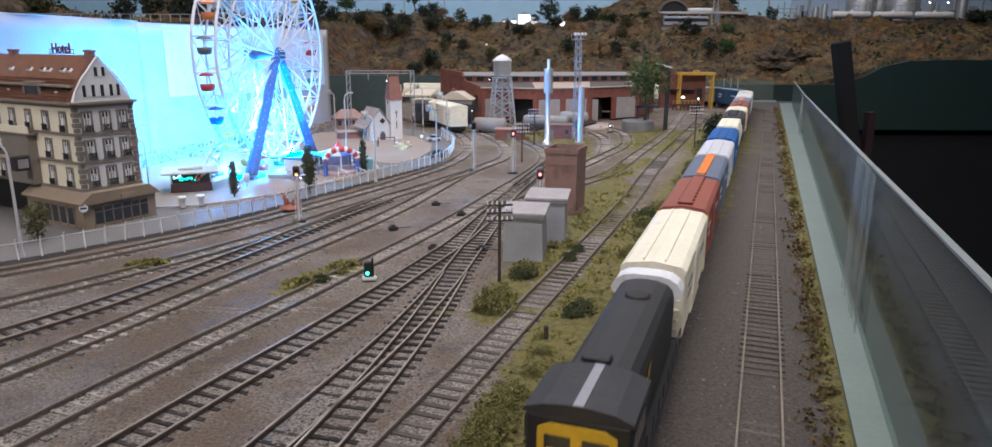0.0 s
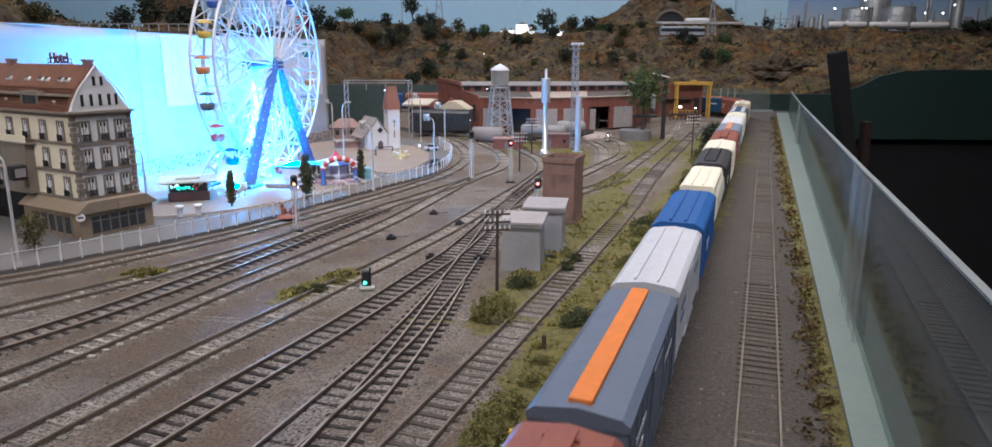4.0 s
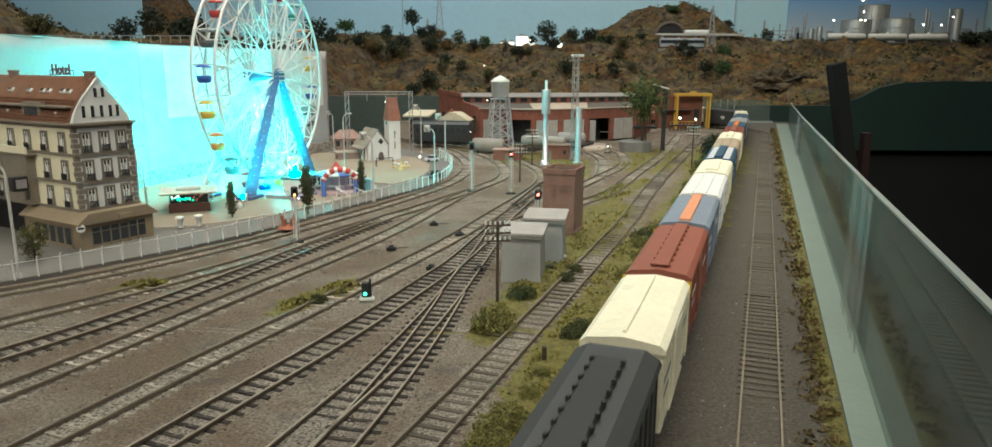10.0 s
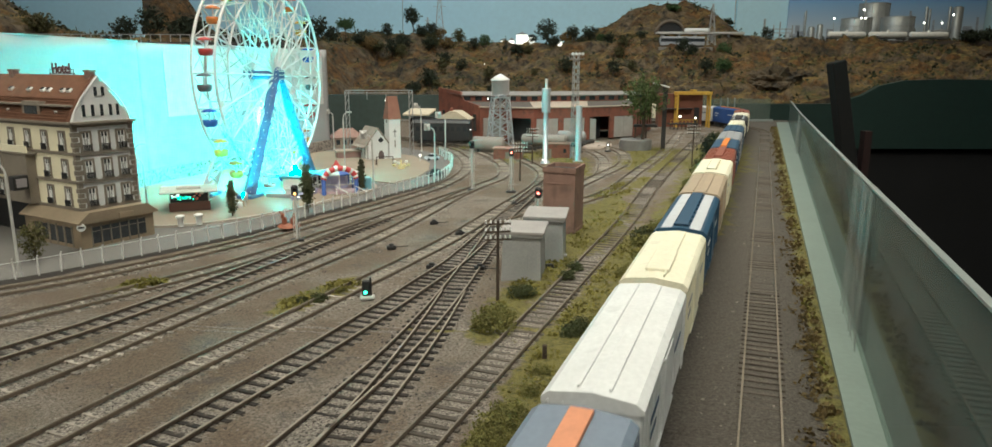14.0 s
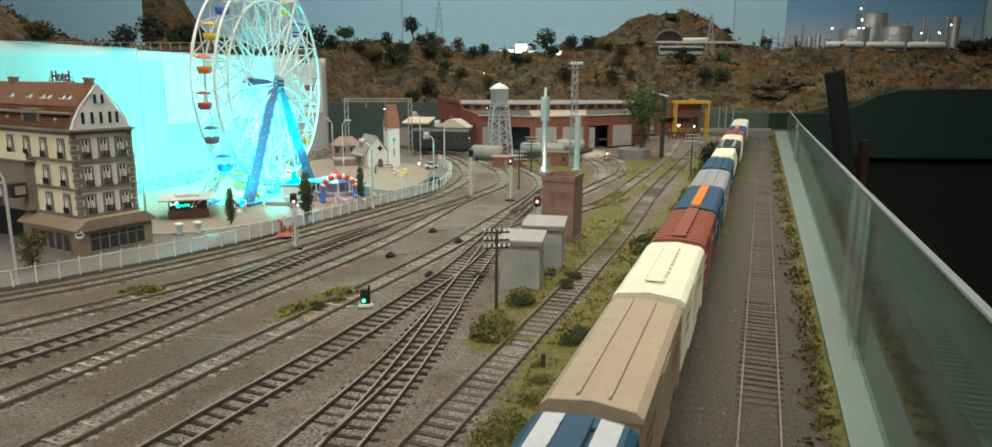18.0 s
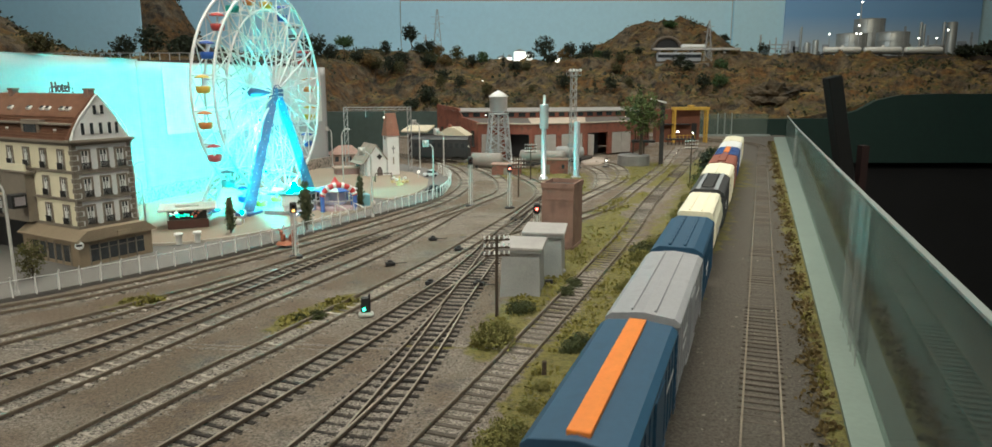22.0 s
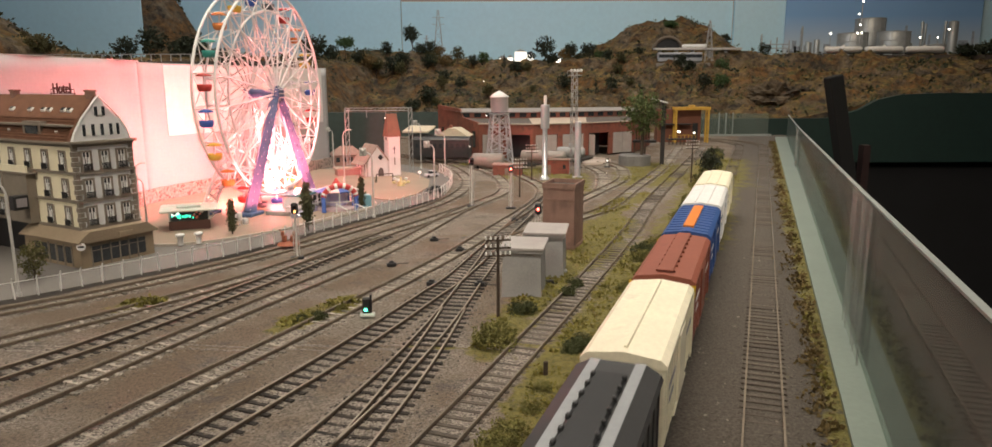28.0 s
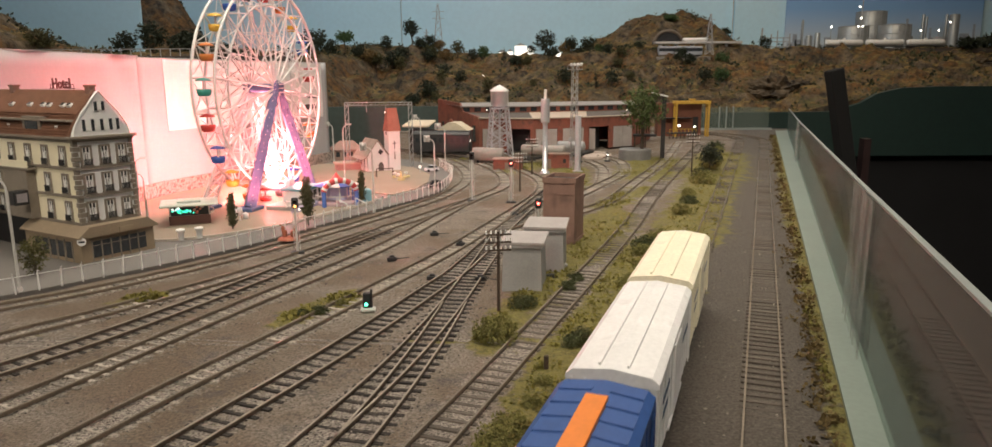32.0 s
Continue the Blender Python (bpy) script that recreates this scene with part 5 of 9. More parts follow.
for i, k in enumerate("oybrtoybgroybrgoybgr"):
    me_t, me_c = TUB.copy(), CANOPY.copy()
    cb = part("cabin", me_t, CABM[k], ferris, NAMES[k] + " open gondola cabin")
    part("canopy", me_c, CABM[k], cb)
    part("post", CPOST, WHEELWHITE, cb)
    CABINS.append(cb)
SPIN = 5.75
TWHEEL = 20.5  # when the first cabin is level with the hub at the near side


def move_wheel():
    """The near side goes down."""
    rows = []
    for i in range(33):
        rows.append((i, pose(0, 0, HUBZ, 0, (i - TWHEEL) * SPIN, 0)))
    walk(rot, rows)
    for j, cb in enumerate(CABINS):
        rows = []
        for i in range(65):
            t = i * 0.5
            a = math.radians(j * 360 / NCAB - (t - TWHEEL) * SPIN)
            rows.append((t, pose(RAD * math.cos(a), 0, HUBZ + RAD * math.sin(a))))
        walk(cb, rows)


# colour floodlights at the foot of the wheel: three bulbs each, every bulb with an added cap that slides down to free
# it
CAPS = []
WFRAME = Matrix(((-UV.x, NV.x, 0, WC[0]), (-UV.y, NV.y, 0, WC[1]), (0, 0, 1, 0), (0, 0, 0, 1)))
CAPWHITE = mat("white_lamp_cap", (0.7, 0.7, 0.72), 0.5, 0, 0.05)
BULBS = (("red", (1.0, 0.13, 0.12), 4.6), ("green", (0.0, 1.0, 0.95), 4.0), ("blue", (0.0, 0.42, 1.0), 6.8))


def floodlight(x0, y, z, drop, gain, beam, label, pale=0.03, aim=(-0.03, -0.1, 0.045), cone=155):
    """Bulbs at height z; a beam adds a spot towards aim, by default the screen behind."""
    fl = thing("floodlight", WFRAME @ pose(x0, y, 0), label, "floodlight", "floodlights of the wheel")
    for i, (name, col, watts) in enumerate(BULBS):
        x = (i - 1) * 0.011
        part("post", Geo().tube((x, 0.0, 0.0016), (x, 0.0, z - 0.003), 0.0007, n=6), CAPWHITE, fl)
        kinds = ([("POINT", gain)] if gain else []) + ([("SPOT", beam)] if beam else [])
        for kind, k in kinds:
            data = bpy.data.lights.new(name + "_bulb", kind)
            data.energy, data.shadow_soft_size = watts * k, 0.0016
            data.color = col if kind == "SPOT" else tuple(v + (1 - v) * pale for v in col)
            if kind == "SPOT":
                data.spot_size, data.spot_blend = radians(cone), 0.7
            lamp = new(name + "_bulb", data)
            lamp.parent = fl
            lamp.matrix_basis = look((x, 0, z), (x + aim[0], aim[1], z + aim[2]))
        # made-up light blocker: covering and freeing the bulb switches its colour
        cap = part("cap", Geo().lathe([(0.0027, z - 0.0045), (0.0031, z - 0.0045), (0.0031, z + 0.0033), (0.0025, z + 0.0040), (0.0006, z + 0.0042)], 14, pose(x, 0, 0)), CAPWHITE, fl, "added cap that slides to block its bulb")
        CAPS.append((cap, i, drop))


floodlight(0.0, -0.020, 0.055, 0.0105, 0.95, 0.17, "small white floodlight between the wheel and its rear legs", 0.10)
# two more sources, made up to colour the front legs and the square
floodlight(0.016, 0.0385, 0.0275, 0.0102, 0.40, 0.0, "added floodlight hidden behind the boarding hall")
floodlight(0.135, 0.040, 0.012, 0.0085, 0.0, 0.45, "added floodlight that brightens the wheel's front leg", 0.03, (-0.09, -0.024, 0.062), 75)


def move_caps():
    """Red, green and blue follow one another."""
    for cap, i, drop in CAPS:
        phase = [((f / FPS - CSTART) / CYCLE) % 1 for f in range(32 * FPS + 1)]
        is_open = [SPLIT[i] <= p < SPLIT[i + 1] or (i == 0 and FLICKER[0] <= p < FLICKER[1]) for p in phase]
        rows = []
        for f in range(32 * FPS + 1):
            if f in (0, 32 * FPS) or is_open[f] != is_open[f - 1] or is_open[f] != is_open[f + 1]:
                rows.append((f / FPS, pose(0, 0, -drop if is_open[f] else 0.0)))
        walk(cap, rows)


# ---- fairground: white screens, hotel, fence ----
def wall_between(name, a, b, z0, z1, thick, material, label, category, parent=None):
    a, b = Vector((*a, 0)), Vector((*b, 0))
    d = (b - a).normalized()
    s = Vector((-d.y, d.x, 0)) * thick
    vs = [(*p.to_2d(), z) for z in (z0, z1) for p in (a, b, b + s, a + s)]
    g = Geo().add(vs, [(3, 2, 1, 0), (4, 5, 6, 7), (0, 1, 5, 4), (1, 2, 6, 5), (2, 3, 7, 6), (3, 0, 4, 7)])
    return part(name, g, material, parent) if parent else solid(name, g, material, label, category)


def bent_card(a, b, z0, z1, thick, material, parent, wave, seed):
    """A card that bulges a little, most towards its far end."""
    a, b = Vector((*a, 0)), Vector((*b, 0))
    n = Vector(((b - a).y, -(b - a).x, 0)).normalized()
    nu, nz = 48, 12
    vs = []
    for k in (0, 1):
        for i in range(nu + 1):
            for j in range(nz + 1):
                u, w = i / nu, j / nz
                o = wave * (0.25 + 0.75 * u * u) * (noise.noise((u * 9 + w * 1.5, w * 1.2, seed)) + 0.5 * noise.noise((u * 22 + w * 3, w * 3, seed + 5))) * min(1, 12 * u, 12 * (1 - u))
                p = a.lerp(b, u) + n * (o - k * thick)
                vs.append((p.x, p.y, z0 + (z1 - z0) * w))
    q, m = nz + 1, (nu + 1) * (nz + 1)
    fs = []
    for i in range(nu):
        for j in range(nz):
            f = (i * q + j, (i + 1) * q + j, (i + 1) * q + j + 1, i * q + j + 1)
            fs += [f, tuple(v + m for v in f[::-1])]
        fs += [(i * q, i * q + m, (i + 1) * q + m, (i + 1) * q), (i * q + nz, (i + 1) * q + nz, (i + 1) * q + nz + m, i * q + nz + m)]
    for j in range(nz):
        fs += [(j, j + 1, j + 1 + m, j + m), (nu * q + j, nu * q + j + m, nu * q + j + 1 + m, nu * q + j + 1)]
    part("card", Geo().add(vs, fs, None, True), material, parent)


for a, b, z, label in (((-0.505, 0.42), (-0.452, 0.935), 0.179, "white card screen lit by the coloured floodlight"), ((-0.4518, 0.930), (-0.308, 1.335), 0.177, "white card screen standing behind the ferris wheel")):
    ws = thing("white_screen", Matrix(), label, "screen", "white screens")
    bent_card(a, b, -0.003, z, 0.003, WHITE_PANEL, ws, 0.006 if a[1] < 0.5 else 0.0012, a[1])
    wall_between("top_edge", a, b, z + 0.0001, z + 0.0012, 0.0034, LIGHTGREY, "", "", ws)
    wall_between("foot_strip", (a[0] + 0.0006, a[1]), (b[0] + 0.0006, b[1]), -0.003, 0.003, -0.0012, LIGHTGREY, "", "", ws)
wall_between("paper_sheet", (-0.4360, 0.966), (-0.3118, 1.315), 0.083, 0.176, 0.0006, WHITEPAINT, "white paper sheet fixed on the card screen", "paper")
STONE = mat("rubble_stone_wall", (0.36, 0.31, 0.27), 0.8, 0, 0.35, 220, 700, 0.6, 0.0006, ((0.10, 0.085, 0.075), 260, 0.5, 0.9))
wall_between("stone_wall", (-0.455, 0.80), (-0.440, 0.935), 0.0, 0.019, -0.004, STONE, "low rubble stone wall before the white screen", "stone wall")
wall_between("stone_wall", (-0.440, 0.936), (-0.303, 1.32), 0.0, 0.019, -0.004, STONE, "low rubble stone wall before the white screen", "stone wall")


HANDRAIL = Geo().box(-0.0043, 0.0043, -0.0026, -0.0022, 0.0042, 0.0047).mesh("balcony_rail")
BALUSTER = Geo().box(-0.0003, 0.0003, -0.0026, -0.0022, -0.0004, 0.0042).mesh("baluster")


def window_unit(parent, m, w=0.0066, h=0.0142, rail=True):
    s = part("window", Geo().box(-w / 2 - 0.0016, -w / 2, -0.0011, 0, -0.001, h + 0.0018).box(w / 2, w / 2 + 0.0016, -0.0011, 0, -0.001, h + 0.0018)
             .box(-w / 2, w / 2, -0.0011, 0, h, h + 0.0018).box(-w / 2 - 0.002, w / 2 + 0.002, -0.0018, 0, -0.0018, -0.0004), TRIMBROWN, parent, "", m)
    part("pane", Geo().box(-w / 2, w / 2, -0.0003, 0.0, 0, h), WINGLASS, s)
    part("sash", Geo().box(-0.0005, 0.0005, -0.0007, -0.0004, 0, h).box(-w / 2, w / 2, -0.0007, -0.0004, h * 0.68, h * 0.68 + 0.0007)
         .box(-w / 2, -w / 2 + 0.0008, -0.0007, -0.0004, 0, h).box(w / 2 - 0.0008, w / 2, -0.0007, -0.0004, 0, h), WHITEPAINT, s)
    for k in (-1, 1):
        part("curtain", Geo().box(min(k * 0.0012, k * w * 0.42), max(k * 0.0012, k * w * 0.42), -0.00038, -0.00032, h * 0.05, h * 0.66), WHITEWALL, s)
    if rail:
        part("balcony_rail", HANDRAIL, DARK, s)
        for i in range(7):
            part("baluster", BALUSTER, DARK, s, "", pose(-w / 2 + i * w / 6, 0, 0))
    return s


def hotel():
    h = thing("hotel", pose(-0.3465, 0.592, 0, 0, 0, 60), "cream and white model hotel with a red mansard roof", "hotel")
    LX, LY, Z0, Z1, ZR = 0.0505, 0.17, 0.030, 0.103, 0.1405
    part("gable_wall", Geo().prism([(0, Z0), (LX, Z0), (LX, Z1), (LX * 0.93, Z1 + 0.0085), (LX * 0.80, Z1 + 0.0190), (LX * 0.5, ZR), (LX * 0.20, Z1 + 0.0190), (LX * 0.07, Z1 + 0.0085), (0, Z1)][::-1], 0, 0.004), WHITEWALL, h, "white plastered gable wall")
    part("front_wall", Geo().box(0, 0.004, 0.004, LY, Z0, Z1), CREAMWALL, h, "cream plastered front wall")
    part("rear_wall", Geo().box(LX - 0.004, LX, 0.004, LY, Z0, Z1), CREAMWALL, h)
    part("inner_block", Geo().box(0.005, LX - 0.005, 0.005, LY, 0.001, Z1 - 0.001), DARK, h)
    prof = [(-0.0035, Z1), (LX + 0.0035, Z1), (LX * 0.945, Z1 + 0.0105), (LX * 0.815, Z1 + 0.021), (LX * 0.5, ZR + 0.0015), (LX * 0.185, Z1 + 0.021), (LX * 0.055, Z1 + 0.0105)]
    roof = part("roof", Geo().prism(prof[::-1], 0.0045, LY), ROOFRED, h, "brown-red tiled mansard roof")
    for i in range(9):
        a = Vector((-0.0032, 0, Z1 + 0.001)).lerp(Vector((LX * 0.18, 0, Z1 + 0.0215)), i / 9)
        part("tile_course", Geo().box(a.x - 0.0005, a.x + 0.0006, 0.0045, LY, a.z, a.z + 0.0007), ROOFRED, roof)
    part("roof_verge", Geo().path([(LX * u, -0.0004, z) for u, z in ((0, Z1), (0.055, Z1 + 0.0105), (0.185, Z1 + 0.021), (0.5, ZR + 0.001), (0.815, Z1 + 0.021), (0.945, Z1 + 0.0105), (1, Z1))], 0.0008, 5), WHITEPAINT, roof)
    part("ridge_step", Geo().box(-0.001, LX * 0.14, 0.0046, LY, Z1 + 0.0135, Z1 + 0.0150), TRIMBROWN, roof)
    for y in (0.010, 0.128):
        part("chimney", Geo().rbox(LX * 0.5 - 0.003, LX * 0.5 + 0.003, y - 0.0035, y + 0.0035, ZR - 0.006, ZR + 0.0052, 0.0006).rbox(LX * 0.5 - 0.0036, LX * 0.5 + 0.0036, y - 0.0041, y + 0.0041, ZR + 0.004, ZR + 0.0058, 0.0004), BROWNBRICK, roof)
    for y, big in ((0.024, 0), (0.060, 1), (0.098, 0)):
        w, hh = (0.014, 0.014) if big else (0.0055, 0.007)
        d = part("dormer", Geo().box(0.0005, 0.016, y - w, y + w, Z1 + 0.003, Z1 + 0.003 + hh) if big else Geo().prism([(0.002, Z1 + 0.004), (0.012, Z1 + 0.004), (0.012, Z1 + 0.011), (0.004, Z1 + 0.011)][::-1], y - w, y + w), TRIMBROWN if big else ROOFRED, roof)
        part("dormer_window", Geo().box(0.0001, 0.0004, y - w * 0.7, y + w * 0.7, Z1 + 0.005, Z1 + 0.001 + hh) if big else Geo().box(0.0010, 0.0014, y - 0.0022, y + 0.0022, Z1 + 0.0055, Z1 + 0.010), WINGLASS if big else WHITEPAINT, d)
    for y in (0.022, 0.031, 0.052, 0.061, 0.082, 0.112):
        d = part("roof_window", Geo().rbox(-0.002, 0.002, -0.003, 0.003, -0.0015, 0.0015, 0.0004, pose(LX * 0.27, y, Z1 + 0.0262, 0, -38, 0)), WHITEPAINT, roof)
        part("pane", Geo().box(-0.0015, 0.0015, -0.0022, 0.0022, 0.0016, 0.0018, pose(LX * 0.27, y, Z1 + 0.0262, 0, -38, 0)), WINGLASS, d)
    for z in (Z0 + 0.0005, Z0 + 0.0235, Z0 + 0.047, Z1 - 0.003):
        part("gable_band", Geo().box(-0.0016, LX + 0.0016, -0.0016, -0.0001, z, z + 0.0022), TRIMBROWN, h)
        part("front_band", Geo().box(-0.0016, -0.0001, 0, LY, z, z + 0.0022), TRIMBROWN, h)
    part("cornice", Geo().rbox(-0.004, LX + 0.004, -0.004, -0.0005, Z1 - 0.001, Z1 + 0.0016, 0.0005).rbox(-0.004, -0.0002, -0.004, LY, Z1 - 0.001, Z1 + 0.0016, 0.0005), TRIMBROWN, h)
    for i in range(3):
        z = Z0 + 0.0042 + i * 0.0233
        for x in (0.0095, 0.02545, 0.0405):
            window_unit(h, pose(x, 0, z))
        for k in range(6):
            window_unit(h, pose(0, 0.0165 + k * 0.0262, z, 0, 0, -90))
        for k in range(5):
            zz = Z0 + 0.003 + i * 0.0233 + k * 0.0042
            a = 0.0042 if k % 2 else 0.0028
            part("quoin", Geo().box(-0.0009, a, -0.0009, -0.0001, zz, zz + 0.0037), TRIMBROWN, h)
            part("quoin", Geo().box(-0.0009, -0.0001, 0, a, zz, zz + 0.0037), TRIMBROWN, h)
            part("quoin", Geo().box(LX - a, LX + 0.0009, -0.0009, -0.0001, zz, zz + 0.0037), TRIMBROWN, h)
    for i in range(4):
        x = 0.0135 + i * 0.0078
        w = part("gable_window", Geo().box(x - 0.0018, x + 0.0018, -0.0006, 0, 0.109, 0.1175), WHITEPAINT, h)
        part("shutter", Geo().box(x - 0.0042, x - 0.0020, -0.0009, 0, 0.1085, 0.118), WINGLASS, w)
        if i == 3:
            part("shutter", Geo().box(x + 0.0020, x + 0.0042, -0.0009, 0, 0.1085, 0.118), WINGLASS, w)
    w = part("gable_window", Geo().box(LX / 2 - 0.0018, LX / 2 + 0.0018, -0.0006, 0, 0.1255, 0.132), WHITEPAINT, h)
    for s in (-1, 1):
        part("shutter", Geo().box(LX / 2 + s * 0.0032 - 0.0011, LX / 2 + s * 0.0032 + 0.0011, -0.0009, 0, 0.125, 0.1325), WINGLASS, w)
    # shop floor with its sloping roof
    an = part("annex", Geo().box(-0.0085, LX + 0.0075, -0.0085, -0.0045, 0.0, 0.0215).box(-0.0085, -0.0045, -0.0045, 0.075, 0.0, 0.0215).box(LX + 0.0035, LX + 0.0075, -0.0045, 0.02, 0, 0.0215), ANNEX, h, "brown shop floor with glazed fronts")
    part("annex_roof", Geo().prism([(-0.0115, 0.0215), (LX + 0.0105, 0.0215), (LX + 0.0105, 0.0228), (LX + 0.001, 0.0305), (-0.001, 0.0305), (-0.0115, 0.0228)][::-1], -0.0115, 0.0).prism([(-0.0115, 0.0215), (0.0, 0.0215), (0.0, 0.0305), (-0.001, 0.0305), (-0.0115, 0.0228)][::-1], 0.0, 0.078), mat("brown_felt_roof", (0.27, 0.21, 0.145), 0.75, 0, 0.15), an)
    part("sign_board", Geo().rbox(0.024, 0.037, -0.0125, -0.011, 0.0215, 0.0265, 0.0003), ANNEX, an)
    part("sign_disc", Geo().tube((-0.0088, -0.0105, 0.0195), (-0.0092, -0.0112, 0.0195), 0.0034, n=18), WHITEPAINT, an, "round white sign")
    part("sign_bar", Geo().box(-0.0022, 0.0022, -0.0002, 0.0002, 0.0188, 0.0202, pose(-0.0093, -0.0114, 0, 0, 0, -30)), DARK, an, "dark unreadable word bar")
    for i in range(6):
        x = 0.001 + i * 0.0083
        p = part("shop_window", Geo().box(x, x + 0.0072, -0.0089, -0.0086, 0.0035, 0.0175), WINGLASS, an)
        part("mullion", Geo().box(x - 0.0008, x, -0.0094, -0.0085, 0.0, 0.019).box(x, x + 0.0072, -0.0092, -0.0089, 0.0135, 0.0141), TRIMBROWN, p)
    for i in range(5):
        y = 0.004 + i * 0.0115
        p = part("shop_window", Geo().box(-0.0089, -0.0086, y, y + 0.0092, 0.0035, 0.0175), WINGLASS, an)
        part("mullion", Geo().box(-0.0094, -0.0085, y - 0.0012, y, 0.0, 0.019), TRIMBROWN, p)
    bal = part("balcony", Geo().rbox(-0.009, 0, 0.058, 0.105, 0.0745, 0.0765, 0.0004), TRIMBROWN, h)
    part("parapet", Geo().box(-0.009, -0.008, 0.058, 0.105, 0.0765, 0.0825), CREAMWALL, bal)
    part("oriel", Geo().box(-0.008, 0, 0.062, 0.10, 0.032, 0.0744), TRIMBROWN, h, "brown projecting bay")
    sg = part("box_sign", Geo().rbox(-0.022, -0.0095, 0.058, 0.066, 0.0455, 0.058, 0.0008), DARK, h, "black box sign")
    part("sign_face", Geo().box(-0.020, -0.0115, 0.0577, 0.0581, 0.048, 0.0555), mat("grey_sign_face", (0.3, 0.28, 0.3), 0.5), sg)
    return h


hotel()


def lettering(text, size, m, material, parent, name, label):
    cu = bpy.data.curves.new(name, "FONT")
    cu.body, cu.size, cu.extrude, cu.align_x, cu.resolution_u = text, size, size * 0.04, "CENTER", 3
    ob = bpy.data.objects.new(name, cu)
    me = bpy.data.meshes.new_from_object(ob)
    bpy.data.objects.remove(ob)
    o = part(name, me, material, parent, label, m)
    return o


sign = thing("roof_sign", pose(-0.3465, 0.592, 0, 0, 0, 60) @ pose(0.029, 0.058, 0.1425), "dark lettered hotel sign on the roof ridge", "sign")
part("sign_frame", Geo().path([(0.0004, -0.018, -0.001), (0.0004, -0.018, 0.004), (0.0004, 0.018, 0.004), (0.0004, 0.018, -0.001)], 0.0003, 5).tube((0.0004, -0.02, 0.0004), (0.0004, 0.02, 0.0004), 0.0003, n=5), mat("dark_red_sign", (0.12, 0.03, 0.03), 0.5), sign)
lettering("Hotel", 0.0125, pose(0, 0.0, 0.0008, 90, 0, -90), mat("dark_red_letters", (0.12, 0.03, 0.03), 0.5), sign, "lettering", "dark red letters")

# white mesh fence
MESHM = bpy.data.materials.new("pale_fence_mesh")
MESHM.use_nodes = True
_n, _l = MESHM.node_tree.nodes, MESHM.node_tree.links
_t, _x = _n.new("ShaderNodeBsdfTransparent"), _n.new("ShaderNodeMixShader")
_x.inputs[0].default_value = 0.20
_n["Principled BSDF"].inputs["Base Color"].default_value = (0.62, 0.61, 0.6, 1)
_l.new(_t.outputs[0], _x.inputs[1]), _l.new(_n["Principled BSDF"].outputs[0], _x.inputs[2]), _l.new(_x.outputs[0], _n["Material Output"].inputs[0])
fence = thing("fence", Matrix(), "white wire mesh fence along the fairground", "fence")
fl = spline(FENCE, 0.0148)
POST = Geo().box(-0.0005, 0.0005, -0.0005, 0.0005, 0.0, 0.0135).add([(-0.0005, -0.0005, 0.0135), (0.0005, -0.0005, 0.0135), (0.0005, 0.0005, 0.0135), (-0.0005, 0.0005, 0.0135), (-0.0022, -0.0003, 0.0155), (-0.0016, -0.0003, 0.0158), (-0.0016, 0.0003, 0.0158), (-0.0022, 0.0003, 0.0155)], [(0, 1, 5, 4), (1, 2, 6, 5), (2, 3, 7, 6), (3, 0, 4, 7), (4, 5, 6, 7)]).mesh("post")
rng = random.Random(5)
for p, q in zip(fl, fl[1:]):
    d = (q - p).normalized()
    a = math.degrees(math.atan2(d.y, d.x))
    part("post", POST, WHITEPAINT, fence, "", pose(p.x, p.y, 0, rng.uniform(-3, 3), rng.uniform(-3, 3), a + 90))
    w = (q - p).length
    if p.y > -1:
        pn = part("mesh_panel", Geo().add([(0, 0, 0.0006), (w, 0, 0.0006), (w, 0, 0.0125), (0, 0, 0.0125)], [(0, 1, 2, 3)]), MESHM, fence, "", pose(p.x, p.y, 0, 0, 0, a))
        part("wire", Geo().box(0, w, -0.0002, 0.0002, 0.0124, 0.0128), WHITEPAINT, pn)


# ---- street furniture ----
def street_lamp(x, y, h, arm, turn, label="grey curved street lamp", lit=False):
    t = thing("street_lamp", pose(x, y, 0, 0, 0, turn), label, "street lamp", "street lamps")
    pts = [(0, 0, 0), (0, 0, h * 0.86)] + [(arm * 0.55 * (1 - math.cos(a)), 0, h * 0.86 + h * 0.11 * math.sin(a)) for a in np.linspace(0.3, 1.5, 5)]
    part("pole", Geo().path([pts[0], pts[1]], 0.0011, 8).path(pts[1:], 0.0008, 6), LIGHTGREY, t)
    part("head", Geo().rbox(arm * 0.45, arm * 1.05, -0.0014, 0.0014, h * 0.965, h * 0.99, 0.0005), LIGHTGREY, t)
    part("foot", Geo().lathe([(0.002, 0), (0.002, 0.003), (0.0012, 0.004)], 8), LIGHTGREY, t)
    return t


street_lamp(-0.345, 0.502, 0.086, -0.014, 8, "tall grey curved street lamp beside the fence")
street_lamp(-0.140, 0.812, 0.077, -0.013, 10)
street_lamp(-0.084, 0.975, 0.072, -0.013, 10)
street_lamp(-0.084, 1.18, 0.075, -0.015, 10)
street_lamp(-0.219, 1.035, 0.088, 0.012, 0)
street_lamp(-0.135, 1.294, 0.084, -0.012, 5)
street_lamp(-0.402, 0.80, 0.066, 0.012, 10, "grey curved street lamp before the white screen")
street_lamp(-0.345, 0.70, 0.062, -0.010, 10, "grey curved street lamp beside the hotel")
street_lamp(-0.30, 1.33, 0.07, -0.011, 10)


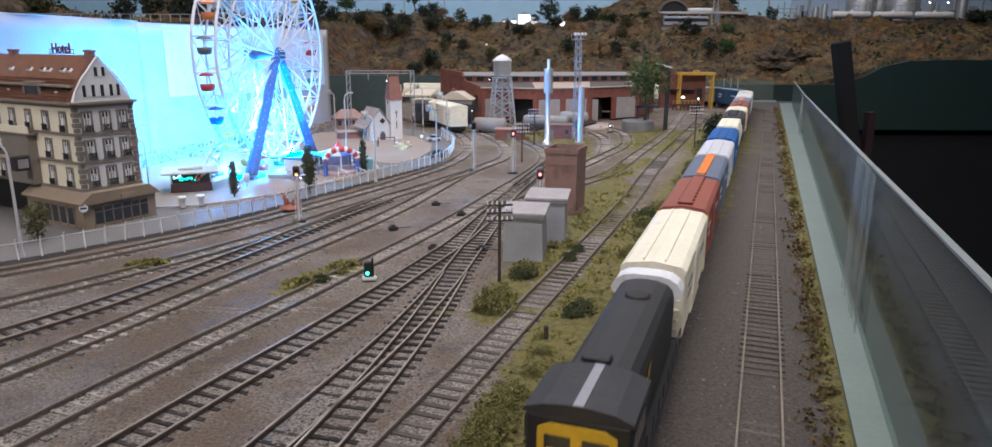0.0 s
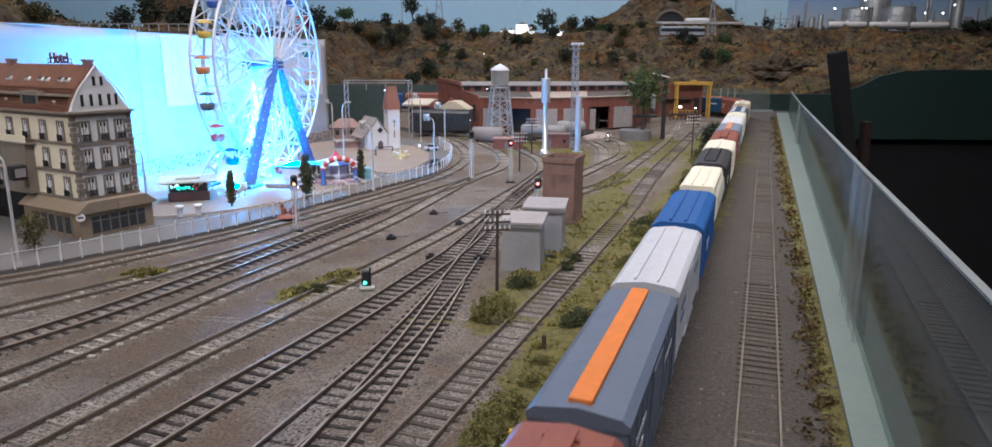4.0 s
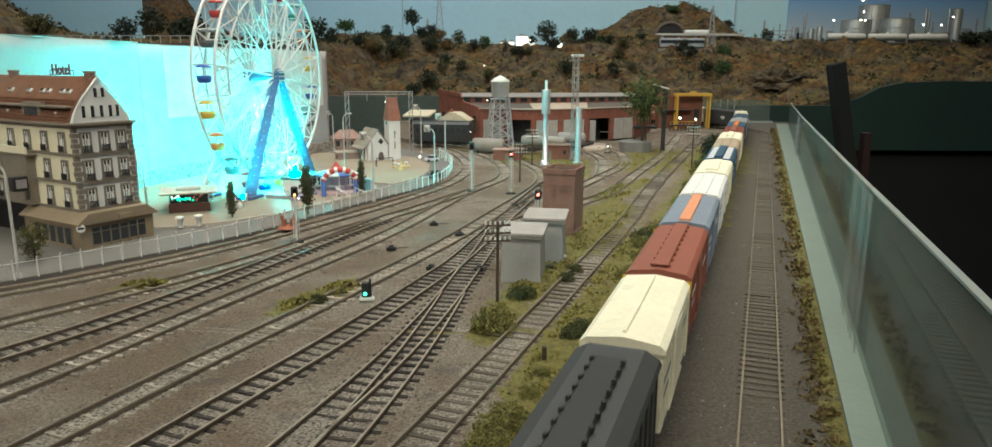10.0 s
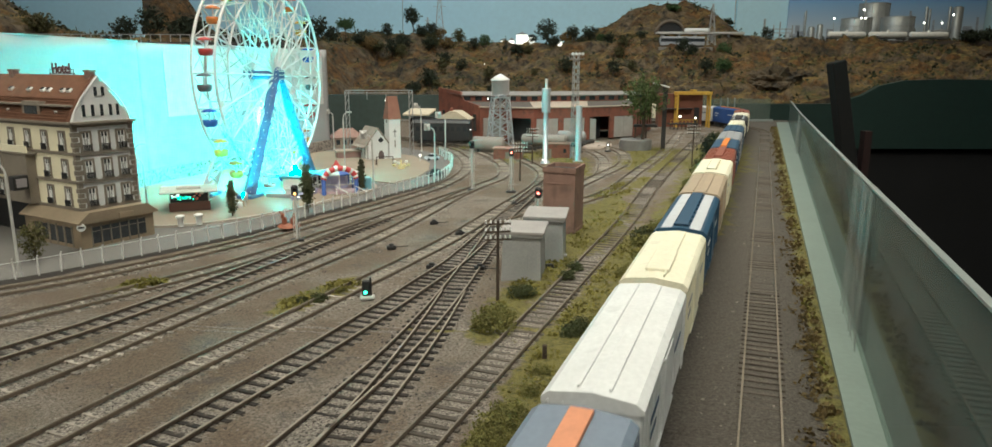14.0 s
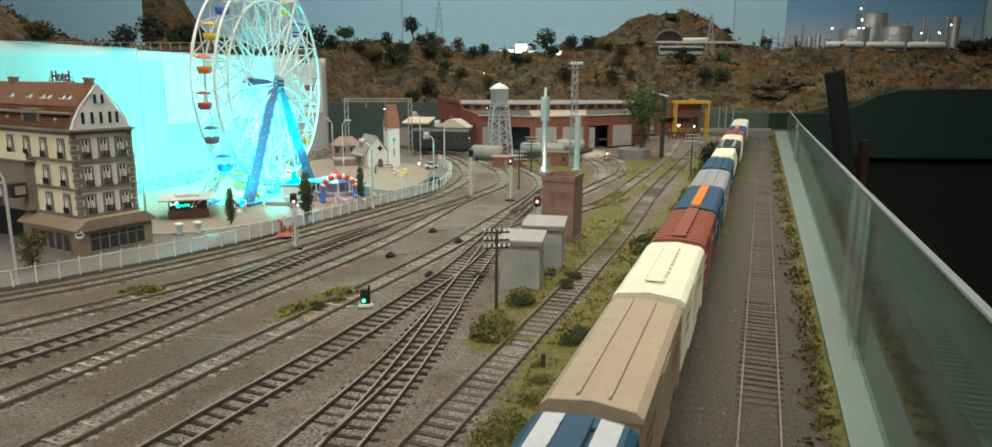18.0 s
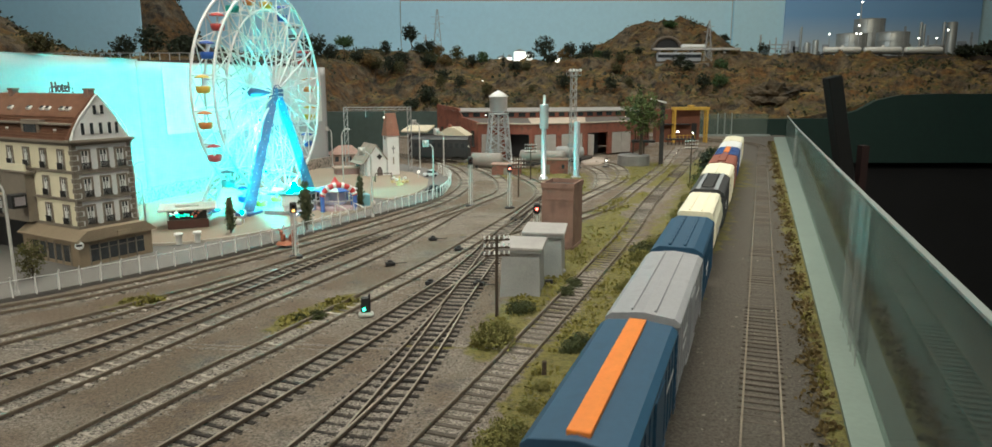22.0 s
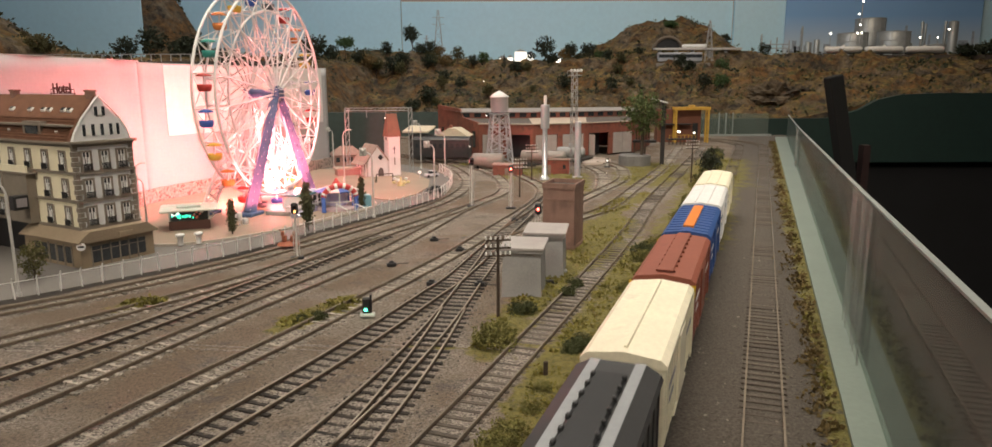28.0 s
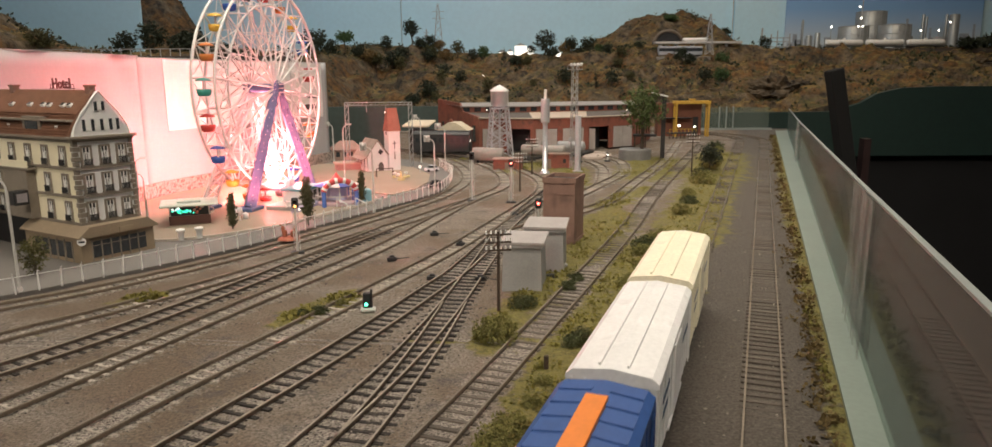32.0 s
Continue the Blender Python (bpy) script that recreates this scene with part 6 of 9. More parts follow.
def signal_mast(x, y, h, colors, label, head=(0.003, 0.009), dwarf=False):
    t = thing("signal", pose(x, y, GROUND, 0, 0, -math.degrees(math.atan2(x, y))), label, "signal", "railway signals")
    part("base", Geo().rbox(-0.006, 0.006, -0.0035, 0.0035, 0, 0.0025, 0.0006), DARK, t)
    part("mast", Geo().tube((0, 0, 0.002), (0, 0, h), 0.0011, n=8), LIGHTGREY, t)
    w, hh = head
    hd = part("head", Geo().rbox(-w, w, -0.0022, 0.0008, h - hh, h + 0.001, 0.0012), DARK, t)
    part("hood", Geo().tube((0, -0.0022, h - hh * 0.35), (0, -0.0045, h - hh * 0.35), w * 0.72, n=12, caps=False), DARK, hd)
    n = len(colors)
    for i, c in enumerate(colors):
        z = h - hh * (0.5 + i) / n if n > 1 else h - hh * 0.45
        part("lens", Geo().ico((0, -0.0026, z), w * 0.42, sub=2, jit=0, squash=1), c, hd)
    part("ladder", ladder(0.003, h - hh, 0, 0.0022, "x"), LIGHTGREY, t)
    return t


OFF = mat("dark_lens", (0.03, 0.01, 0.01), 0.2)
signal_mast(-0.178, 0.627, 0.050, [OFF, LAMPAMBER], "tall grey mast signal showing amber")
signal_mast(-0.031, 0.900, 0.062, [OFF], "grey mast signal seen from behind")
signal_mast(0.018, 0.886, 0.054, [LAMPRED], "grey mast signal showing red")
signal_mast(0.0375, 0.640, 0.0465, [LAMPRED], "grey mast signal showing red beside the sheds")
signal_mast(0.152, 1.32, 0.016, [LAMPRED], "low dwarf signal showing red by the turntable", (0.003, 0.007))
signal_mast(0.205, 1.33, 0.016, [LAMPWHITE], "low dwarf signal showing white by the turntable", (0.003, 0.007))
dw = thing("dwarf_signal", pose(-0.087, 0.463, GROUND, 0, 0, 8), "low black dwarf signal showing green", "signal")
part("base", Geo().rbox(-0.0045, 0.0055, -0.003, 0.003, 0, 0.0028, 0.0008), LIGHTGREY, dw)
hd = part("head", Geo().rbox(-0.0028, 0.0028, -0.0018, 0.002, 0.0028, 0.0135, 0.0008), DARK, dw)
part("lens", Geo().ico((-0.0006, -0.0022, 0.0055), 0.0012, sub=2, jit=0), LAMPGREEN, hd)
part("bracket", Geo().rbox(0.0022, 0.0036, -0.001, 0.001, 0.0028, 0.0155, 0.0003), DARK, dw)


def telegraph_pole(x, y, h, arms=3, w=0.0085, turn=10):
    t = thing("telegraph_pole", pose(x, y, GROUND, 0, 0, turn), "dark wooden telegraph pole with pale insulators", "telegraph pole", "telegraph poles")
    part("pole", Geo().tube((0, 0, 0), (0, 0, h), 0.0012, 0.0009, 8), BARK, t)
    for i in range(arms):
        z = h - 0.002 - i * 0.0052
        a = part("crossarm", Geo().box(-w, w, -0.0006, 0.0006, z - 0.0006, z + 0.0006), BARK, t)
        for k in range(6):
            x2 = (-1 + 2 * k / 5) * w * 0.95
            part("insulator", Geo().tube((x2, 0, z + 0.0006), (x2, 0, z + 0.0028), 0.0007, 0.0005, 6), WHITEPAINT, a)
    return t


telegraph_pole(0.001, 0.460, 0.055)
telegraph_pole(0.032, 0.98, 0.052, 3, 0.0095)
telegraph_pole(0.057, 1.155, 0.057, 3, 0.0095)
telegraph_pole(0.303, 1.115, 0.066, 3, 0.0105)


# ---- sheds and brick tower ----
SHEDROOF = mat("shed_roof_grey", (0.36, 0.335, 0.325), 0.65, 0, 0.15, 60, 900, 0.25)
def shed(x, y, w, d, h, turn):
    t = thing("metal_shed", pose(x, y, GROUND, 0, 0, turn), "plain grey shed with a flat grey roof slab", "shed", "grey sheds")
    part("wall_body", Geo().add([(0, 0, 0), (w, 0, 0), (w, d, 0), (0, d, 0), (0.0012, 0.001, h), (w - 0.0008, 0.001, h), (w - 0.0008, d - 0.001, h), (0.0012, d - 0.001, h)],
                            [(0, 1, 5, 4), (1, 2, 6, 5), (2, 3, 7, 6), (3, 0, 4, 7), (4, 5, 6, 7)]), GREY, t)
    part("roof", Geo().rbox(-0.0015, w + 0.0018, -0.002, d + 0.0015, h, h + 0.0022, 0.0003), SHEDROOF, t, "flat grey roof slab")
    part("fascia", Geo().box(-0.001, w + 0.001, -0.0012, -0.0002, h - 0.002, h), GREY, t)
    return t


shed(0.0035, 0.507, 0.0290, 0.037, 0.0355, -9)
shed(0.0225, 0.563, 0.031, 0.040, 0.0350, -9)
bt = thing("brick_tower", pose(0.0435, 0.664, GROUND, 0, 0, -20), "square brown brick-print tower with a sunken roof", "tower")
part("body", Geo().box(0, 0.030, 0, 0.036, 0, 0.0575), BROWNBRICK, bt)
for a, b, c, d in ((-0.0008, 0.0308, -0.0008, 0.001), (-0.0008, 0.0308, 0.035, 0.0368), (-0.0008, 0.001, 0.001, 0.035), (0.029, 0.0308, 0.001, 0.035)):
    part("parapet", Geo().box(a, b, c, d, 0.0577, 0.0627), BROWNBRICK, bt)
for z in (0.016, 0.047):
    part("band", Geo().box(-0.0004, 0.0304, -0.0005, 0, z, z + 0.0012), BROWNBRICK, bt)
part("tar_roof", Geo().box(0.001, 0.029, 0.001, 0.035, 0.0577, 0.0589), DARK, bt)
part("ledge", Geo().box(-0.001, 0.031, -0.001, 0.037, 0, 0.004), BROWNBRICK, bt)


# ---- kiosk, carousel, church ----
ks = thing("kiosk", pose(-0.325, 0.752, 0.0016, 0, 0, 22), "small fairground kiosk with glowing green wares", "kiosk")
part("counter", Geo().rbox(-0.020, 0.020, -0.014, 0.014, 0, 0.0095, 0.0006), mat("dark_red_counter", (0.10, 0.045, 0.035), 0.6), ks)
part("display", Geo().rbox(-0.0185, 0.0185, -0.0125, 0.0125, 0.0096, 0.0195, 0.0004), WINGLASS, ks)
rng = random.Random(3)
for i in range(26):
    x, z = rng.uniform(-0.017, 0.017), rng.uniform(0.011, 0.0185)
    c = ((0.05, 0.9, 0.55), (0.1, 0.7, 0.5), (0.8, 0.9, 0.8))[i % 3] if x < 0.004 else ((0.6, 0.15, 0.1), (0.5, 0.4, 0.35))[i % 2]
    part("ware", Geo().ico((x, -0.0128, z), rng.uniform(0.0009, 0.0018), sub=1, jit=0.2, rng=rng), glow("lit_ware", c, 1.6 if x < 0.004 else 0.15), ks)
part("canopy", Geo().rbox(-0.0285, 0.0285, -0.0225, 0.0225, 0.0198, 0.0222, 0.0012).rbox(-0.012, 0.012, -0.009, 0.009, 0.0222, 0.0245, 0.0008), mat("pale_green_canopy", (0.62, 0.66, 0.6), 0.5), ks, "pale flat canopy roof")
for sx in (-1, 1):
    part("corner_post", Geo().tube((sx * 0.019, -0.0135, 0.0095), (sx * 0.019, -0.0135, 0.0198), 0.0006, n=6), WHITEPAINT, ks)
part("rim_ring", Geo().path([(0.021 + 0.0025 * math.cos(a), -0.0145, 0.0145 + 0.0028 * math.sin(a)) for a in np.linspace(0, 6.283, 14)], 0.0006, 5), WHITEPAINT, ks, "white life-ring shape")

cr = thing("carousel", pose(-0.194, 0.868, 0.0004, 0, 0, 20), "blue and white carousel with a striped red canopy arch", "carousel")
part("deck", Geo().lathe([(0.029, 0), (0.029, 0.004), (0.026, 0.006)], 8, smooth=False), mat("pink_deck", (0.55, 0.42, 0.45), 0.5), cr)
part("core", Geo().lathe([(0.013, 0.006), (0.013, 0.022), (0.015, 0.0235)], 8, smooth=False), mat("pale_violet_core", (0.55, 0.55, 0.75), 0.4), cr)
BLUEP = mat("blue_fair_paint", (0.08, 0.16, 0.5), 0.45)
for i in range(8):
    a = 2 * math.pi * i / 8
    part("post", Geo().tube((0.023 * math.cos(a), 0.023 * math.sin(a), 0.006), (0.023 * math.cos(a), 0.023 * math.sin(a), 0.024), 0.0009, n=6), BLUEP if i % 2 else WHITEPAINT, cr)
    part("railing", Geo().tube((0.026 * math.cos(a), 0.026 * math.sin(a), 0.012), (0.026 * math.cos(a + 0.785), 0.026 * math.sin(a + 0.785), 0.012), 0.0006, n=5).tube((0.026 * math.cos(a), 0.026 * math.sin(a), 0.006), (0.026 * math.cos(a), 0.026 * math.sin(a), 0.0125), 0.0006, n=5), WHITEPAINT, cr)
    part("roof_slice", Geo().add([(0, 0, 0.031), (0.027 * math.cos(a), 0.027 * math.sin(a), 0.024), (0.027 * math.cos(a + 0.785), 0.027 * math.sin(a + 0.785), 0.024), (0, 0, 0.0295), (0.027 * math.cos(a), 0.027 * math.sin(a), 0.0228), (0.027 * math.cos(a + 0.785), 0.027 * math.sin(a + 0.785), 0.0228)], [(0, 1, 2), (5, 4, 3), (1, 4, 5, 2)]), WHITEPAINT if i % 2 else BLUEP, cr)
arch = part("arch", Geo().path([(0.019 * math.cos(a), -0.027, 0.018 + 0.014 * math.sin(a)) for a in np.linspace(0.1, 3.04, 16)], 0.0032, 10), REDPLASTIC, cr, "red striped entrance arch")
for i in range(6):
    a = 0.3 + i * 0.5
    part("stripe", Geo().path([(0.019 * math.cos(b), -0.027, 0.018 + 0.014 * math.sin(b)) for b in (a - 0.09, a, a + 0.09)], 0.0035, 10), WHITEPAINT, arch)
for s in (-1, 1):
    part("arch_column", Geo().tube((s * 0.019, -0.027, 0.001), (s * 0.019, -0.027, 0.020), 0.0026, n=8), BLUEP, cr)
    for i in range(2):
        y = -0.028 - i * 0.005
        part("step_rail", Geo().path([(0.006 + s * 0.011, y, 0.001), (0.006 + s * 0.011, y, 0.011), (0.018 + s * 0.011, y - 0.004, 0.004), (0.018 + s * 0.011, y - 0.004, 0.0)], 0.0006, 5), WHITEPAINT, cr)
part("finial", Geo().lathe([(0.006, 0.031), (0.003, 0.0345), (0.0006, 0.0385)], 8), REDPLASTIC, cr)
part("ticket_booth", Geo().rbox(0.027, 0.041, -0.006, 0.008, 0, 0.016, 0.0008), mat("teal_booth", (0.2, 0.42, 0.5), 0.5), cr)


def church():
    t = thing("church", pose(-0.190, 1.178, 0.0012, 0, 0, 30), "white model church with a steep red spire", "church")
    rf = mat("red_spire_tile", (0.27, 0.12, 0.085), 0.7, 0, 0.2, 100, 1200, 0.4)
    GREYROOF = mat("grey_brown_church_roof", (0.28, 0.235, 0.20), 0.75, 0, 0.2, 100, 1200, 0.4)
    part("nave", Geo().prism([(-0.017, 0), (0.017, 0), (0.017, 0.026), (0, 0.048), (-0.017, 0.026)][::-1], 0, 0.055, pose(-0.004, 0, 0)), WHITEWALL, t)
    for s in (-1, 1):
        part("nave_roof", Geo().prism([(s * 0.0205, 0.0225), (0, 0.0495), (0, 0.0512), (s * 0.0212, 0.0238)][::s], -0.002, 0.057, pose(-0.004, 0, 0)), GREYROOF, t)
    part("door", Geo().prism([(-0.0045, 0), (0.0045, 0), (0.0045, 0.009), (0.0028, 0.0125), (0, 0.0145), (-0.0028, 0.0125), (-0.0045, 0.009)][::-1], -0.0008, 0, pose(0.001, 0, 0)), mat("dark_wood_door", (0.12, 0.09, 0.09), 0.6), t)
    part("rose_window", Geo().box(-0.0035, 0.0035, -0.0006, 0, 0.0275, 0.0345, pose(0.001, 0, 0.031) @ pose(0, 0, 0, 0, 45, 0) @ pose(0, 0, -0.031)), DARK, t)
    for i in range(3):
        part("porch_post", Geo().box(-0.0235, -0.0215, 0.006 + i * 0.015, 0.008 + i * 0.015, 0, 0.021), WHITEPAINT, t)
        part("side_window", Geo().box(-0.0216, -0.0208, 0.010 + i * 0.015, 0.016 + i * 0.015, 0.006, 0.019), DARK, t)
    part("lean_roof", Geo().prism([(-0.030, 0.0185), (-0.020, 0.0255), (-0.020, 0.0268), (-0.031, 0.0195)][::-1], -0.001, 0.056), GREYROOF, t)
    part("tower", Geo().box(0.0145, 0.0345, -0.003, 0.017, 0, 0.066), WHITEWALL, t)
    part("spire", Geo().add([(0.0130, -0.0045, 0.064), (0.0360, -0.0045, 0.064), (0.0360, 0.0185, 0.064), (0.0130, 0.0185, 0.064), (0.0165, 0.004, 0.101), (0.0325, 0.004, 0.101), (0.0325, 0.010, 0.101), (0.0165, 0.010, 0.101)],
                            [(0, 1, 5, 4), (1, 2, 6, 5), (2, 3, 7, 6), (3, 0, 4, 7), (4, 5, 6, 7), (3, 2, 1, 0)]), rf, t, "steep red tiled spire")
    part("wall_cross", Geo().box(0.0240, 0.0250, -0.0036, -0.003, 0.0355, 0.048).box(0.0215, 0.0275, -0.0036, -0.003, 0.0435, 0.0446), DARK, t)
    part("slit_window", Geo().box(0.0236, 0.0254, -0.0036, -0.003, 0.018, 0.030), TRIMBROWN, t)
    part("louvre", Geo().box(0.0142, 0.0146, 0.005, 0.009, 0.058, 0.063), DARK, t)
    return t


church()
hs = thing("brick_house", pose(-0.282, 1.36, 0, 0, 0, 20), "small brown house with a tiled hip roof", "house")
part("wall_body", Geo().box(-0.027, 0.027, -0.016, 0.016, 0, 0.020), mat("tan_house_wall", (0.3, 0.2, 0.16), 0.7), hs)
part("hip_roof", Geo().add([(-0.031, -0.020, 0.020), (0.031, -0.020, 0.020), (0.031, 0.020, 0.020), (-0.031, 0.020, 0.020), (-0.012, 0, 0.036), (0.012, 0, 0.036)], [(0, 1, 5, 4), (1, 2, 5), (2, 3, 4, 5), (3, 0, 4), (3, 2, 1, 0)]), mat("dull_red_tiles", (0.28, 0.17, 0.14), 0.75, 0, 0.2, 100, 1200, 0.4), hs)
for i in range(4):
    part("window", Geo().box(-0.022 + i * 0.012, -0.015 + i * 0.012, -0.0165, -0.0158, 0.007, 0.016), WINGLASS, hs)
lh = thing("low_house", pose(-0.245, 1.20, 0, 0, 0, 25), "low tan shelter with a flat roof", "house")
part("wall_body", Geo().box(-0.022, 0.022, -0.010, 0.010, 0, 0.011), mat("rose_wall", (0.32, 0.2, 0.18), 0.7), lh)
part("roof", Geo().rbox(-0.025, 0.025, -0.013, 0.013, 0.011, 0.014, 0.0005), mat("tan_roof", (0.36, 0.29, 0.24), 0.7), lh)


def model_car(x, y, turn, color, label):
    t = thing("model_car", pose(x, y, 0.0014, 0, 0, turn), label, "car", "model cars")
    m = mat("car_" + label.split()[0], color, 0.3, 0, 0.05, coat=0.5)
    part("body", Geo().prism([(-0.011, 0.002), (0.011, 0.002), (0.0115, 0.0045), (0.010, 0.0062), (-0.0105, 0.0062), (-0.0115, 0.0045)][::-1], -0.0048, 0.0048), m, t)
    part("cabin", Geo().prism([(-0.0085, 0.0062), (0.0055, 0.0062), (0.003, 0.0098), (-0.0065, 0.0098)][::-1], -0.0042, 0.0042), WINGLASS, t)
    part("roof", Geo().rbox(-0.0064, 0.0029, -0.0041, 0.0041, 0.0096, 0.0104, 0.0003), m, t)
    for sx in (-0.007, 0.007):
        for sy in (-1, 1):
            part("wheel", Geo().tube((sx, sy * 0.0038, 0.0021), (sx, sy * 0.005, 0.0021), 0.0021, n=12), DARK, t)
    for s in (-1, 1):
        part("headlight", Geo().ico((0.0112, s * 0.0033, 0.0046), 0.0007, jit=0), WHITEPAINT, t)
    return t


model_car(-0.105, 1.165, 205, (0.6, 0.62, 0.66), "white small model car parked on the road")
model_car(-0.086, 0.990, 200, (0.012, 0.014, 0.02), "black small model car beside the fence")
tm = thing("round_sign", pose(-0.122, 1.145, 0.001), "round white lit sign on a post", "sign")
part("post", Geo().tube((0, 0, 0), (0, 0, 0.008), 0.0005, n=6), LIGHTGREY, tm)
part("disc", Geo().tube((0, -0.0006, 0.0105), (0, 0.0006, 0.0105), 0.0025, n=16), glow("lit_sign", (1, 0.97, 0.9), 0.5), tm)
rd = thing("fair_ride", pose(-0.142, 1.065, 0.0014), "small yellow and white fairground ride with arms", "ride")
YEL = mat("pale_yellow_plastic", (0.6, 0.5, 0.25), 0.5)
part("hub", Geo().lathe([(0.006, 0), (0.005, 0.003), (0.0016, 0.004), (0.0012, 0.013)], 10), YEL, rd)
for i in range(7):
    a = 2 * math.pi * i / 7
    am = part("arm", Geo().tube((0, 0, 0.005), (0.011 * math.cos(a), 0.011 * math.sin(a), 0.004 + 0.004 * (i % 2)), 0.0006, n=5), YEL, rd)
    part("seat", Geo().rbox(0.011 * math.cos(a) - 0.0024, 0.011 * math.cos(a) + 0.0024, 0.011 * math.sin(a) - 0.002, 0.011 * math.sin(a) + 0.002, 0.004 + 0.004 * (i % 2), 0.0075 + 0.004 * (i % 2), 0.0008), WHITEPAINT if i % 2 else YEL, am)
sw = thing("swing_frame", pose(-0.172, 1.105, 0.0014, 0, 0, 20), "brown timber swing frame", "swing")
part("beam", Geo().tube((-0.013, 0, 0.0125), (0.013, 0, 0.0125), 0.0007, n=6), BARK, sw)
for s in (-1, 1):
    for k in (-1, 1):
        part("leg", Geo().tube((s * 0.0135, k * 0.005, 0), (s * 0.0125, 0, 0.0125), 0.0006, n=6), BARK, sw)
pl = thing("deer_planter", pose(-0.198, 0.672, 0.0004), "rust-brown animal-shaped planter figures", "planter")
RUST = mat("rust_brown", (0.26, 0.085, 0.045), 0.7)
part("soil", Geo().lathe([(0.011, 0), (0.010, 0.0015), (0.002, 0.0025)], 14), RUST, pl)
for s in (-1, 1):
    part("figure", Geo().rbox(s * 0.004 - 0.0022, s * 0.004 + 0.0022, -0.002, 0.002, 0.002, 0.009, 0.001).rbox(s * 0.0055 - 0.0015, s * 0.0055 + 0.0015, -0.0018, 0.0018, 0.008, 0.0125, 0.0008).tube((s * 0.0055, 0, 0.012), (s * 0.0085, 0, 0.0145), 0.0006, n=5), RUST, pl)
for x in (-0.298, -0.284):
    ub = solid("white_bin", Geo().lathe([(0.0026, 0), (0.0026, 0.008), (0.0040, 0.0083), (0.0040, 0.0105), (0.0025, 0.011)], 12), WHITEPAINT, "white round fairground bin", "bin", "white bins", at=pose(x, 0.665 + (x + 0.298) * 0.6, 0.0014))


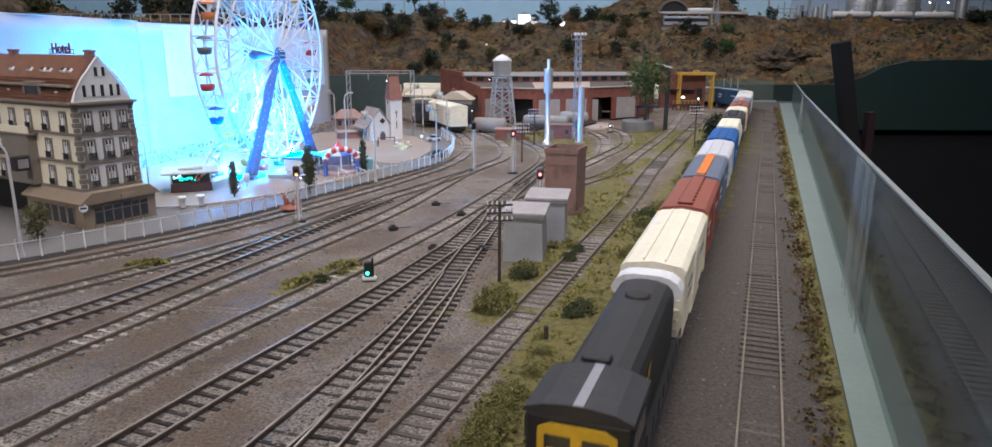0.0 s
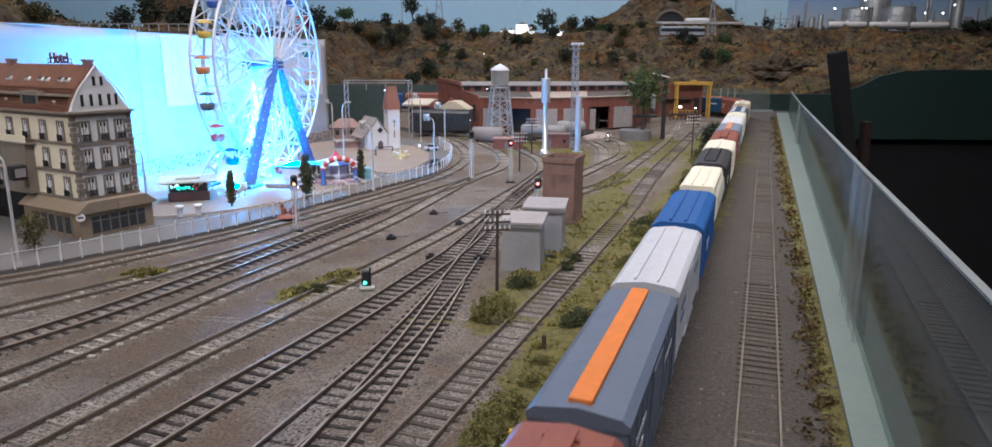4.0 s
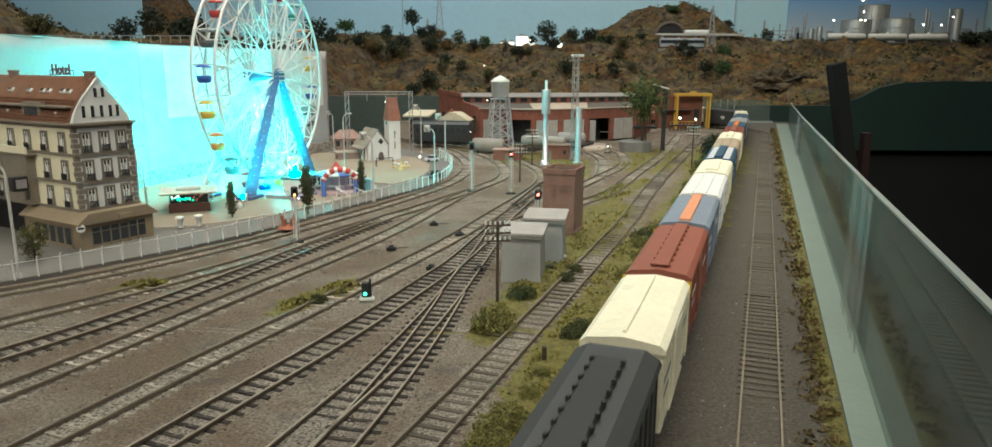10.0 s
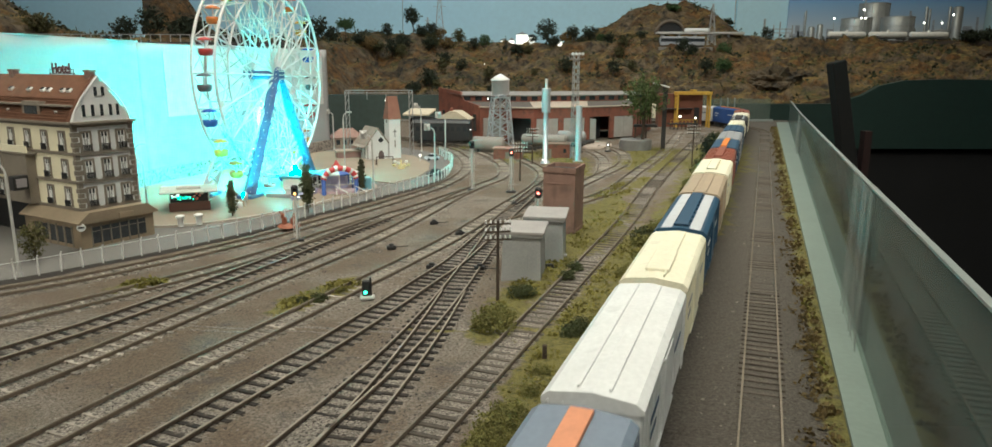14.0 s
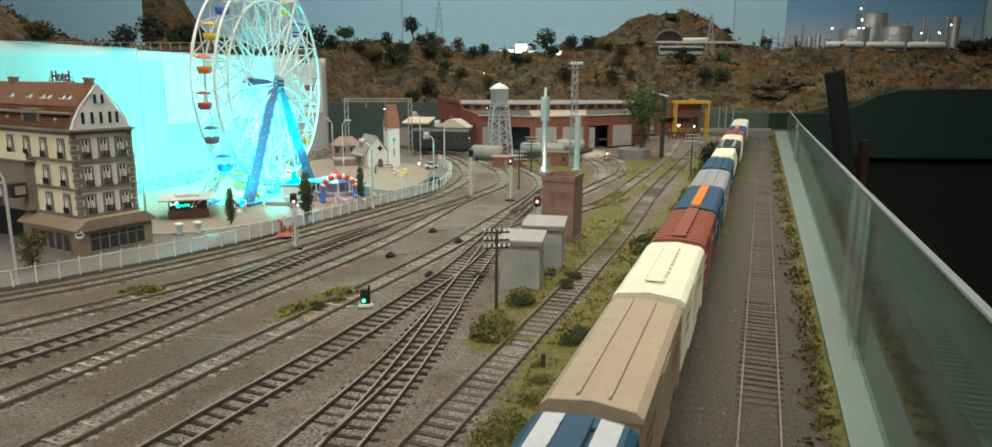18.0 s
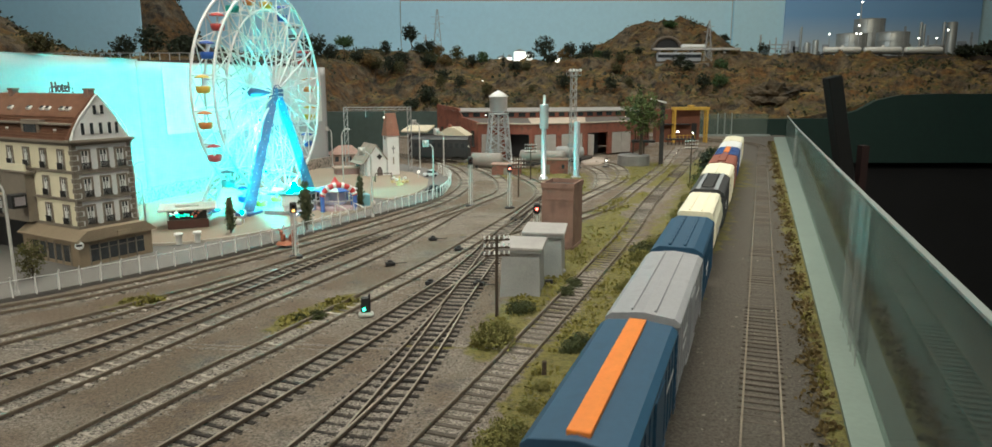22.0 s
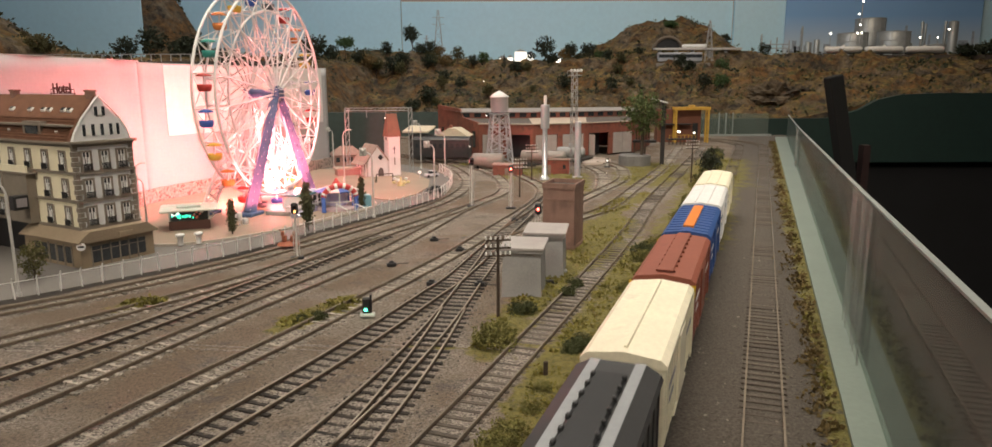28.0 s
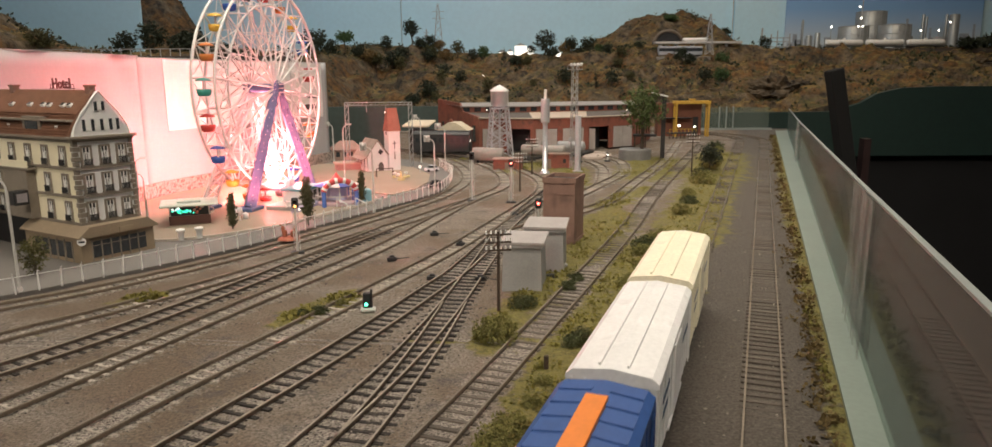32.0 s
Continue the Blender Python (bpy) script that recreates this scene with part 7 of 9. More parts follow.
# ---- roundhouse, turntable and engine yard ----
def roundhouse():
    t = thing("roundhouse", Matrix(), "red brick roundhouse with grey stall doors", "roundhouse")
    front = [Vector((-0.035, 1.50, 0)), Vector((0.075, 1.475, 0)), Vector((0.190, 1.525, 0)), Vector((0.305, 1.60, 0))]
    back = [Vector((-0.135, 1.70, 0)), Vector((0.065, 1.73, 0)), Vector((0.215, 1.76, 0)), Vector((0.38, 1.79, 0))]
    ZF, ZB = 0.067, 0.090
    wood = mat("grey_stall_door", (0.36, 0.33, 0.31), 0.7, 0, 0.15)
    tan = mat("tan_roof_edge", (0.44, 0.36, 0.29), 0.7, 0, 0.15)
    for a, b in zip(front, front[1:]):
        d = (b - a).normalized()
        length = (b - a).length
        m = Matrix.Translation(a) @ pose(0, 0, 0, 0, 0, math.degrees(math.atan2(d.y, d.x)))
        bay = length / 2
        w = part("front_wall", Geo().box(0, length, 0, 0.004, 0.047, ZF).box(0, 0.006, 0, 0.004, 0, 0.047).box(length - 0.006, length, 0, 0.004, 0, 0.047).box(bay - 0.006, bay + 0.006, 0, 0.004, 0, 0.047), BRICK, t, "", m)
        for k in range(2):
            x0, x1 = k * bay + 0.007, (k + 1) * bay - 0.007
            if (a is front[0] and k == 1) or (a is front[2] and k == 0):
                part("open_leaf", Geo().rbox(x0, x0 + 0.0015, -0.018, 0.0, 0.001, 0.044, 0.0003), wood, w)
                part("dark_stall", Geo().box(x0, x1, 0.030, 0.031, 0, 0.047), DARK, w)
            else:
                dr = part("stall_door", Geo().rbox(x0, (x0 + x1) / 2 - 0.0004, 0.0005, 0.002, 0.001, 0.046, 0.0003), wood, w)
                part("stall_door", Geo().rbox((x0 + x1) / 2 + 0.0004, x1, 0.0005, 0.002, 0.001, 0.046, 0.0003), wood, w)
        part("roof_edge", Geo().rbox(-0.002, length + 0.002, -0.0035, 0.003, ZF, ZF + 0.0025, 0.0004), tan, t, "pale tan roof edge", m)
    up = Vector((0, 0, 1))
    mid0, mid1 = [a.lerp(b, 0.42) for a, b in zip(front, back)], [a.lerp(b, 0.60) for a, b in zip(front, back)]
    dark_roof = mat("dark_tar_roof", (0.10, 0.085, 0.075), 0.85, 0, 0.25, 40, 500, 0.4)
    for i in range(3):
        g = Geo().add([front[i] + up * ZF, front[i + 1] + up * ZF, mid0[i + 1] + up * (ZF + 0.009), mid0[i] + up * (ZF + 0.009)], [(0, 1, 2, 3)])
        part("lower_roof", g, tan if i == 1 else dark_roof, t)
        g = Geo()
        g.add([mid0[i] + up * (ZF + 0.008), mid0[i + 1] + up * (ZF + 0.008), mid0[i + 1] + up * (ZB - 0.001), mid0[i] + up * (ZB - 0.001)], [(0, 1, 2, 3)])
        cl = part("clerestory", g, BRICK, t)
        d = mid0[i + 1] - mid0[i]
        for k in range(6):
            p, q = mid0[i] + d * (k + 0.2) / 6, mid0[i] + d * (k + 0.8) / 6
            o = Vector((0, -0.0006, 0))
            part("clerestory_window", Geo().add([p + o + up * (ZF + 0.011), q + o + up * (ZF + 0.011), q + o + up * (ZB - 0.003), p + o + up * (ZB - 0.003)], [(0, 1, 2, 3)]), WINGLASS, cl)
        a, b, c, e = mid0[i], mid0[i + 1], back[i + 1], back[i]
        o = Vector((0, -0.006, 0))
        part("upper_roof", Geo().add([a + o + up * ZB, b + o + up * ZB, c + up * (ZB + 0.003), e + up * (ZB + 0.003), a + o + up * (ZB - 0.0022), b + o + up * (ZB - 0.0022)], [(0, 1, 2, 3), (4, 5, 1, 0)]), mat("grey_brown_roof_felt", (0.27, 0.25, 0.235), 0.8, 0, 0.2), t, "pale upper roof")
        part("back_wall", Geo().add([back[i], back[i + 1], back[i + 1] + up * ZB, back[i] + up * ZB], [(3, 2, 1, 0)]), BRICK, t)
    # gabled end walls with tall windows
    for a, b, s in ((front[0], back[0], 1), (front[3], back[3], -1)):
        d = b - a
        pts = [a, b, b + up * (ZB + 0.012), a + d * 0.45 + up * (ZB + 0.006), a + d * 0.38 + up * (ZF + 0.012), a + up * (ZF + 0.003)]
        n = Vector((-d.y, d.x, 0)).normalized() * 0.004 * s
        g = Geo().add(pts + [p - n for p in pts], [(0, 1, 2, 3, 4, 5)[::-s], (6, 7, 8, 9, 10, 11)[::s]] + [(i, (i + 1) % 6, 6 + (i + 1) % 6, 6 + i)[::s] for i in range(6)])
        ew = part("end_wall", g, BRICK, t)
        for k in range(6):
            p, q = a + d * (0.08 + k * 0.15), a + d * (0.15 + k * 0.15)
            o = n * 0.12
            part("tall_window", Geo().add([p + o + up * 0.018, q + o + up * 0.018, q + o + up * 0.052, p + o + up * 0.052], [(0, 1, 2, 3)[::-s]]), WINGLASS, ew)
    for p in ((-0.02, 1.545, 0.083), (0.29, 1.62, 0.079)):
        part("roof_light", Geo().ico(p, 0.0012, sub=2, jit=0), LAMPWHITE, t)
    return t


roundhouse()
tt = thing("turntable", pose(0.165, 1.43, GROUND), "sunken turntable pit with a pale concrete rim", "turntable")
part("rim", Geo().lathe([(0.062, 0), (0.062, 0.0045), (0.056, 0.0045), (0.056, 0.001)], 32), mat("pink_concrete", (0.42, 0.35, 0.30), 0.8), tt)
part("bridge", Geo().rbox(-0.054, 0.054, -0.008, 0.008, 0.002, 0.006, 0.0006, pose(0, 0, 0, 0, 0, 60)), STEELDARK, tt)


def tank_car(x, y, turn, color, label, length=0.085, r=0.0125):
    t = thing("tank_car", pose(x, y, 0, 0, 0, turn), label, "tank car", "tank cars")
    m = mat("tank_paint", color, 0.5, 0, 0.15)
    b = part("tank", Geo().lathe([(r * 0.3, -length / 2), (r * 0.85, -length / 2 + 0.002), (r, -length / 2 + 0.006), (r, length / 2 - 0.006), (r * 0.85, length / 2 - 0.002), (r * 0.3, length / 2)], 18, pose(0, 0, 0.021, 0, 90, 0)), m, t)
    part("dome", Geo().lathe([(0.005, 0.030), (0.005, 0.037), (0.002, 0.0385)], 12), m, b)
    part("frame", Geo().rbox(-length / 2, length / 2, -0.009, 0.009, 0.0065, 0.009, 0.0004), STEELDARK, t)
    for s in (-1, 1):
        part("truck", TRUCK, STEELDARK, t, "", pose(s * (length / 2 - 0.018), 0, 0, 0, 0, 90))
    return t


tank_car(0.085, 1.30, 160, (0.24, 0.22, 0.20), "dull grey tank car near the water tower", 0.085, 0.0105)
tank_car(0.142, 1.375, 165, (0.28, 0.28, 0.28), "grey tank car beside the turntable", 0.055, 0.0105)
tb = thing("boiler_tank", pose(-0.015, 1.315, GROUND, 0, 0, -15), "grey horizontal storage tank", "storage tank")
part("tank", Geo().lathe([(0.006, -0.03), (0.0135, -0.027), (0.0135, 0.027), (0.006, 0.03)], 18, pose(0, 0, 0.015, 0, 90, 0)), mat("dull_grey_tank", (0.26, 0.23, 0.21), 0.6, 0, 0.2), tb)
for s in (-1, 1):
    part("cradle", Geo().box(s * 0.017 - 0.002, s * 0.017 + 0.002, -0.01, 0.01, 0, 0.006), DARK, tb)


def water_tower(x, y):
    t = thing("water_tower", pose(x, y, GROUND, 0, 0, 12), "silver water tower on a latticed steel stand", "water tower")
    part("tank", Geo().lathe([(0.0005, 0.0955), (0.010, 0.0965), (0.0172, 0.1005), (0.0172, 0.1265), (0.0178, 0.127)], 24), SILVER, t)
    part("roof", Geo().lathe([(0.0192, 0.1268), (0.0192, 0.1278), (0.010, 0.1345), (0.002, 0.1385), (0.0005, 0.1392)], 24), mat("pale_tank_roof", (0.7, 0.7, 0.7), 0.5), t, "pale conical roof")
    part("walkway", Geo().lathe([(0.0172, 0.0945), (0.0205, 0.0945), (0.0205, 0.0953), (0.0172, 0.0955)], 24), SILVER, t)
    c = [(-1, -1), (1, -1), (1, 1), (-1, 1)]
    lv = [0, 0.023, 0.046, 0.069, 0.093]
    at = lambda k, z: Vector((c[k % 4][0] * (0.0225 - 0.085 * z), c[k % 4][1] * (0.0225 - 0.085 * z), z))
    for k in range(4):
        part("leg", Geo().tube(at(k, 0), at(k, 0.093), 0.0017, n=6), SILVER, t)
        for i in range(4):
            part("brace", Geo().tube(at(k, lv[i]), at(k + 1, lv[i + 1]), 0.0008, n=5), SILVER, t)
            part("brace", Geo().tube(at(k + 1, lv[i]), at(k, lv[i + 1]), 0.0008, n=5), SILVER, t)
            part("girt", Geo().tube(at(k, lv[i + 1]), at(k + 1, lv[i + 1]), 0.0008, n=5), SILVER, t)
    part("riser", Geo().tube((0, 0, 0), (0, 0, 0.093), 0.0022, n=10), SILVER, t)
    return t


water_tower(0.0065, 1.425)
ms = thing("antenna_mast", pose(0.078, 1.158, GROUND), "silver tubular mast with a wide drum head", "mast")
part("tube", Geo().lathe([(0.0075, 0), (0.0075, 0.004), (0.0042, 0.006), (0.0038, 0.084)], 16), SILVER, ms)
part("drum", Geo().lathe([(0.0062, 0.082), (0.0070, 0.083), (0.0070, 0.119), (0.0062, 0.120)], 12, smooth=False), SILVER, ms)
part("tip", Geo().tube((0, 0, 0.12), (0, 0, 0.1345), 0.0022, n=10), WHITEPAINT, ms)
part("lamp", Geo().ico((-0.004, -0.005, 0.007), 0.0012, jit=0), LAMPWHITE, ms)
ch = thing("steel_stack", pose(0.133, 1.178, GROUND), "tall silver smoke stack", "stack")
part("pipe", Geo().lathe([(0.0056, 0), (0.0050, 0.003), (0.0048, 0.0905), (0.0044, 0.092)], 18), SILVER, ch)
part("foot", Geo().rbox(-0.008, 0.008, -0.007, 0.007, 0, 0.003, 0.0005), GREY, ch)


def lattice_mast(x, y, h, w=0.0048, label="grey lattice floodlight mast with four lamps", name="floodlight_mast"):
    t = thing(name, pose(x, y, GROUND, 0, 0, 15), label, "floodlight mast")
    c = [(-w, -w), (w, -w), (w, w), (-w, w)]
    for a, b in c:
        part("leg", Geo().tube((a, b, 0), (a * 0.8, b * 0.8, h), 0.0007, n=5), GREY, t)
    n = 15
    for i in range(n):
        z0, z1 = h * i / n, h * (i + 1) / n
        for k in range(4):
            a, b = c[k], c[(k + 1) % 4]
            f0, f1 = 1 - 0.2 * i / n, 1 - 0.2 * (i + 1) / n
            part("brace", Geo().tube((a[0] * f0, a[1] * f0, z0), (b[0] * f1, b[1] * f1, z1), 0.0005, n=4), GREY, t)
    part("platform", Geo().rbox(-0.0105, 0.0105, -0.006, 0.006, h - 0.007, h - 0.006, 0.0002), GREY, t)
    for s in (-1, 1):
        part("guard_rail", Geo().path([(-0.0105, s * 0.006, h - 0.006), (-0.0105, s * 0.006, h + 0.001), (0.0105, s * 0.006, h + 0.001), (0.0105, s * 0.006, h - 0.006)], 0.0004, 4), GREY, t)
    # the lamps are off; a faint glow in the material lightens their grey
    for i in range(4):
        part("floodlight", Geo().ico((-0.0085 + i * 0.0057, -0.0065, h + 0.0015), 0.0026, sub=2, jit=0), glow("unlit_lamp_glow", (0.6, 0.6, 0.58), 0.04), t)
    return t


lattice_mast(0.130, 1.215, 0.172)
h1 = thing("signal_hut", pose(0.020, 1.225, GROUND, 0, 0, -8), "small red-brown brick hut with a flat roof", "hut")
part("wall_body", Geo().box(-0.024, 0.024, -0.013, 0.013, 0, 0.017), BRICK, h1)
part("roof", Geo().rbox(-0.026, 0.026, -0.015, 0.015, 0.017, 0.019, 0.0004), mat("dusty_red_roof", (0.33, 0.2, 0.17), 0.75), h1)
part("door", Geo().box(-0.004, 0.003, -0.0135, -0.013, 0, 0.0125), TRIMBROWN, h1)
h2 = thing("brick_hut", pose(0.105, 1.235, GROUND, 0, 0, -5), "brown brick hut with a small window", "hut")
part("wall_body", Geo().box(-0.021, 0.021, -0.012, 0.012, 0, 0.024), BRICK, h2)
part("roof", Geo().rbox(-0.0225, 0.0225, -0.0135, 0.0135, 0.024, 0.0258, 0.0004), mat("brown_hut_roof", (0.2, 0.13, 0.1), 0.75), h2)
part("window", Geo().box(0.009, 0.014, -0.0125, -0.012, 0.010, 0.017), WINGLASS, h2)
part("door", Geo().box(-0.018, -0.011, -0.0125, -0.012, 0.0, 0.017), TRIMBROWN, h2)

# goods shed and dark coaches left of the roundhouse
bc = thing("dark_coach", pose(-0.105, 1.415, 0, 0, 0, -8), "black heavyweight coach standing in the yard", "coach")
part("body", Geo().prism([(-0.055, 0.010), (0.055, 0.010), (0.055, 0.043), (-0.055, 0.043)][::-1], -0.0165, 0.0165), mat("black_coach_paint", (0.02, 0.022, 0.024), 0.5), bc)
part("roof", Geo().prism([(-0.0172, 0.043), (0.0172, 0.043), (0.013, 0.0475), (0.005, 0.0495), (-0.005, 0.0495), (-0.013, 0.0475)][::-1], -0.056, 0.056, pose(0, 0, 0, 0, 0, 90)), DARK, bc)
for i in range(9):
    part("window", Geo().box(-0.05 + i * 0.0115, -0.0435 + i * 0.0115, -0.0169, -0.0165, 0.028, 0.036), WINGLASS, bc)
for s in (-1, 1):
    part("truck", TRUCK, STEELDARK, bc, "", pose(s * 0.036, 0, 0, 0, 0, 90))
part("headlight", Geo().ico((0.0555, -0.006, 0.030), 0.0009, jit=0), LAMPWHITE, bc)
gs = thing("goods_shed", pose(-0.13, 1.50, GROUND, 0, 0, -10), "open goods shed with a pale boarded roof", "shed")
PALEROOF = mat("pale_yellow_boards", (0.55, 0.48, 0.36), 0.75, 0, 0.15)
part("roof_slab", Geo().rbox(-0.055, 0.0, -0.03, 0.03, 0.060, 0.0635, 0.0005, pose(0, 0, 0, 8, 0, 0)), PALEROOF, gs)
part("gable_roof", Geo().prism([(-0.034, 0.048), (0.034, 0.048), (0.008, 0.064), (-0.008, 0.064)][::-1], -0.025, 0.03, pose(0.045, 0, 0)), PALEROOF, gs)
part("chimney", Geo().rbox(0.035, 0.041, -0.004, 0.002, 0.06, 0.070, 0.0004), BRICK, gs)
part("wall_body", Geo().box(-0.045, 0.072, -0.018, 0.022, 0, 0.049), mat("dark_shed_board", (0.035, 0.03, 0.028), 0.8), gs)
LEAVING = [boxcar(0.108, "cream", "cream boxcar rolling away behind the church", detail="ridge", bars=("grey",)), boxcar(0.108, "cream", "cream boxcar rolling away on the rear track", detail="lines", bars=("grey",))]


def move_leaving():
    """Two wagons roll away along the outer yard track."""
    line = spline(A, 0.004)
    start = min(range(len(line)), key=lambda i: abs(line[i].y - 1.285) + abs(line[i].x + 0.07))
    for k, c in enumerate(LEAVING):
        rows = []
        for i in range(33):
            s = start + (0.056 + k * 0.114 + min(i, 5.5) * 0.098) / 0.004
            a, b = line[int(s - 8)].lerp(line[int(s - 8) + 1], s % 1), line[int(s + 8)].lerp(line[int(s + 8) + 1], s % 1)
            d = b - a
            m = (a + b) / 2
            rows.append((i, pose(m.x, m.y, 0, 0, 0, math.degrees(math.atan2(d.y, d.x)) - 90)))
        walk(c, rows)


# catenary portal behind the church
cp = thing("catenary_portal", pose(-0.200, 1.24, GROUND, 0, 0, 5), "grey lattice catenary portal with hanging lamps", "portal")
for s in (-1, 1):
    for k in (-1, 1):
        part("post", Geo().tube((s * 0.0535 + k * 0.003, 0, 0), (s * 0.0535 + k * 0.003, 0, 0.1125), 0.0008, n=5), GREY, cp)
    for i in range(9):
        part("lacing", Geo().tube((s * 0.0535 - 0.003, 0, i * 0.0125), (s * 0.0535 + 0.003, 0, (i + 1) * 0.0125), 0.0005, n=4), GREY, cp)
for z in (0.1085, 0.1130):
    part("chord", Geo().tube((-0.0565, 0, z), (0.0565, 0, z), 0.0006, n=5), GREY, cp)
for i in range(16):
    part("lacing", Geo().tube((-0.0565 + i * 0.00706, 0, 0.1085), (-0.0530 + i * 0.00706, 0, 0.1130), 0.0004, n=4), GREY, cp)
for x in (-0.02, 0.012):
    part("hanger", Geo().tube((x, 0, 0.097), (x, 0, 0.1085), 0.0006, n=5), GREY, cp)
part("lamp", Geo().ico((0.012, -0.001, 0.096), 0.0022, jit=0), LAMPWHITE, cp)
solid("green_side_board", Geo().box(-0.36, -0.205, 1.496, 1.503, GROUND, 0.0925), mat("dark_green_board", (0.035, 0.055, 0.05), 0.6, 0, 0.2, 6, 90, 0.1), "dark green painted board behind the church", "board")
solid("green_water_board", Geo().box(-0.50, 0.30, 2.15, 2.16, GROUND, 0.068), mat("grey_green_board", (0.05, 0.075, 0.07), 0.6, 0, 0.2, 6, 90, 0.1), "grey-green painted board behind the church", "board", "", "structure")

# coal tower, gantry crane, engine shed
ct = thing("coal_tower", pose(0.312, 1.375, GROUND, 0, 0, -12), "dark timber coaling tower with a sloping roof", "coal tower")
part("tower", Geo().box(0.000, 0.008, -0.005, 0.005, 0, 0.112), mat("black_timber", (0.025, 0.023, 0.022), 0.8, 0, 0.3), ct)
part("roof", Geo().rbox(-0.024, 0.011, -0.012, 0.012, -0.0012, 0.0012, 0.0004, pose(0, 0, 0.119, 0, 14, 0)), LIGHTGREY, ct)
part("deck", Geo().box(-0.052, -0.008, -0.012, 0.012, 0.042, 0.046), mat("black_deck", (0.03, 0.028, 0.027), 0.8), ct)
for x in (-0.050, -0.030):
    part("post", Geo().box(x, x + 0.003, -0.011, -0.008, 0, 0.042), BARK, ct)
cyl = thing("round_tank", pose(0.262, 1.365, GROUND), "low grey round corrugated tank", "tank")
part("shell", Geo().lathe([(0.030, 0), (0.030, 0.019), (0.028, 0.0205), (0.004, 0.022)], 28, smooth=False), mat("corrugated_grey", (0.2, 0.195, 0.19), 0.6, 0.2, 0.2), cyl)
gc = thing("gantry_crane", pose(0.505, 1.885, GROUND, 0, 0, 6), "yellow gantry crane over the engine shed", "crane")
for x in (-0.043, 0.043):
    for y in (-0.008, 0.008):
        part("leg", Geo().box(x - 0.0022, x + 0.0022, y - 0.0015, y + 0.0015, 0, 0.088), YELLOWPAINT, gc)
    part("end_brace", Geo().box(x - 0.0022, x + 0.0022, -0.008, 0.008, 0.080, 0.083), YELLOWPAINT, gc)
for y in (-0.008, 0.008):
    part("beam", Geo().rbox(-0.048, 0.048, y - 0.002, y + 0.002, 0.084, 0.092, 0.0006), YELLOWPAINT, gc)
part("trolley", Geo().rbox(-0.006, 0.006, -0.009, 0.009, 0.0925, 0.097, 0.0006), YELLOWPAINT, gc)
es = thing("engine_shed", pose(0.485, 1.912, GROUND, 0, 0, 4), "dark red engine shed behind the gantry crane", "shed")
part("wall_body", Geo().box(-0.065, 0.050, -0.012, 0.016, 0, 0.086), mat("dark_red_shed", (0.16, 0.06, 0.035), 0.75, 0, 0.2), es)
part("door", Geo().box(0.028, 0.042, -0.0126, -0.012, 0.0, 0.05), DARK, es)
part("canopy", Geo().rbox(-0.062, 0.02, -0.03, -0.012, 0.046, 0.049, 0.0006), DARK, es)
pf = thing("platform", pose(0.463, 1.83, GROUND, 0, 0, 10), "yellow railed loading platform with two bulbs in place of a lit cab", "platform")
part("deck", Geo().rbox(-0.032, 0.04, -0.010, 0.010, 0.012, 0.0155, 0.0005), STEELDARK, pf)
for i in range(8):
    x = -0.031 + i * 0.010
    part("rail_post", Geo().box(x - 0.0005, x + 0.0005, -0.0102, -0.0092, 0.0155, 0.0235), YELLOWPAINT, pf)
    part("support", Geo().box(x - 0.001, x + 0.001, -0.009, -0.007, 0, 0.012), BARK, pf)
part("hand_rail", Geo().box(-0.032, 0.04, -0.0102, -0.0092, 0.0232, 0.0244), YELLOWPAINT, pf)
# glowing balls stand in for one lit cab; the second is added
part("lamp", Geo().ico((-0.005, -0.006, 0.0325), 0.0034, sub=2, jit=0, squash=0.7), LAMPWHITE, pf)
part("lamp", Geo().ico((0.036, -0.006, 0.029), 0.0022, sub=2, jit=0), LAMPWHITE, pf)


# ---- plants ----
def spray(g, c, s, rng, leaves=9):
    """A tuft of small leaf blades round one point."""
    for i in range(leaves):
        d = Vector((rng.gauss(0, 1), rng.gauss(0, 1), rng.gauss(0, 0.8))).normalized()
        e = d.cross(Vector((rng.gauss(0, 1), rng.gauss(0, 1), rng.gauss(0, 1)))).normalized()
        p = Vector(c) + d * s * rng.uniform(0.1, 0.6)
        q = p + d * s * rng.uniform(0.5, 0.9)
        w = e * s * rng.uniform(0.22, 0.38)
        m = p.lerp(q, 0.55)
        g.add([p, m + w, q, m - w], [(0, 1, 2, 3)])


def crown(g, c, r, n, rng, squash=0.8, small=0.42):
    for i in range(n):
        a, b, k = rng.uniform(0, 6.283), rng.uniform(-1, 1), rng.uniform(0.35, 1.0)
        s = math.sqrt(1 - b * b)
        spray(g, (c[0] + r * k * s * math.cos(a), c[1] + r * k * s * math.sin(a), c[2] + r * k * b * squash), r * small * 1.5 * rng.uniform(0.5, 1.0), rng)
    return g


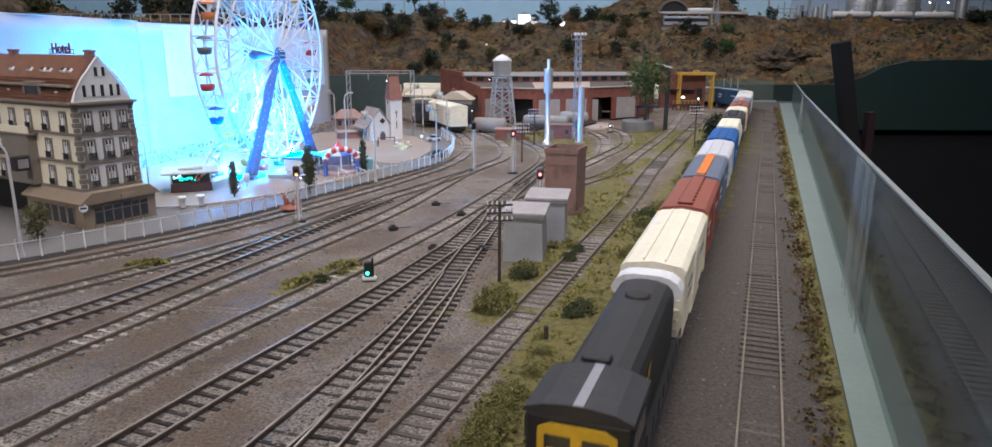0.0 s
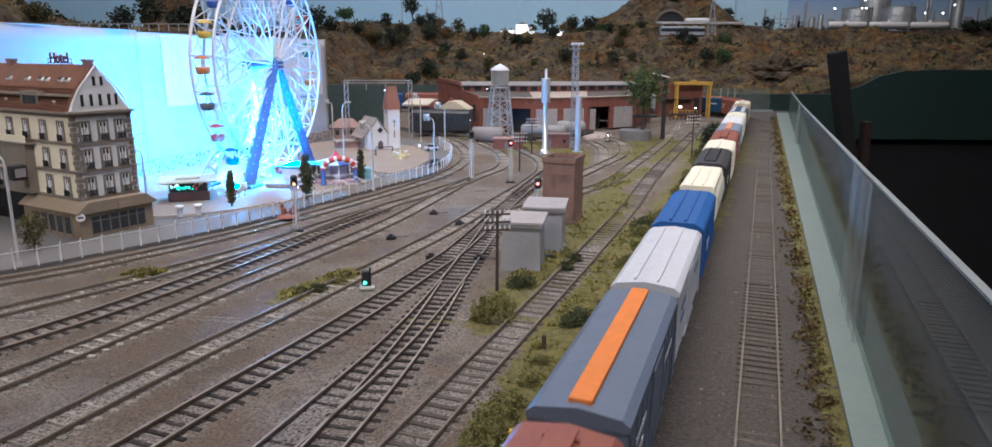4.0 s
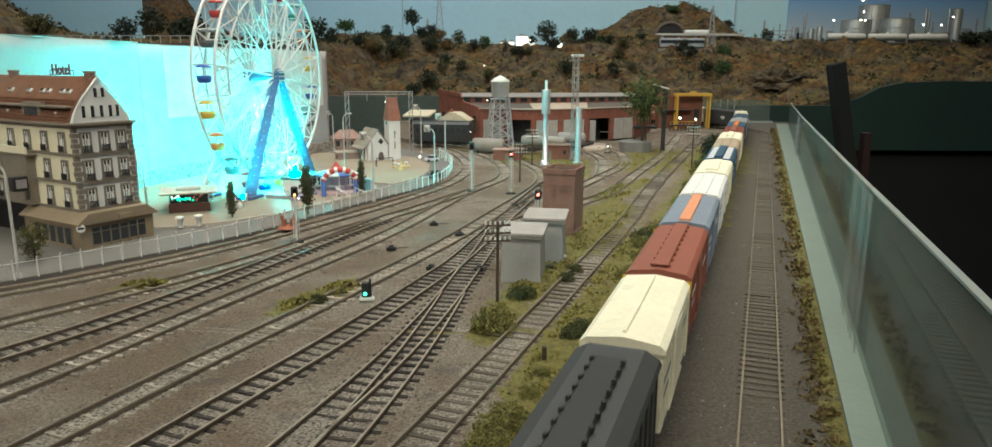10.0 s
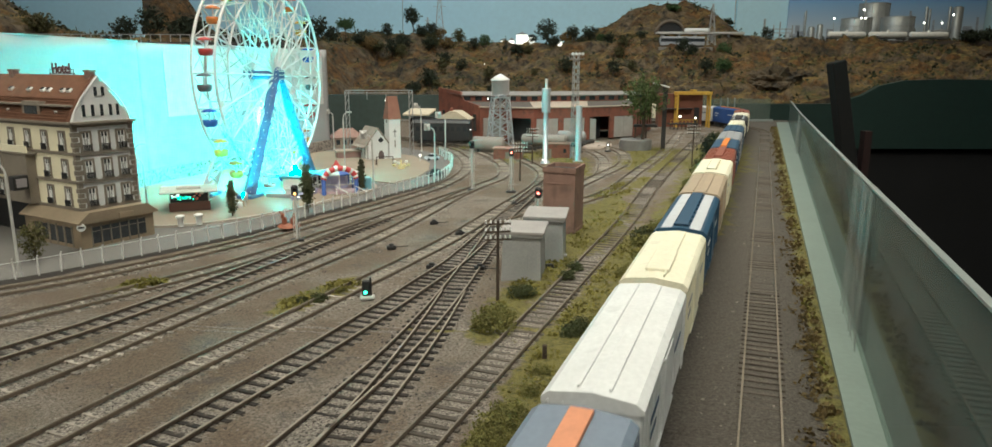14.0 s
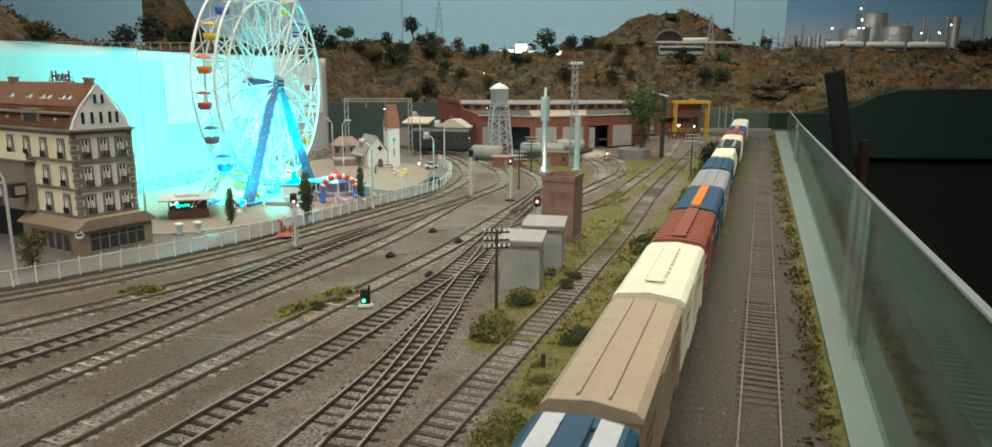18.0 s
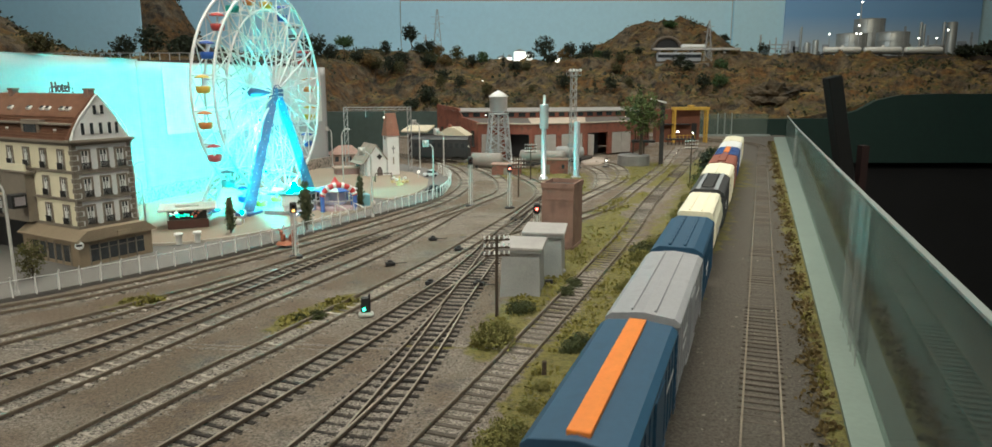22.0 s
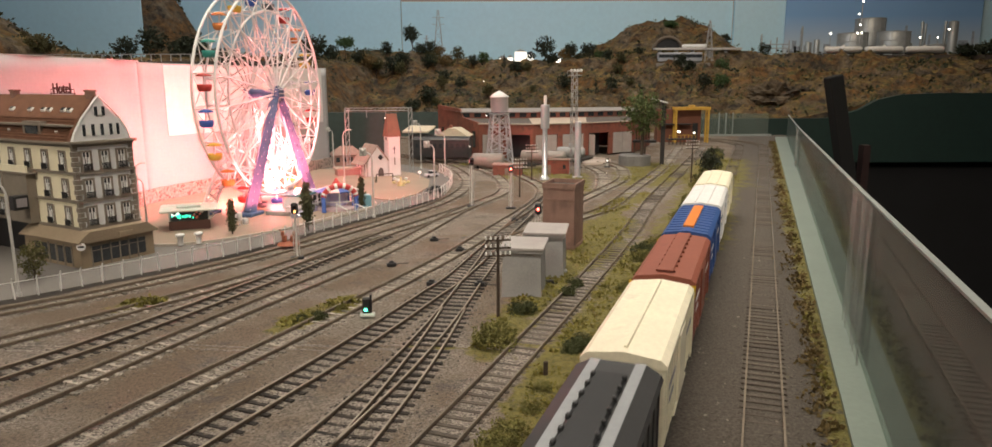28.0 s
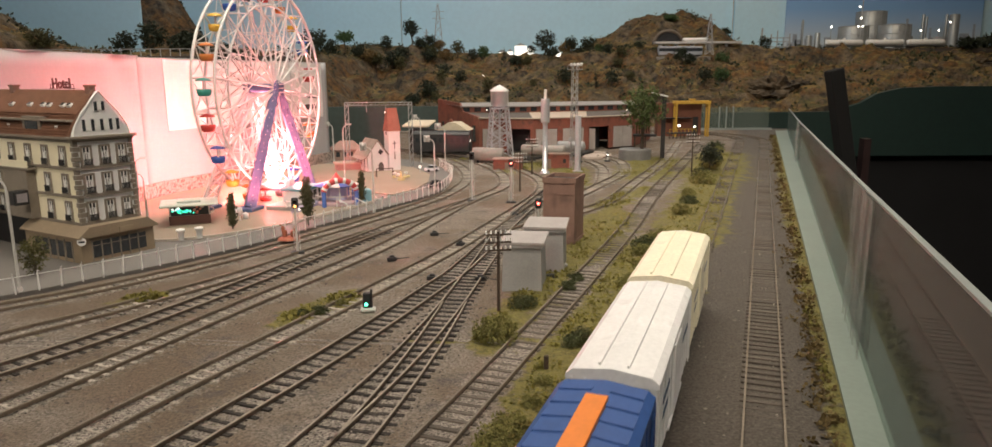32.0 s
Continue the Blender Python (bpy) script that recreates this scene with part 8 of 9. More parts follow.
def tree(x, y, z, h, r, material, rng, label, bare=0.35, group="trees on the hill", n=110, small=0.21):
    t = thing("tree", pose(x, y, z, 0, 0, rng.uniform(0, 360)), label, "tree", group)
    g = Geo().path([(0, 0, -0.002), (rng.uniform(-1, 1) * r * 0.15, 0, h * bare * 0.6), (0, rng.uniform(-1, 1) * r * 0.15, h * bare * 1.2)], max(0.0006, h * 0.022), 6)
    for i in range(5):
        a = rng.uniform(0, 6.283)
        g.tube((0, 0, h * bare), (r * 0.6 * math.cos(a), r * 0.6 * math.sin(a), h * rng.uniform(0.55, 0.85)), h * 0.012, h * 0.005, 5)
    part("trunk", g, BARK, t)
    part("crown", crown(Geo(), (0, 0, h * (1 + bare) / 2), max(r, h * (1 - bare) * 0.5), n, rng, h * (1 - bare) * 0.5 / max(r, h * (1 - bare) * 0.5), small), material, t)
    return t


def conifer(x, y, z, h, r, rng, label="dark slim conifer on the hillside"):
    t = thing("conifer", pose(x, y, z), label, "tree", "conifers")
    part("trunk", Geo().tube((0, 0, -0.002), (0, 0, h * 0.9), h * 0.02, h * 0.006, 6), BARK, t)
    g = Geo()
    for i in range(60):
        k = rng.random() ** 0.8
        a = rng.uniform(0, 6.283)
        rr = r * (1 - k) * rng.uniform(0.4, 1)
        spray(g, (rr * math.cos(a), rr * math.sin(a), h * (0.12 + 0.86 * k)), r * 0.5 * (1.15 - k), rng)
    part("crown", g, LEAFDARK, t)
    return t


def on_hill(px, depth=2.86):
    x = (px - 784) / 1141 * depth * 1.0
    return x, depth, hill_height(x, depth) - 0.004


rng = random.Random(11)
OLIVE, AUTUMN = mat("olive_foliage", (0.07, 0.065, 0.022), 0.85, 0, 0.5, 40, 500, 0.6, 0.001), mat("autumn_foliage", (0.17, 0.105, 0.035), 0.85, 0, 0.45, 40, 500, 0.6, 0.001)
for px, h, r, k, bare in ((505, 0.09, 0.05, 1, 0.1), (530, 0.06, 0.03, 1, 0.2), (552, 0.085, 0.036, 2, 0.55), (572, 0.05, 0.025, 1, 0.2), (600, 0.075, 0.027, 0, 0.4), (624, 0.075, 0.032, 1, 0.1), (640, 0.06, 0.03, 1, 0.15),
                          (655, 0.105, 0.032, 1, 0.35), (681, 0.07, 0.026, 1, 0.15), (707, 0.05, 0.025, 3, 0.15), (726, 0.065, 0.026, 0, 0.25), (749, 0.05, 0.022, 1, 0.2), (766, 0.055, 0.026, 2, 0.15),
                          (814, 0.035, 0.03, 1, 0.05), (838, 0.04, 0.022, 1, 0.2), (860, 0.10, 0.022, 1, 0.2), (893, 0.06, 0.033, 3, 0.25), (912, 0.04, 0.02, 1, 0.1), (925, 0.075, 0.03, 1, 0.2), (942, 0.045, 0.02, 2, 0.2),
                          (955, 0.05, 0.028, 1, 0.05), (972, 0.05, 0.022, 0, 0.3), (588, 0.05, 0.03, 3, 0.1), (696, 0.045, 0.024, 3, 0.15)):
    x, y, z = on_hill(px, 2.62 + 0.2 * rng.random())
    tree(x, y, z, h, r, (OLIVE, LEAFDARK, LEAFGREEN, AUTUMN)[k], rng, ("olive scrubby tree on the hill top", "dark green bushy tree on the hill top", "green umbrella-shaped pine on the hill top", "brown autumn tree on the hill top")[k], bare)
for i in range(34):
    x, y = rng.uniform(-0.95, 0.75), rng.uniform(2.3, 2.78)
    h = rng.uniform(0.03, 0.065)
    tree(x, y, hill_height(x, y) - 0.004, h, h * rng.uniform(0.35, 0.6), (OLIVE, LEAFDARK, LEAFDARK)[i % 3], rng, "small dark tree on the rocky slope", 0.2, "trees on the hill", 80, 0.24)
for px, d, h in ((797, 2.7, 0.055), (938, 2.45, 0.07), (815, 2.6, 0.04)):
    conifer(*on_hill(px, d), h, h * 0.18, rng)
for x, y, h, r, k in ((-1.0, 2.0, 0.07, 0.035, 1), (-0.9, 1.95, 0.09, 0.02, 1), (-0.85, 2.05, 0.06, 0.05, 1), (-0.72, 2.0, 0.08, 0.03, 1), (-0.95, 1.55, 0.05, 0.03, 0), (-0.85, 1.55, 0.045, 0.035, 1), (-0.78, 1.5, 0.04, 0.03, 0), (-1.15, 1.5, 0.05, 0.03, 1), (-0.62, 2.1, 0.09, 0.045, 1), (-0.68, 1.62, 0.04, 0.03, 0), (-1.05, 1.45, 0.04, 0.03, 0)):
    tree(x, y, hill_height(x, y) - 0.004, h, r, (OLIVE, LEAFDARK)[k], rng, "dark bushy tree on the rocky hill", 0.15)
for x, y, h, r in ((0.80, 2.62, 0.055, 0.028), (0.93, 3.02, 0.03, 0.02), (0.70, 3.0, 0.03, 0.03), (1.05, 2.9, 0.06, 0.022), (0.75, 2.45, 0.05, 0.03), (1.72, 2.7, 0.05, 0.04), (1.85, 2.75, 0.07, 0.06), (2.0, 2.7, 0.08, 0.06)):
    tree(x, y, hill_height(x, y) - 0.004, h, r, LEAFGREEN if x < 0.9 else LEAFDARK, rng, "dark bushy tree on the far plateau", 0.15)
tree(0.272, 1.352, GROUND, 0.142, 0.0155, mat("pine_green", (0.075, 0.105, 0.03), 0.85, 0, 0.45, 60, 500, 0.6, 0.001), rng, "tall wispy green pine beside the coaling tower", 0.40, "trees in the yard", 330, 0.11)
tree(0.345, 1.165, GROUND, 0.045, 0.020, LEAFDARK, rng, "dark sparse tree beside the main line", 0.3, "trees in the yard")
# slim trees of the fairground
for x, y, h, r in ((-0.267, 0.715, 0.036, 0.0052), (-0.1955, 0.735, 0.050, 0.0072), (-0.164, 0.868, 0.038, 0.0052)):
    t = thing("cypress", pose(x, y, 0.001), "slim dark green cypress by the fence", "tree", "cypresses of the fairground")
    part("trunk", Geo().tube((0, 0, 0), (0, 0, h * 0.5), 0.0009, 0.0005, 6), BARK, t)
    g = Geo()
    for i in range(150):
        k = rng.random()
        a = rng.uniform(0, 6.283)
        rr = r * math.sin(math.pi * min(1, 0.12 + k * 0.86)) ** 0.7 * rng.uniform(0.2, 0.8)
        spray(g, (rr * math.cos(a), rr * math.sin(a), h * (0.12 + 0.86 * k)), r * 0.5, rng, 8)
    g.lathe([(0.0002, h * 0.12), (r * 0.42, h * 0.22), (r * 0.62, h * 0.45), (r * 0.5, h * 0.72), (0.0003, h * 0.97)], 9)
    part("crown", g, mat("cypress_green", (0.075, 0.08, 0.035), 0.85, 0, 0.4, 60, 700, 0.5, 0.0006), t)
t = thing("round_shrub", pose(-0.360, 0.545, 0.001), "round olive shrub beside the hotel", "shrub")
part("leaves", crown(Geo(), (0, 0, 0.016), 0.0115, 200, rng, 1.35, 0.15), mat("olive_shrub", (0.10, 0.095, 0.03), 0.9, 0, 0.5, 90, 900, 0.7, 0.0008), t)
part("stem", Geo().tube((0, 0, -0.001), (0, 0, 0.015), 0.001, n=6), BARK, t)


def bush(x, y, r, material, label):
    t = thing("bush", pose(x, y, GROUND), label, "bush", "bushes of the yard")
    part("foliage", crown(Geo(), (0, 0, r * 0.4), r, 220, rng, 0.62, 0.13), material, t)
    return t


YARDBUSH = mat("mossy_bush", (0.17, 0.16, 0.045), 0.9, 0, 0.5, 90, 900, 0.7, 0.0008)
for x, y, r, k in ((-0.0016, 0.408, 0.0125, 0), (0.002, 0.420, 0.010, 0), (0.016, 0.467, 0.008, 1), (0.022, 0.474, 0.006, 1), (-0.004, 0.262, 0.0095, 0), (0.000, 0.277, 0.010, 0), (0.006, 0.292, 0.0085, 0), (-0.008, 0.248, 0.010, 0), (0.016, 0.318, 0.0055, 0), (0.024, 0.342, 0.005, 0),
                   (0.0485, 0.4008, 0.0085, 1), (0.043, 0.394, 0.006, 1), (0.095, 0.521, 0.006, 0), (0.102, 0.535, 0.0055, 0), (0.134, 0.630, 0.0125, 1), (0.127, 0.612, 0.010, 0), (0.142, 0.648, 0.010, 0), (0.118, 0.575, 0.006, 0),
                   (0.155, 0.675, 0.010, 0), (0.208, 0.80, 0.012, 0), (0.235, 0.87, 0.010, 1), (0.25, 0.93, 0.010, 0), (0.30, 1.04, 0.017, 0), (0.315, 1.10, 0.014, 1), (0.355, 1.20, 0.018, 0), (0.38, 1.27, 0.016, 1), (0.40, 1.33, 0.015, 0), (0.43, 1.42, 0.017, 0), (0.46, 1.52, 0.018, 1),
                   (0.052, 0.512, 0.006, 1), (0.060, 0.535, 0.006, 1), (-0.118, 0.458, 0.0055, 1), (-0.128, 0.452, 0.0045, 1), (-0.108, 0.478, 0.004, 0)):
    bush(x, y, r * 1.15, (YARDBUSH, LEAF)[k], ("mossy green clump beside the track", "dark green bush beside the track")[k])


def scatter(name, label, count, place, material, size, seed, squash=0.7, blades=0):
    r2 = random.Random(seed)
    g = Geo()
    k = 0
    while k < count:
        p = place(r2)
        if p is None:
            continue
        s = size(r2)
        if blades:
            spray(g, (p[0], p[1], p[2] + s * 0.35), s * 1.4, r2, blades)
        else:
            g.ico((p[0], p[1], p[2] + s * 0.2), s, sub=1, jit=0.5, squash=squash, rng=r2)
        k += 1
    return solid(name, g, material, label, "ground cover", "", "stuff")


def hill_spot(r2):
    x, y = r2.uniform(-1.6, 2.0), r2.uniform(1.1, 3.1)
    z = hill_height(x, y)
    if z < 0.03 or noise.noise((x * 5, y * 5, 7)) < r2.uniform(-0.35, 0.4):
        return None
    return x, y, z


def tuft_spot(r2):
    a, b, w = GRASS[r2.randrange(len(GRASS))]
    t = r2.random()
    x, y = a[0] + (b[0] - a[0]) * t + r2.uniform(-w, w) * 0.8, a[1] + (b[1] - a[1]) * t + r2.uniform(-w, w) * 0.4
    if x > 0.0437 + 0.3607 * y or noise.noise((x * 30, y * 30, 2)) < r2.uniform(-0.3, 0.3):
        return None
    return x, y, GROUND


ROCKFACE = mat("dark_rock_face", (0.085, 0.060, 0.034), 0.9, 0, 0.5, 14, 90, 0.9, 0.006, ((0.016, 0.013, 0.010), 22, 0.5, 0.85))
rk = random.Random(31)
for px, d, r, sq in ((1195, 2.42, 0.050, 0.75), (1222, 2.40, 0.062, 0.8), (1246, 2.43, 0.045, 0.7), (1130, 2.40, 0.045, 0.6), (1085, 2.38, 0.040, 0.7), (1530, 2.58, 0.050, 0.5), (1560, 2.55, 0.055, 0.55), (1010, 2.36, 0.040, 0.6), (880, 2.34, 0.045, 0.5), (690, 2.32, 0.04, 0.9), (640, 2.36, 0.05, 0.8), (560, 2.30, 0.05, 0.9)):
    x, y, z = on_hill(px, d)
    vs, fs = ICO[4]
    off = rk.uniform(0, 50)
    out = []
    for v in vs:
        k = r * (1 + 0.42 * noise.fractal((v[0] * 1.7 + off, v[1] * 1.7, v[2] * 2.6), 0.8, 2.2, 5) + 0.16 * (noise.ridged_multi_fractal((v[0] * 4 + off, v[1] * 4, v[2] * 5), 0.9, 2.1, 4, 0.9, 2.0) - 1.2))
        out.append((v[0] * k * 1.25, v[1] * k, v[2] * k * sq))
    solid("rock_outcrop", Geo().add(out, fs), ROCKFACE, "dark weathered rock outcrop in the hillside", "rock", "rock outcrops", at=pose(x, y, z - r * 0.5))
scatter("scrub", "dark olive scrub scattered on the hillside", 1500, hill_spot, LEAFDARK, lambda r: r.uniform(0.004, 0.013), 21, 0.7, 7)
scatter("scrub", "dry brown scrub scattered on the hillside", 1900, hill_spot, OLIVE, lambda r: r.uniform(0.003, 0.010), 22, 0.7, 6)
scatter("grass_tufts", "mossy yellow-green tufts along the tracks", 3600, tuft_spot, mat("moss_tufts", (0.19, 0.17, 0.04), 0.95, 0, 0.45, 90, 900, 0.7, 0.0006), lambda r: r.uniform(0.0010, 0.0030), 23, 0.5, 7)


def edge_spot(r2):
    y = 0.2 + 1.7 * r2.random() ** 1.6
    x = 0.0487 + 0.3607 * y - abs(r2.gauss(0, 0.006)) - 0.0045
    return (x, y, GROUND) if noise.noise((x * 40, y * 25, 5)) > r2.uniform(-0.5, 0.3) else None


scatter("moss", "brown-green moss clumps along the table edge", 1500, edge_spot, mat("brown_moss", (0.115, 0.080, 0.028), 0.95, 0, 0.5, 90, 900, 0.7, 0.0006), lambda r: r.uniform(0.0012, 0.0034), 24, 0.6, 7)


def pebble_spot(r2):
    x, y = r2.uniform(-0.5, 0.45), 0.2 + 1.3 * r2.random() ** 1.5
    return (x, y, GROUND) if x < plexi_x(y) - 0.045 else None


def ballast_spot(r2):
    line = TRACKLINES[r2.randrange(len(TRACKLINES))]
    p = line[r2.randrange(len(line))]
    if not 0.18 < p.y < 0.95 or p.x > 0.2 or p.x < -0.42:
        return None
    return p.x + r2.uniform(-0.022, 0.022), p.y + r2.uniform(-0.008, 0.008), GROUND


scatter("ballast_stones", "loose grey ballast stones along the tracks", 5200, ballast_spot, mat("ballast_stone", (0.22, 0.19, 0.165), 0.9, 0, 0.5, 120, 900, 0.3, 0.0003), lambda r: r.uniform(0.0003, 0.0007), 27, 0.7)
scatter("ballast_grit", "dark oily grit along the tracks", 3200, ballast_spot, mat("dark_grit", (0.05, 0.042, 0.036), 0.9, 0, 0.5), lambda r: r.uniform(0.0003, 0.0007), 28, 0.6)


def switch_motor(x, y, turn, label="small black switch motor beside the points"):
    t = thing("switch_motor", pose(x, y, GROUND, 0, 0, turn), label, "switch motor", "switch motors of the yard")
    part("box", Geo().rbox(-0.004, 0.004, -0.0022, 0.0022, 0, 0.0032, 0.0004).rbox(-0.002, 0.002, -0.0014, 0.0014, 0.003, 0.0048, 0.0003), DARK, t)
    part("rod", Geo().tube((0.004, 0, 0.0015), (0.015, 0, 0.0015), 0.0004, n=5), STEELDARK, t)


for x, y, a in ((-0.0129, 0.537, -10), (-0.050, 0.539, -8), (-0.034, 0.655, 10), (-0.062, 0.70, 15), (0.030, 0.62, 170), (-0.090, 0.60, 20), (0.02, 0.80, 30)):
    switch_motor(x, y, a)
t = thing("stump", pose(0.026, 0.362, GROUND), "short brown wooden marker stump in the grass", "stump")
part("post", Geo().rbox(-0.0012, 0.0012, -0.0012, 0.0012, 0, 0.0085, 0.0003), BARK, t)
t = thing("relay_box", pose(0.041, 0.540, GROUND, 0, 0, 20), "dark broken box lying beside the hut", "box")
part("box", Geo().rbox(-0.003, 0.003, -0.002, 0.002, 0, 0.004, 0.0004), DARK, t)
part("lid", Geo().rbox(-0.0032, 0.0032, -0.002, 0.002, 0, 0.0008, 0.0002, pose(0.004, 0, 0.001, 0, 25, 0)), DARK, t)
t = thing("water_post", pose(0.054, 0.576, GROUND), "small white post on a dark base", "post")
part("base", Geo().rbox(-0.004, 0.004, -0.003, 0.003, 0, 0.003, 0.0006), GREY, t)
part("pillar", Geo().lathe([(0.0012, 0.003), (0.0014, 0.007), (0.0007, 0.009), (0.0004, 0.0095)], 10), WHITEPAINT, t)
scatter("pebbles", "loose pale pebbles on the yard ground", 900, pebble_spot, mat("pebble", (0.26, 0.23, 0.2), 0.9, 0, 0.4), lambda r: r.uniform(0.0003, 0.0009), 25, 0.6)


# ---- far plateau: refinery, tank train, viaduct ----
def far(px, depth=2.86):
    return (px - 784) / 1141 * depth * 1.012


PZ = 0.252
PRINT = mat("printed_photo_sky", (0.20, 0.36, 0.62), 0.6, 0, 0.10, 2.5, 30, 0.05)
_n, _l = PRINT.node_tree.nodes, PRINT.node_tree.links
_tc, _sp, _mr, _mx = _n.new("ShaderNodeTexCoord"), _n.new("ShaderNodeSeparateXYZ"), _n.new("ShaderNodeMapRange"), _n.new("ShaderNodeMix")
_mx.data_type = "RGBA"
_mr.inputs[1].default_value, _mr.inputs[2].default_value = 0.27, 0.44
_mx.inputs[6].default_value, _mx.inputs[7].default_value = (0.56, 0.62, 0.64, 1), (0.22, 0.40, 0.66, 1)
_l.new(_tc.outputs["Object"], _sp.inputs[0]), _l.new(_sp.outputs["Z"], _mr.inputs[0]), _l.new(_mr.outputs[0], _mx.inputs[0])
_l.new(_mx.outputs[2], _n["Principled BSDF"].inputs["Base Color"])
panel = thing("refinery_photo_panel", Matrix(), "printed photo panel of a refinery under blue sky", "backdrop panel")
part("print", Geo().box(far(1229, 3.25), far(1530, 3.25), 3.305, 3.312, 0.2, 0.57), PRINT, panel)
pr = random.Random(5)
PRINTGREY = mat("printed_grey", (0.30, 0.33, 0.38), 0.6, 0, 0.3, 20, 90, 0.05)
for i in range(34):
    x, w, hh = far(pr.uniform(1236, 1524), 3.25), pr.uniform(0.004, 0.016), pr.uniform(0.02, 0.08) if i % 5 else pr.uniform(0.10, 0.15)
    w = w if hh < 0.1 else 0.005
    part("printed_tower", Geo().box(x - w, x + w, 3.3035, 3.3047, 0.24, 0.255 + hh), PRINTGREY, panel)
STEELTANK = mat("dull_steel_tank", (0.30, 0.31, 0.30), 0.45, 0.4, 0.15)


def storage_tank(px, depth, r, h, label="grey round refinery storage tank"):
    t = thing("storage_tank", pose(far(px, depth), depth, PZ - 0.006), label, "storage tank", "refinery tanks")
    part("shell", Geo().lathe([(r, 0), (r, h), (r * 0.95, h + 0.002), (r * 0.1, h + 0.006)], 24), STEELTANK, t)
    for z in (h * 0.33, h * 0.66, h):
        part("ring", Geo().lathe([(r, z - 0.001), (r + 0.001, z - 0.001), (r + 0.001, z + 0.001), (r, z + 0.001)], 24), GREY, t)
    for i in range(4):
        a = -0.6 + i * 0.4 - 1.57
        part("pipe", Geo().tube(((r + 0.001) * math.cos(a), (r + 0.001) * math.sin(a), 0), ((r + 0.001) * math.cos(a), (r + 0.001) * math.sin(a), h), 0.0008, n=5), GREY, t)
    return t


storage_tank(1325, 2.95, 0.056, 0.092)
storage_tank(1350, 3.15, 0.060, 0.165, "tall grey refinery storage tank")
storage_tank(1387, 2.95, 0.060, 0.098)
storage_tank(1454, 3.0, 0.033, 0.05)
for px, d, h, r in ((1248, 3.2, 0.14, 0.004), (1258, 3.2, 0.075, 0.012), (1271, 3.2, 0.085, 0.012), (1429, 3.15, 0.155, 0.006), (1434, 3.2, 0.15, 0.005), (1464, 3.2, 0.16, 0.006), (1476, 3.2, 0.16, 0.02), (1411, 3.2, 0.07, 0.012), (1446, 3.2, 0.06, 0.012), (1286, 3.2, 0.06, 0.01), (1187, 3.1, 0.10, 0.004)):
    t = solid("refinery_column", Geo().lathe([(r, 0), (r, h), (r * 0.6, h + 0.004)], 12), STEELTANK, "slim grey refinery column", "column", "refinery columns", at=pose(far(px, d), d, PZ - 0.01))
pm = thing("lamp_mast", pose(far(1336, 2.82), 2.82, PZ - 0.01), "tall refinery lamp mast with white lamps", "lamp mast")
part("pole", Geo().tube((0, 0, 0), (0, 0, 0.205), 0.002, n=6), GREY, pm)
for x, z in ((0, 0.205), (-0.012, 0.16), (-0.004, 0.12), (-0.012, 0.09), (0.004, 0.09)):
    part("lamp", Geo().ico((x, -0.003, z), 0.0032, sub=2, jit=0), LAMPWHITE, pm)
for px, z in ((1291, 0.33), (1427, 0.315), (1454, 0.315), (1470, 0.345)):
    lp = thing("plant_lamp", pose(far(px, 2.84), 2.84, PZ - 0.01), "small white lamp on a refinery post", "lamp", "refinery lamps")
    part("post", Geo().tube((0, 0, 0), (0, 0, z - PZ), 0.001, n=5), GREY, lp)
    part("bulb", Geo().ico((0, 0, z - PZ + 0.012), 0.0032, sub=2, jit=0), LAMPWHITE, lp)
fr = thing("pipe_frame", pose(far(1210, 3.0), 3.0, PZ - 0.008), "grey steel pipe rack of the refinery", "pipe rack")
for i in range(5):
    part("post", Geo().box(-0.05 + i * 0.025, -0.047 + i * 0.025, -0.002, 0.002, 0, 0.06 + 0.012 * (i % 3)), GREY, fr)
for z in (0.02, 0.04, 0.055):
    part("beam", Geo().box(-0.055, 0.055, -0.001, 0.001, z, z + 0.003), GREY, fr)
for i, px in enumerate((1312, 1374, 1436)):
    t = tank_car(far(px, 2.76), 2.76, 0, (0.66, 0.64, 0.6), "white tank car on the plateau track", 0.14, 0.0115)
    t.location.z = PZ - 0.004
part_line = thing("plateau_track", Matrix(), "narrow plateau track bed", "railway track", "", "structure")
part("track_bed", Geo().box(far(1230, 2.76), far(1560, 2.76), 2.735, 2.785, PZ - 0.05, PZ - 0.004), mat("dark_track_bed", (0.07, 0.055, 0.045), 0.9), part_line)
vd = thing("viaduct", pose(far(1085, 2.72), 2.72, 0.215), "pale two-level viaduct with a white train below", "viaduct")
part("upper_deck", Geo().rbox(-0.145, 0.17, -0.02, 0.02, 0.052, 0.060, 0.001), mat("pale_concrete", (0.45, 0.43, 0.4), 0.75), vd)
for i in range(5):
    part("pier", Geo().rbox(-0.13 + i * 0.06, -0.12 + i * 0.06, -0.01, 0.01, 0.002, 0.052, 0.001), GREY, vd)
part("lower_deck", Geo().rbox(-0.145, 0.05, -0.045, 0.02, -0.02, 0.006, 0.001), mat("dull_deck", (0.2, 0.18, 0.16), 0.8), vd)
wt = thing("white_train", pose(far(1066, 2.69), 2.69, 0.2215), "white and silver passenger train on the viaduct", "passenger train")
part("body", Geo().rbox(-0.085, 0.075, -0.012, 0.012, 0.004, 0.036, 0.003), mat("silver_white_train", (0.34, 0.35, 0.38), 0.4), wt)
part("window_band", Geo().box(-0.083, 0.073, -0.0124, -0.012, 0.018, 0.029), WINGLASS, wt)
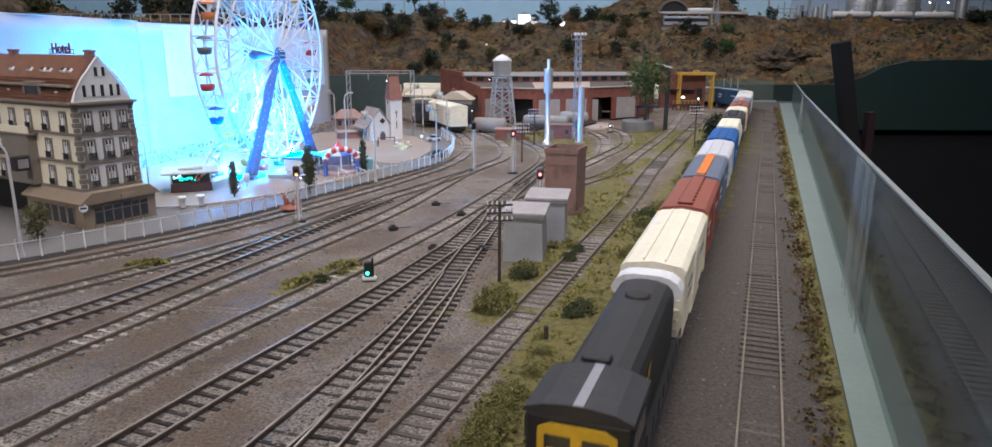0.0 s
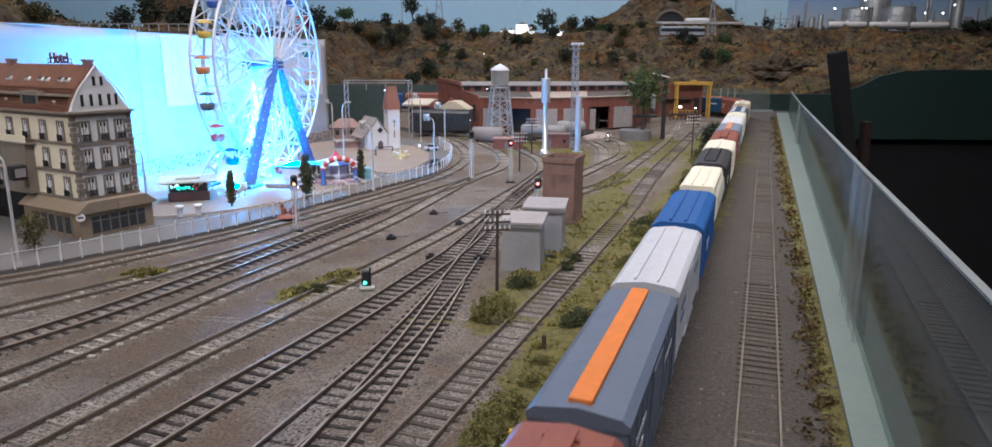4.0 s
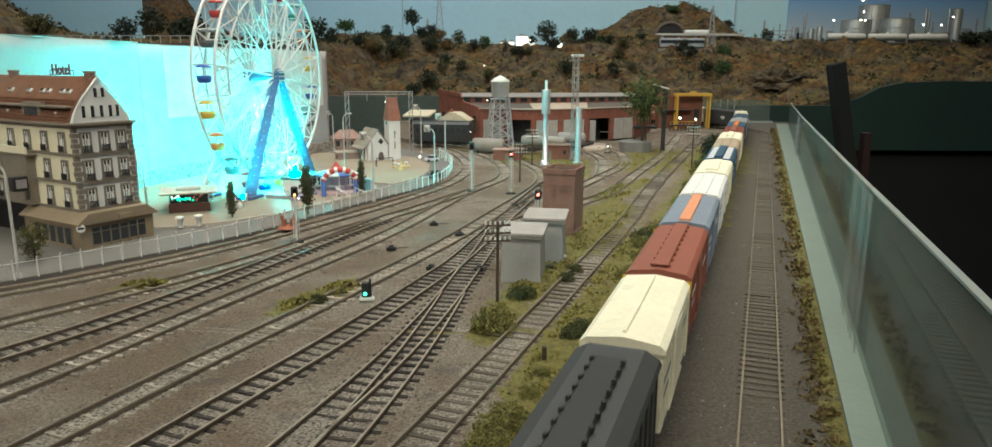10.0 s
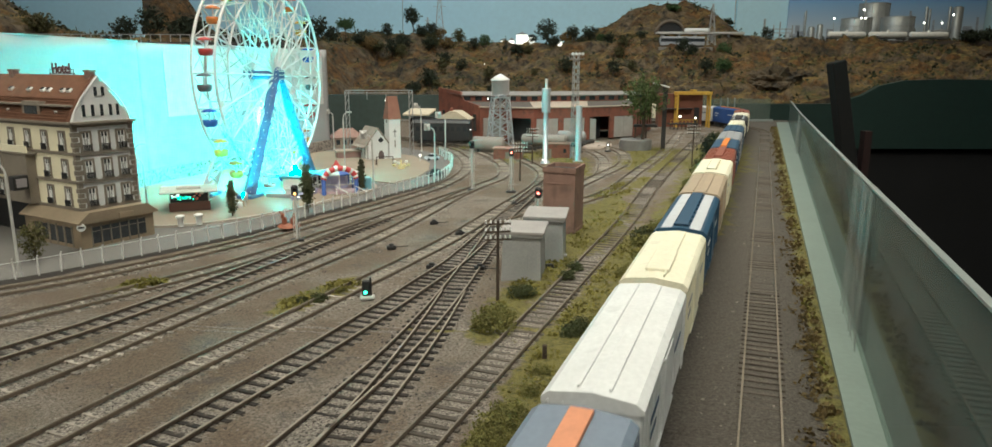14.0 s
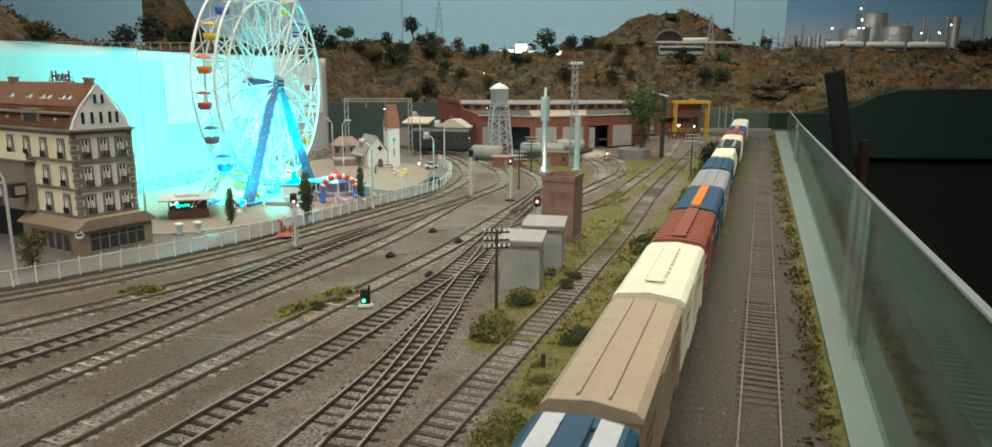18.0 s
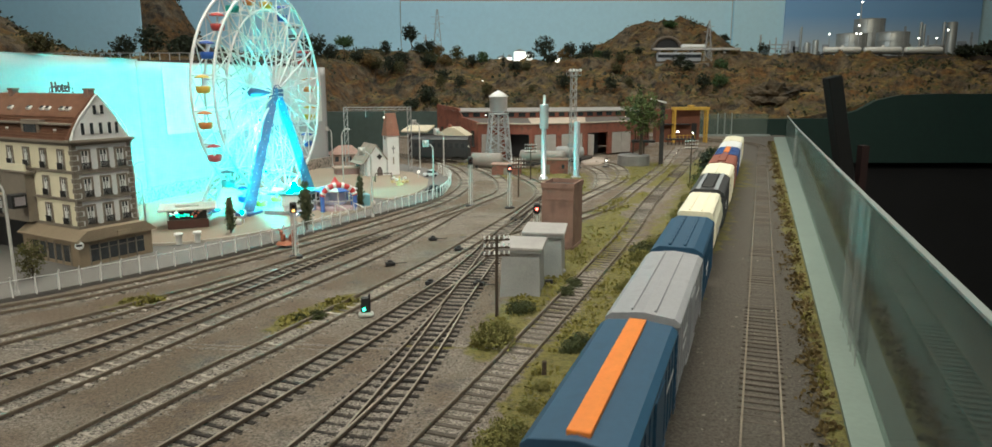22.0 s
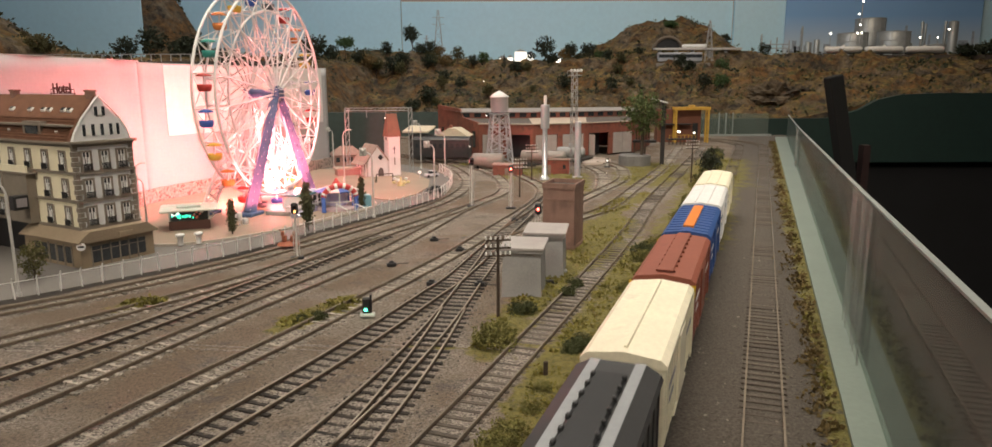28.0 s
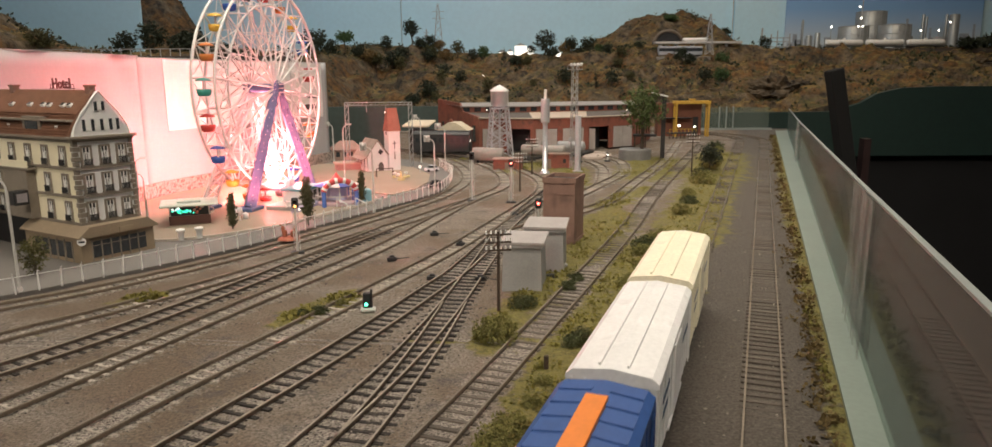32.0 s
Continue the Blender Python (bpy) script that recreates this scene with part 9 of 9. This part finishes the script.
wt2 = solid("white_coach", Geo().rbox(-0.06, 0.03, -0.012, 0.012, 0.0, 0.013, 0.004), WHITEPAINT, "white coach on the viaduct top", "coach", at=pose(far(1092, 2.72), 2.72, 0.275))
tp = thing("tunnel_portal", pose(far(1040, 2.82), 2.80, 0.266), "arched stone tunnel portal in the hill", "tunnel portal")
arch_pts = [(0.052 * math.cos(a), 0.004 + 0.046 * math.sin(a)) for a in np.linspace(0, math.pi, 14)]
part("ring", Geo().path([(x, -0.04, z) for x, z in arch_pts], 0.006, 8), mat("portal_stone", (0.13, 0.10, 0.075), 0.8), tp)
part("dark_mouth", Geo().prism(arch_pts[::-1], -0.038, 0.0), DARK, tp)


def pylon(x, y, z, h, label="grey lattice power pylon"):
    t = thing("pylon", pose(x, y, z), label, "pylon", "pylons")
    for sx in (-1, 1):
        for sy in (-1, 1):
            part("leg", Geo().tube((sx * h * 0.10, sy * h * 0.06, 0), (sx * h * 0.012, sy * h * 0.01, h), 0.0012, 0.0009, 5), GREY, t)
    for i in range(7):
        z0, z1 = h * i / 7, h * (i + 1) / 7
        w0, w1 = h * (0.10 - 0.0126 * i), h * (0.10 - 0.0126 * (i + 1))
        part("brace", Geo().tube((-w0, -w0 * 0.6, z0), (w1, -w1 * 0.6, z1), 0.0007, n=4), GREY, t)
        part("brace", Geo().tube((w0, -w0 * 0.6, z0), (-w1, -w1 * 0.6, z1), 0.0007, n=4), GREY, t)
    for z2 in (0.72, 0.85):
        part("arm", Geo().box(-h * 0.12, h * 0.12, -0.001, 0.001, h * z2, h * z2 + 0.0015), GREY, t)
    return t


pylon(far(697, 2.95), 2.95, 0.235, 0.20)
pylon(far(1108, 2.62), 2.62, 0.225, 0.14)
pylon(far(679, 2.9), 2.9, 0.25, 0.085, "small dark lattice pylon")
hv = random.Random(8)
# light falling on the houses is put in as glow of the whole walls
LIT = glow("glowing_wall_white", (1, 0.95, 0.85), 1.6)
for px, w, h in ((795, 0.022, 0.012), (822, 0.034, 0.022), (836, 0.022, 0.016), (806, 0.016, 0.009), (880, 0.014, 0.009)):
    x, y, z = on_hill(px, 2.8)
    w, h, z = w * 1.25, h * 1.4, z + 0.009
    t = thing("lit_house", pose(x, y, z), "small brightly lit white house on the hill", "house", "lit houses on the hill")
    part("wall_body", Geo().box(-w / 2, w / 2, -0.008, 0.008, -0.02, h), LIT, t, "glowing white walls")
    part("roof", Geo().prism([(-w / 2 - 0.002, h), (w / 2 + 0.002, h), (0, h + 0.010)][::-1], -0.009, 0.009), GREY, t)
for px, z in ((765, 0.26),):
    solid("lamp_bead", Geo().ico((0, 0, 0), 0.0015, sub=2, jit=0), LAMPWHITE, "tiny white lamp on the hill", "lamp", "hill lamps", at=pose(far(px, 2.6), 2.6, hill_height(far(px, 2.6), 2.6) + 0.006))
# retaining road with bridge above the fairground
rb = thing("upper_road", Matrix(), "dark upper road bridge with a railing on the hill", "bridge")
part("deck", Geo().box(-1.35, -0.42, 1.50, 1.54, 0.186, 0.196), mat("dark_bridge", (0.06, 0.055, 0.055), 0.8), rb)
for i in range(46):
    x = -1.34 + i * 0.02
    part("rail_post", Geo().box(x, x + 0.0016, 1.50, 1.5016, 0.196, 0.210), GREY, rb)
part("rail_bar", Geo().box(-1.35, -0.42, 1.4995, 1.501, 0.2095, 0.2112), GREY, rb)


def motions():
    move_train()
    move_wheel()
    move_caps()
    move_leaving()


motions()
